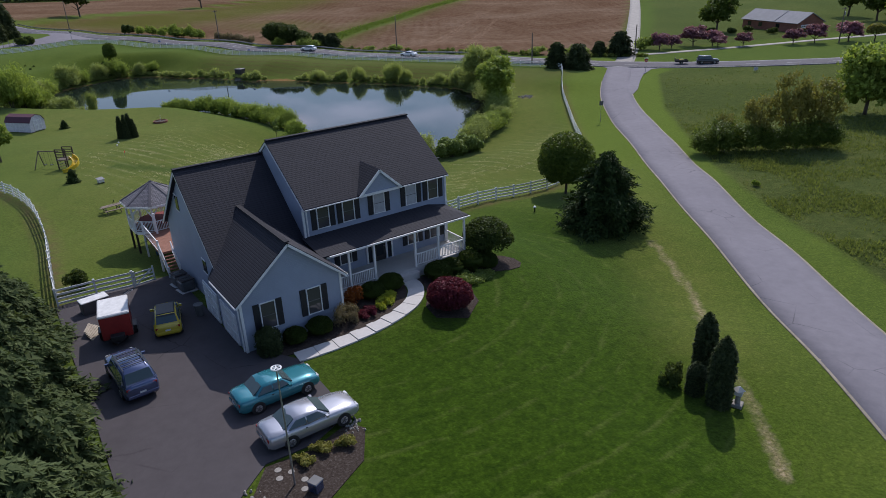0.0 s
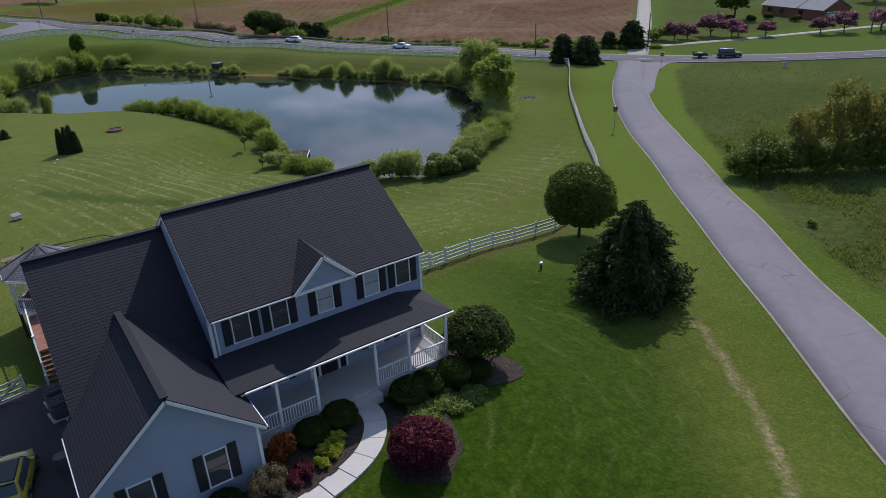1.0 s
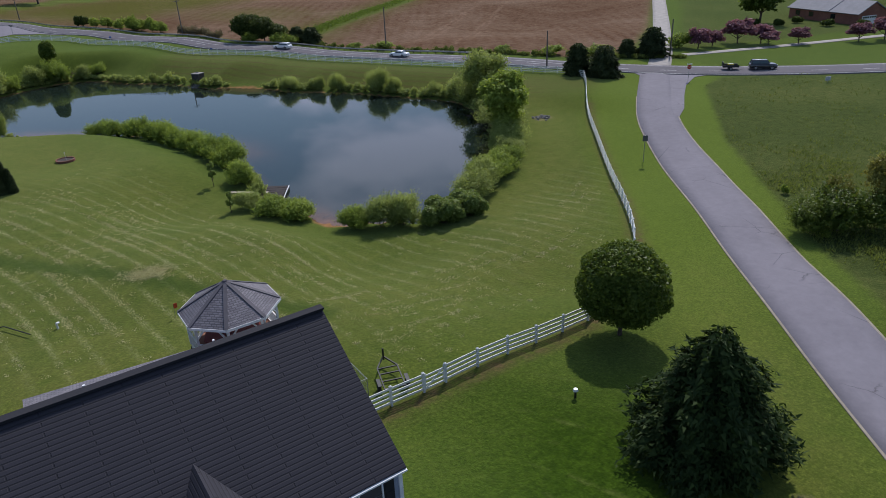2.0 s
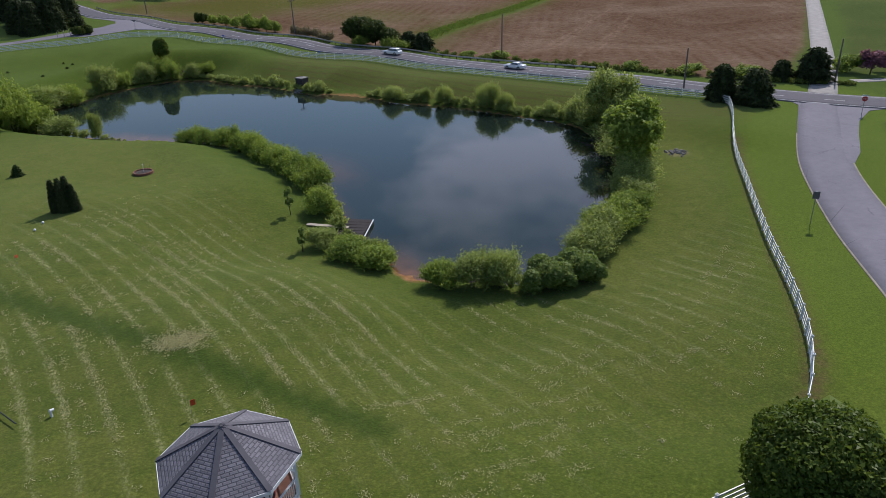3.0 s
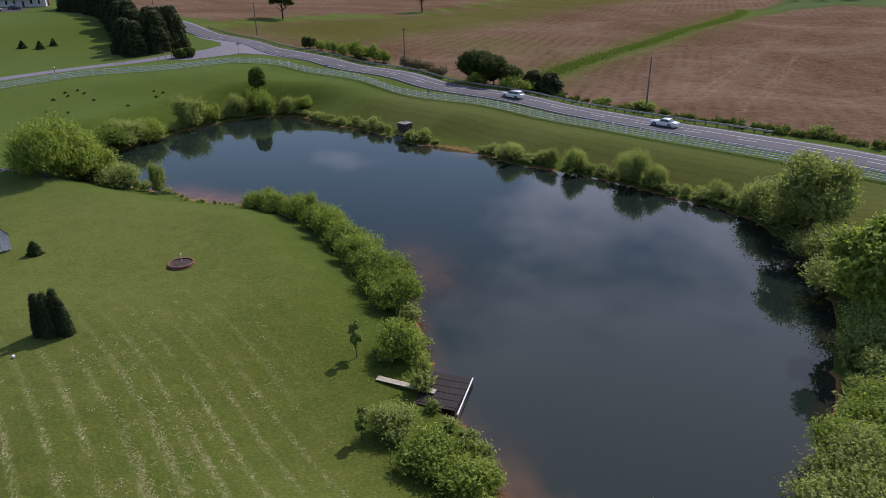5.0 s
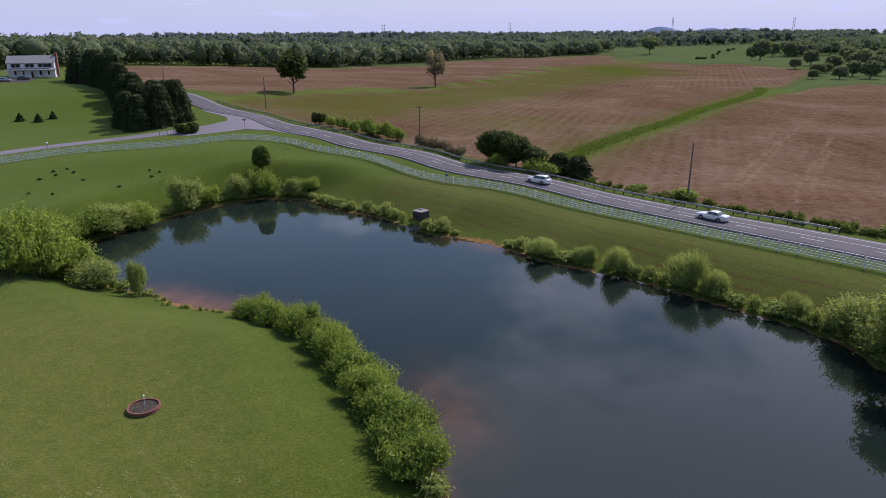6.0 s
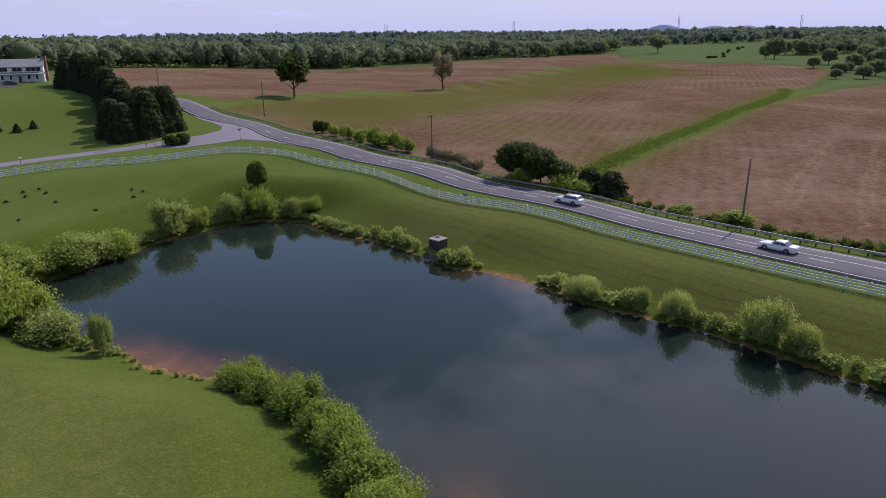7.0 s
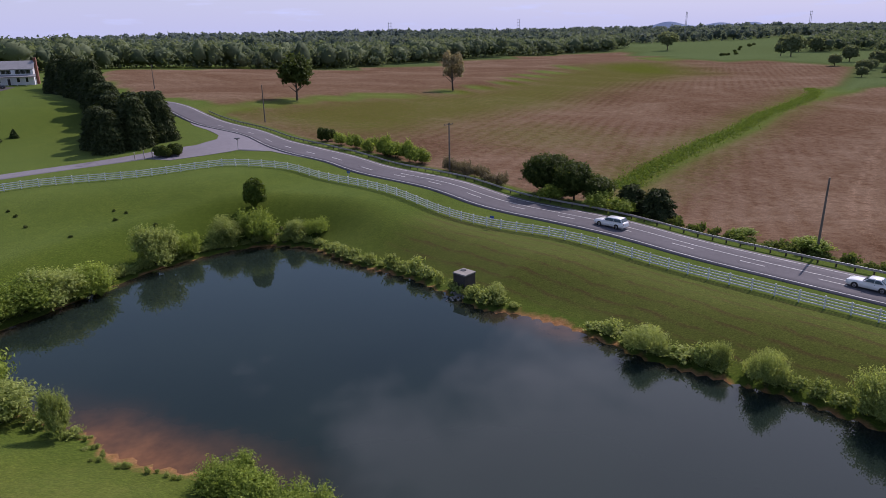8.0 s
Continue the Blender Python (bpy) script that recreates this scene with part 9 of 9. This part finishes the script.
def wood(name, area, spacing, sizes, mat, label, leaves, leaf, seed):
    """Many crowns on short trunks over an area, as one body of wood."""
    rng = np.random.default_rng(seed)
    a = np.array(area, float)
    gx_ = np.arange(a[:, 0].min(), a[:, 0].max(), spacing)
    gy_ = np.arange(a[:, 1].min(), a[:, 1].max(), spacing)
    q = np.stack(np.meshgrid(gx_, gy_), -1).reshape(-1, 2) + rng.uniform(-0.5, 0.5, (len(gx_) * len(gy_), 2)) * spacing
    _, ins = to_polyline(q[:, 0], q[:, 1], a, True)
    q = q[ins]
    z = land(q[:, 0], q[:, 1])
    out = []
    for (x, y), zz in zip(q, z):
        h = rng.uniform(*sizes)
        r = h * rng.uniform(0.34, 0.62)
        ls = [(x, y, zz + h * 0.56, r, r, h * 0.40)]
        for k in range(3):
            w = rng.uniform(-0.5, 0.5, 2) * r * 1.5
            ls.append((x + w[0], y + w[1], zz + h * rng.uniform(0.4, 0.75), r * 0.6, r * 0.6, h * 0.22))
        w = rng.uniform(-0.5, 0.5, 2) * spacing
        ls.append((x + w[0], y + w[1], zz + h * 0.2, r * 1.1, r * 1.1, h * 0.26))
        out.append(crown_arrays(rng, ls, leaves, leaf, 0.0, 0.0, 1.1, 0.8))
        out.append(blob(rng, np.array((x, y, zz + h * 0.52)), np.array((r, r, h * 0.46)) * 0.70, 6, 5, 0.2))
    v_, f_ = join(out)
    return tagged(arrays(name, v_, f_, mat), label, "wood", "", "stuff")


wood("woodland", [(-200, 450), (-75, 445), (-48, 500), (-42, 550), (0, 566), (18, 570), (51, 574), (89, 594), (139, 650), (181, 668), (255, 718), (380, 874), (454, 884), (520, 960), (450, 970), (340, 905), (240, 765), (130, 715), (50, 650), (-60, 620), (-200, 620)], 9.5, (8, 20), M["forest"], "dense green broadleaf wood behind the fields", 110, 0.95, 101)
wood("woodland", [(560, 690), (640, 670), (760, 740), (900, 800), (1000, 1000), (880, 1010), (800, 860), (640, 770)], 14, (9, 18), M["forest"], "dense green wood on the slope above the pasture", 70, 1.2, 102)
# the next two woods use the leaf colours with haze painted in
wood("far_woodland", [(-500, 900), (-150, 880), (60, 860), (300, 990), (430, 1110), (800, 1180), (1300, 1300), (1900, 1900), (900, 1700), (300, 1500), (-500, 1400)], 30, (12, 22), M["forest_mid"], "distant wooded hills with haze in their colour", 46, 2.8, 103)
wood("far_woodland", [(-1000, 1500), (0, 1650), (1100, 1900), (2300, 2200), (2600, 2700), (600, 2600), (-1200, 2300)], 52, (16, 25), M["forest_far"], "distant wooded hills with haze in their colour", 30, 5.0, 104)
fieldbush = tree_model("hedgerow_tree", 93, 9, 4.2, 0.3, 0.0, 0.5, 2600, M["hedgerow"], 16, "pale leafy tree in the far hedgerow", "tree", "hedgerow trees", False, "bark", 0.6, True)
stand(fieldbush, [(434, 560, 1.7, 1.9), (450, 590, 1.2, 1.3), (411, 480, 1.2, 1.2), (380, 459, 0.9, 0.8), (390, 438, 1.3, 1.1), (343, 383, 1.0, 0.8), (404, 430, 1.5, 1.5), (352, 409, 1.0, 0.8), (330, 388, 0.7, 0.6),
                   (418, 450, 1.1, 1.1), (436, 470, 1.3, 1.3), (460, 500, 1.4, 1.3), (372, 424, 0.8, 0.7), (366, 398, 1.1, 1.0), (430, 440, 1.5, 1.4), (480, 520, 1.5, 1.4), (360, 380, 1.2, 1.1), (385, 400, 1.3, 1.3)] +
      [(600 + frng.uniform(-40, 40), 720 + frng.uniform(-30, 20), 1.6, 1.7) for i in range(5)], frng)
dots = bush_model("hedge_bush", 94, 2.2, 2.6, 0.35, 300, M["dark_leaf"], 4, 0.1, "round bush in a line across the pasture", "shrub", 0.7, "bushes in the pasture")
stand(dots, [(430 + 20 * i + frng.uniform(-4, 4), 640 + 22 * i + frng.uniform(-4, 4), frng.uniform(0.6, 1.2), 1) for i in range(11)], frng)

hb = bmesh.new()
# low hills along the north-east horizon, haze put in as blue colour
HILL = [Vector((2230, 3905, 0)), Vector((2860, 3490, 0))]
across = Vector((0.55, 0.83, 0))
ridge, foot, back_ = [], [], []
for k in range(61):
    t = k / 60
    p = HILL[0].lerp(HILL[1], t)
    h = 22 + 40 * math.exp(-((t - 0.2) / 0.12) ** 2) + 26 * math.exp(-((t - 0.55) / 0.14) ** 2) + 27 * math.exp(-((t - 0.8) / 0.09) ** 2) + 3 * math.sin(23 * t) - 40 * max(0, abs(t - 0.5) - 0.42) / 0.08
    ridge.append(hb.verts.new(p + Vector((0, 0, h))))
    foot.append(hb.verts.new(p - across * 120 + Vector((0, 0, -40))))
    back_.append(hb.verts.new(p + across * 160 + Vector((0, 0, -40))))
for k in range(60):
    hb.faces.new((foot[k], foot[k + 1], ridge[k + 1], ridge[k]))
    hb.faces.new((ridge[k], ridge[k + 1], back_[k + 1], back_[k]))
tagged(part("backdrop", hb, M["hill"]), "distant hills on the horizon, haze painted in as blue", "hills", "", "structure")


def pylon(x, y, h, w, label):
    p = at_ground("pylon", x, y, 40, label, "pylon", "power pylons")
    for s in (-1, 1):
        part("leg", rod(bmesh.new(), (s * w, 0, 0), (s * w, 0, h), 0.5, 0.35, 6), M["steel"], p)
    for z in (0.72, 0.84, 0.96):
        part("crossarm", slab(bmesh.new(), (-w * 1.6, 0, h * z), (w * 1.6, 0, h * z), 0.5, 0.5), M["steel"], p)
    return p


pylon(830, 1310, 52, 3.2, "tall twin-pole power pylon above the woods")
pylon(560, 1500, 46, 3.5, "tall power pylon above the woods")
pylon(270, 1400, 42, 3.5, "tall power pylon above the woods")
pylon(1130, 1330, 50, 9, "wide power pylon above the woods")
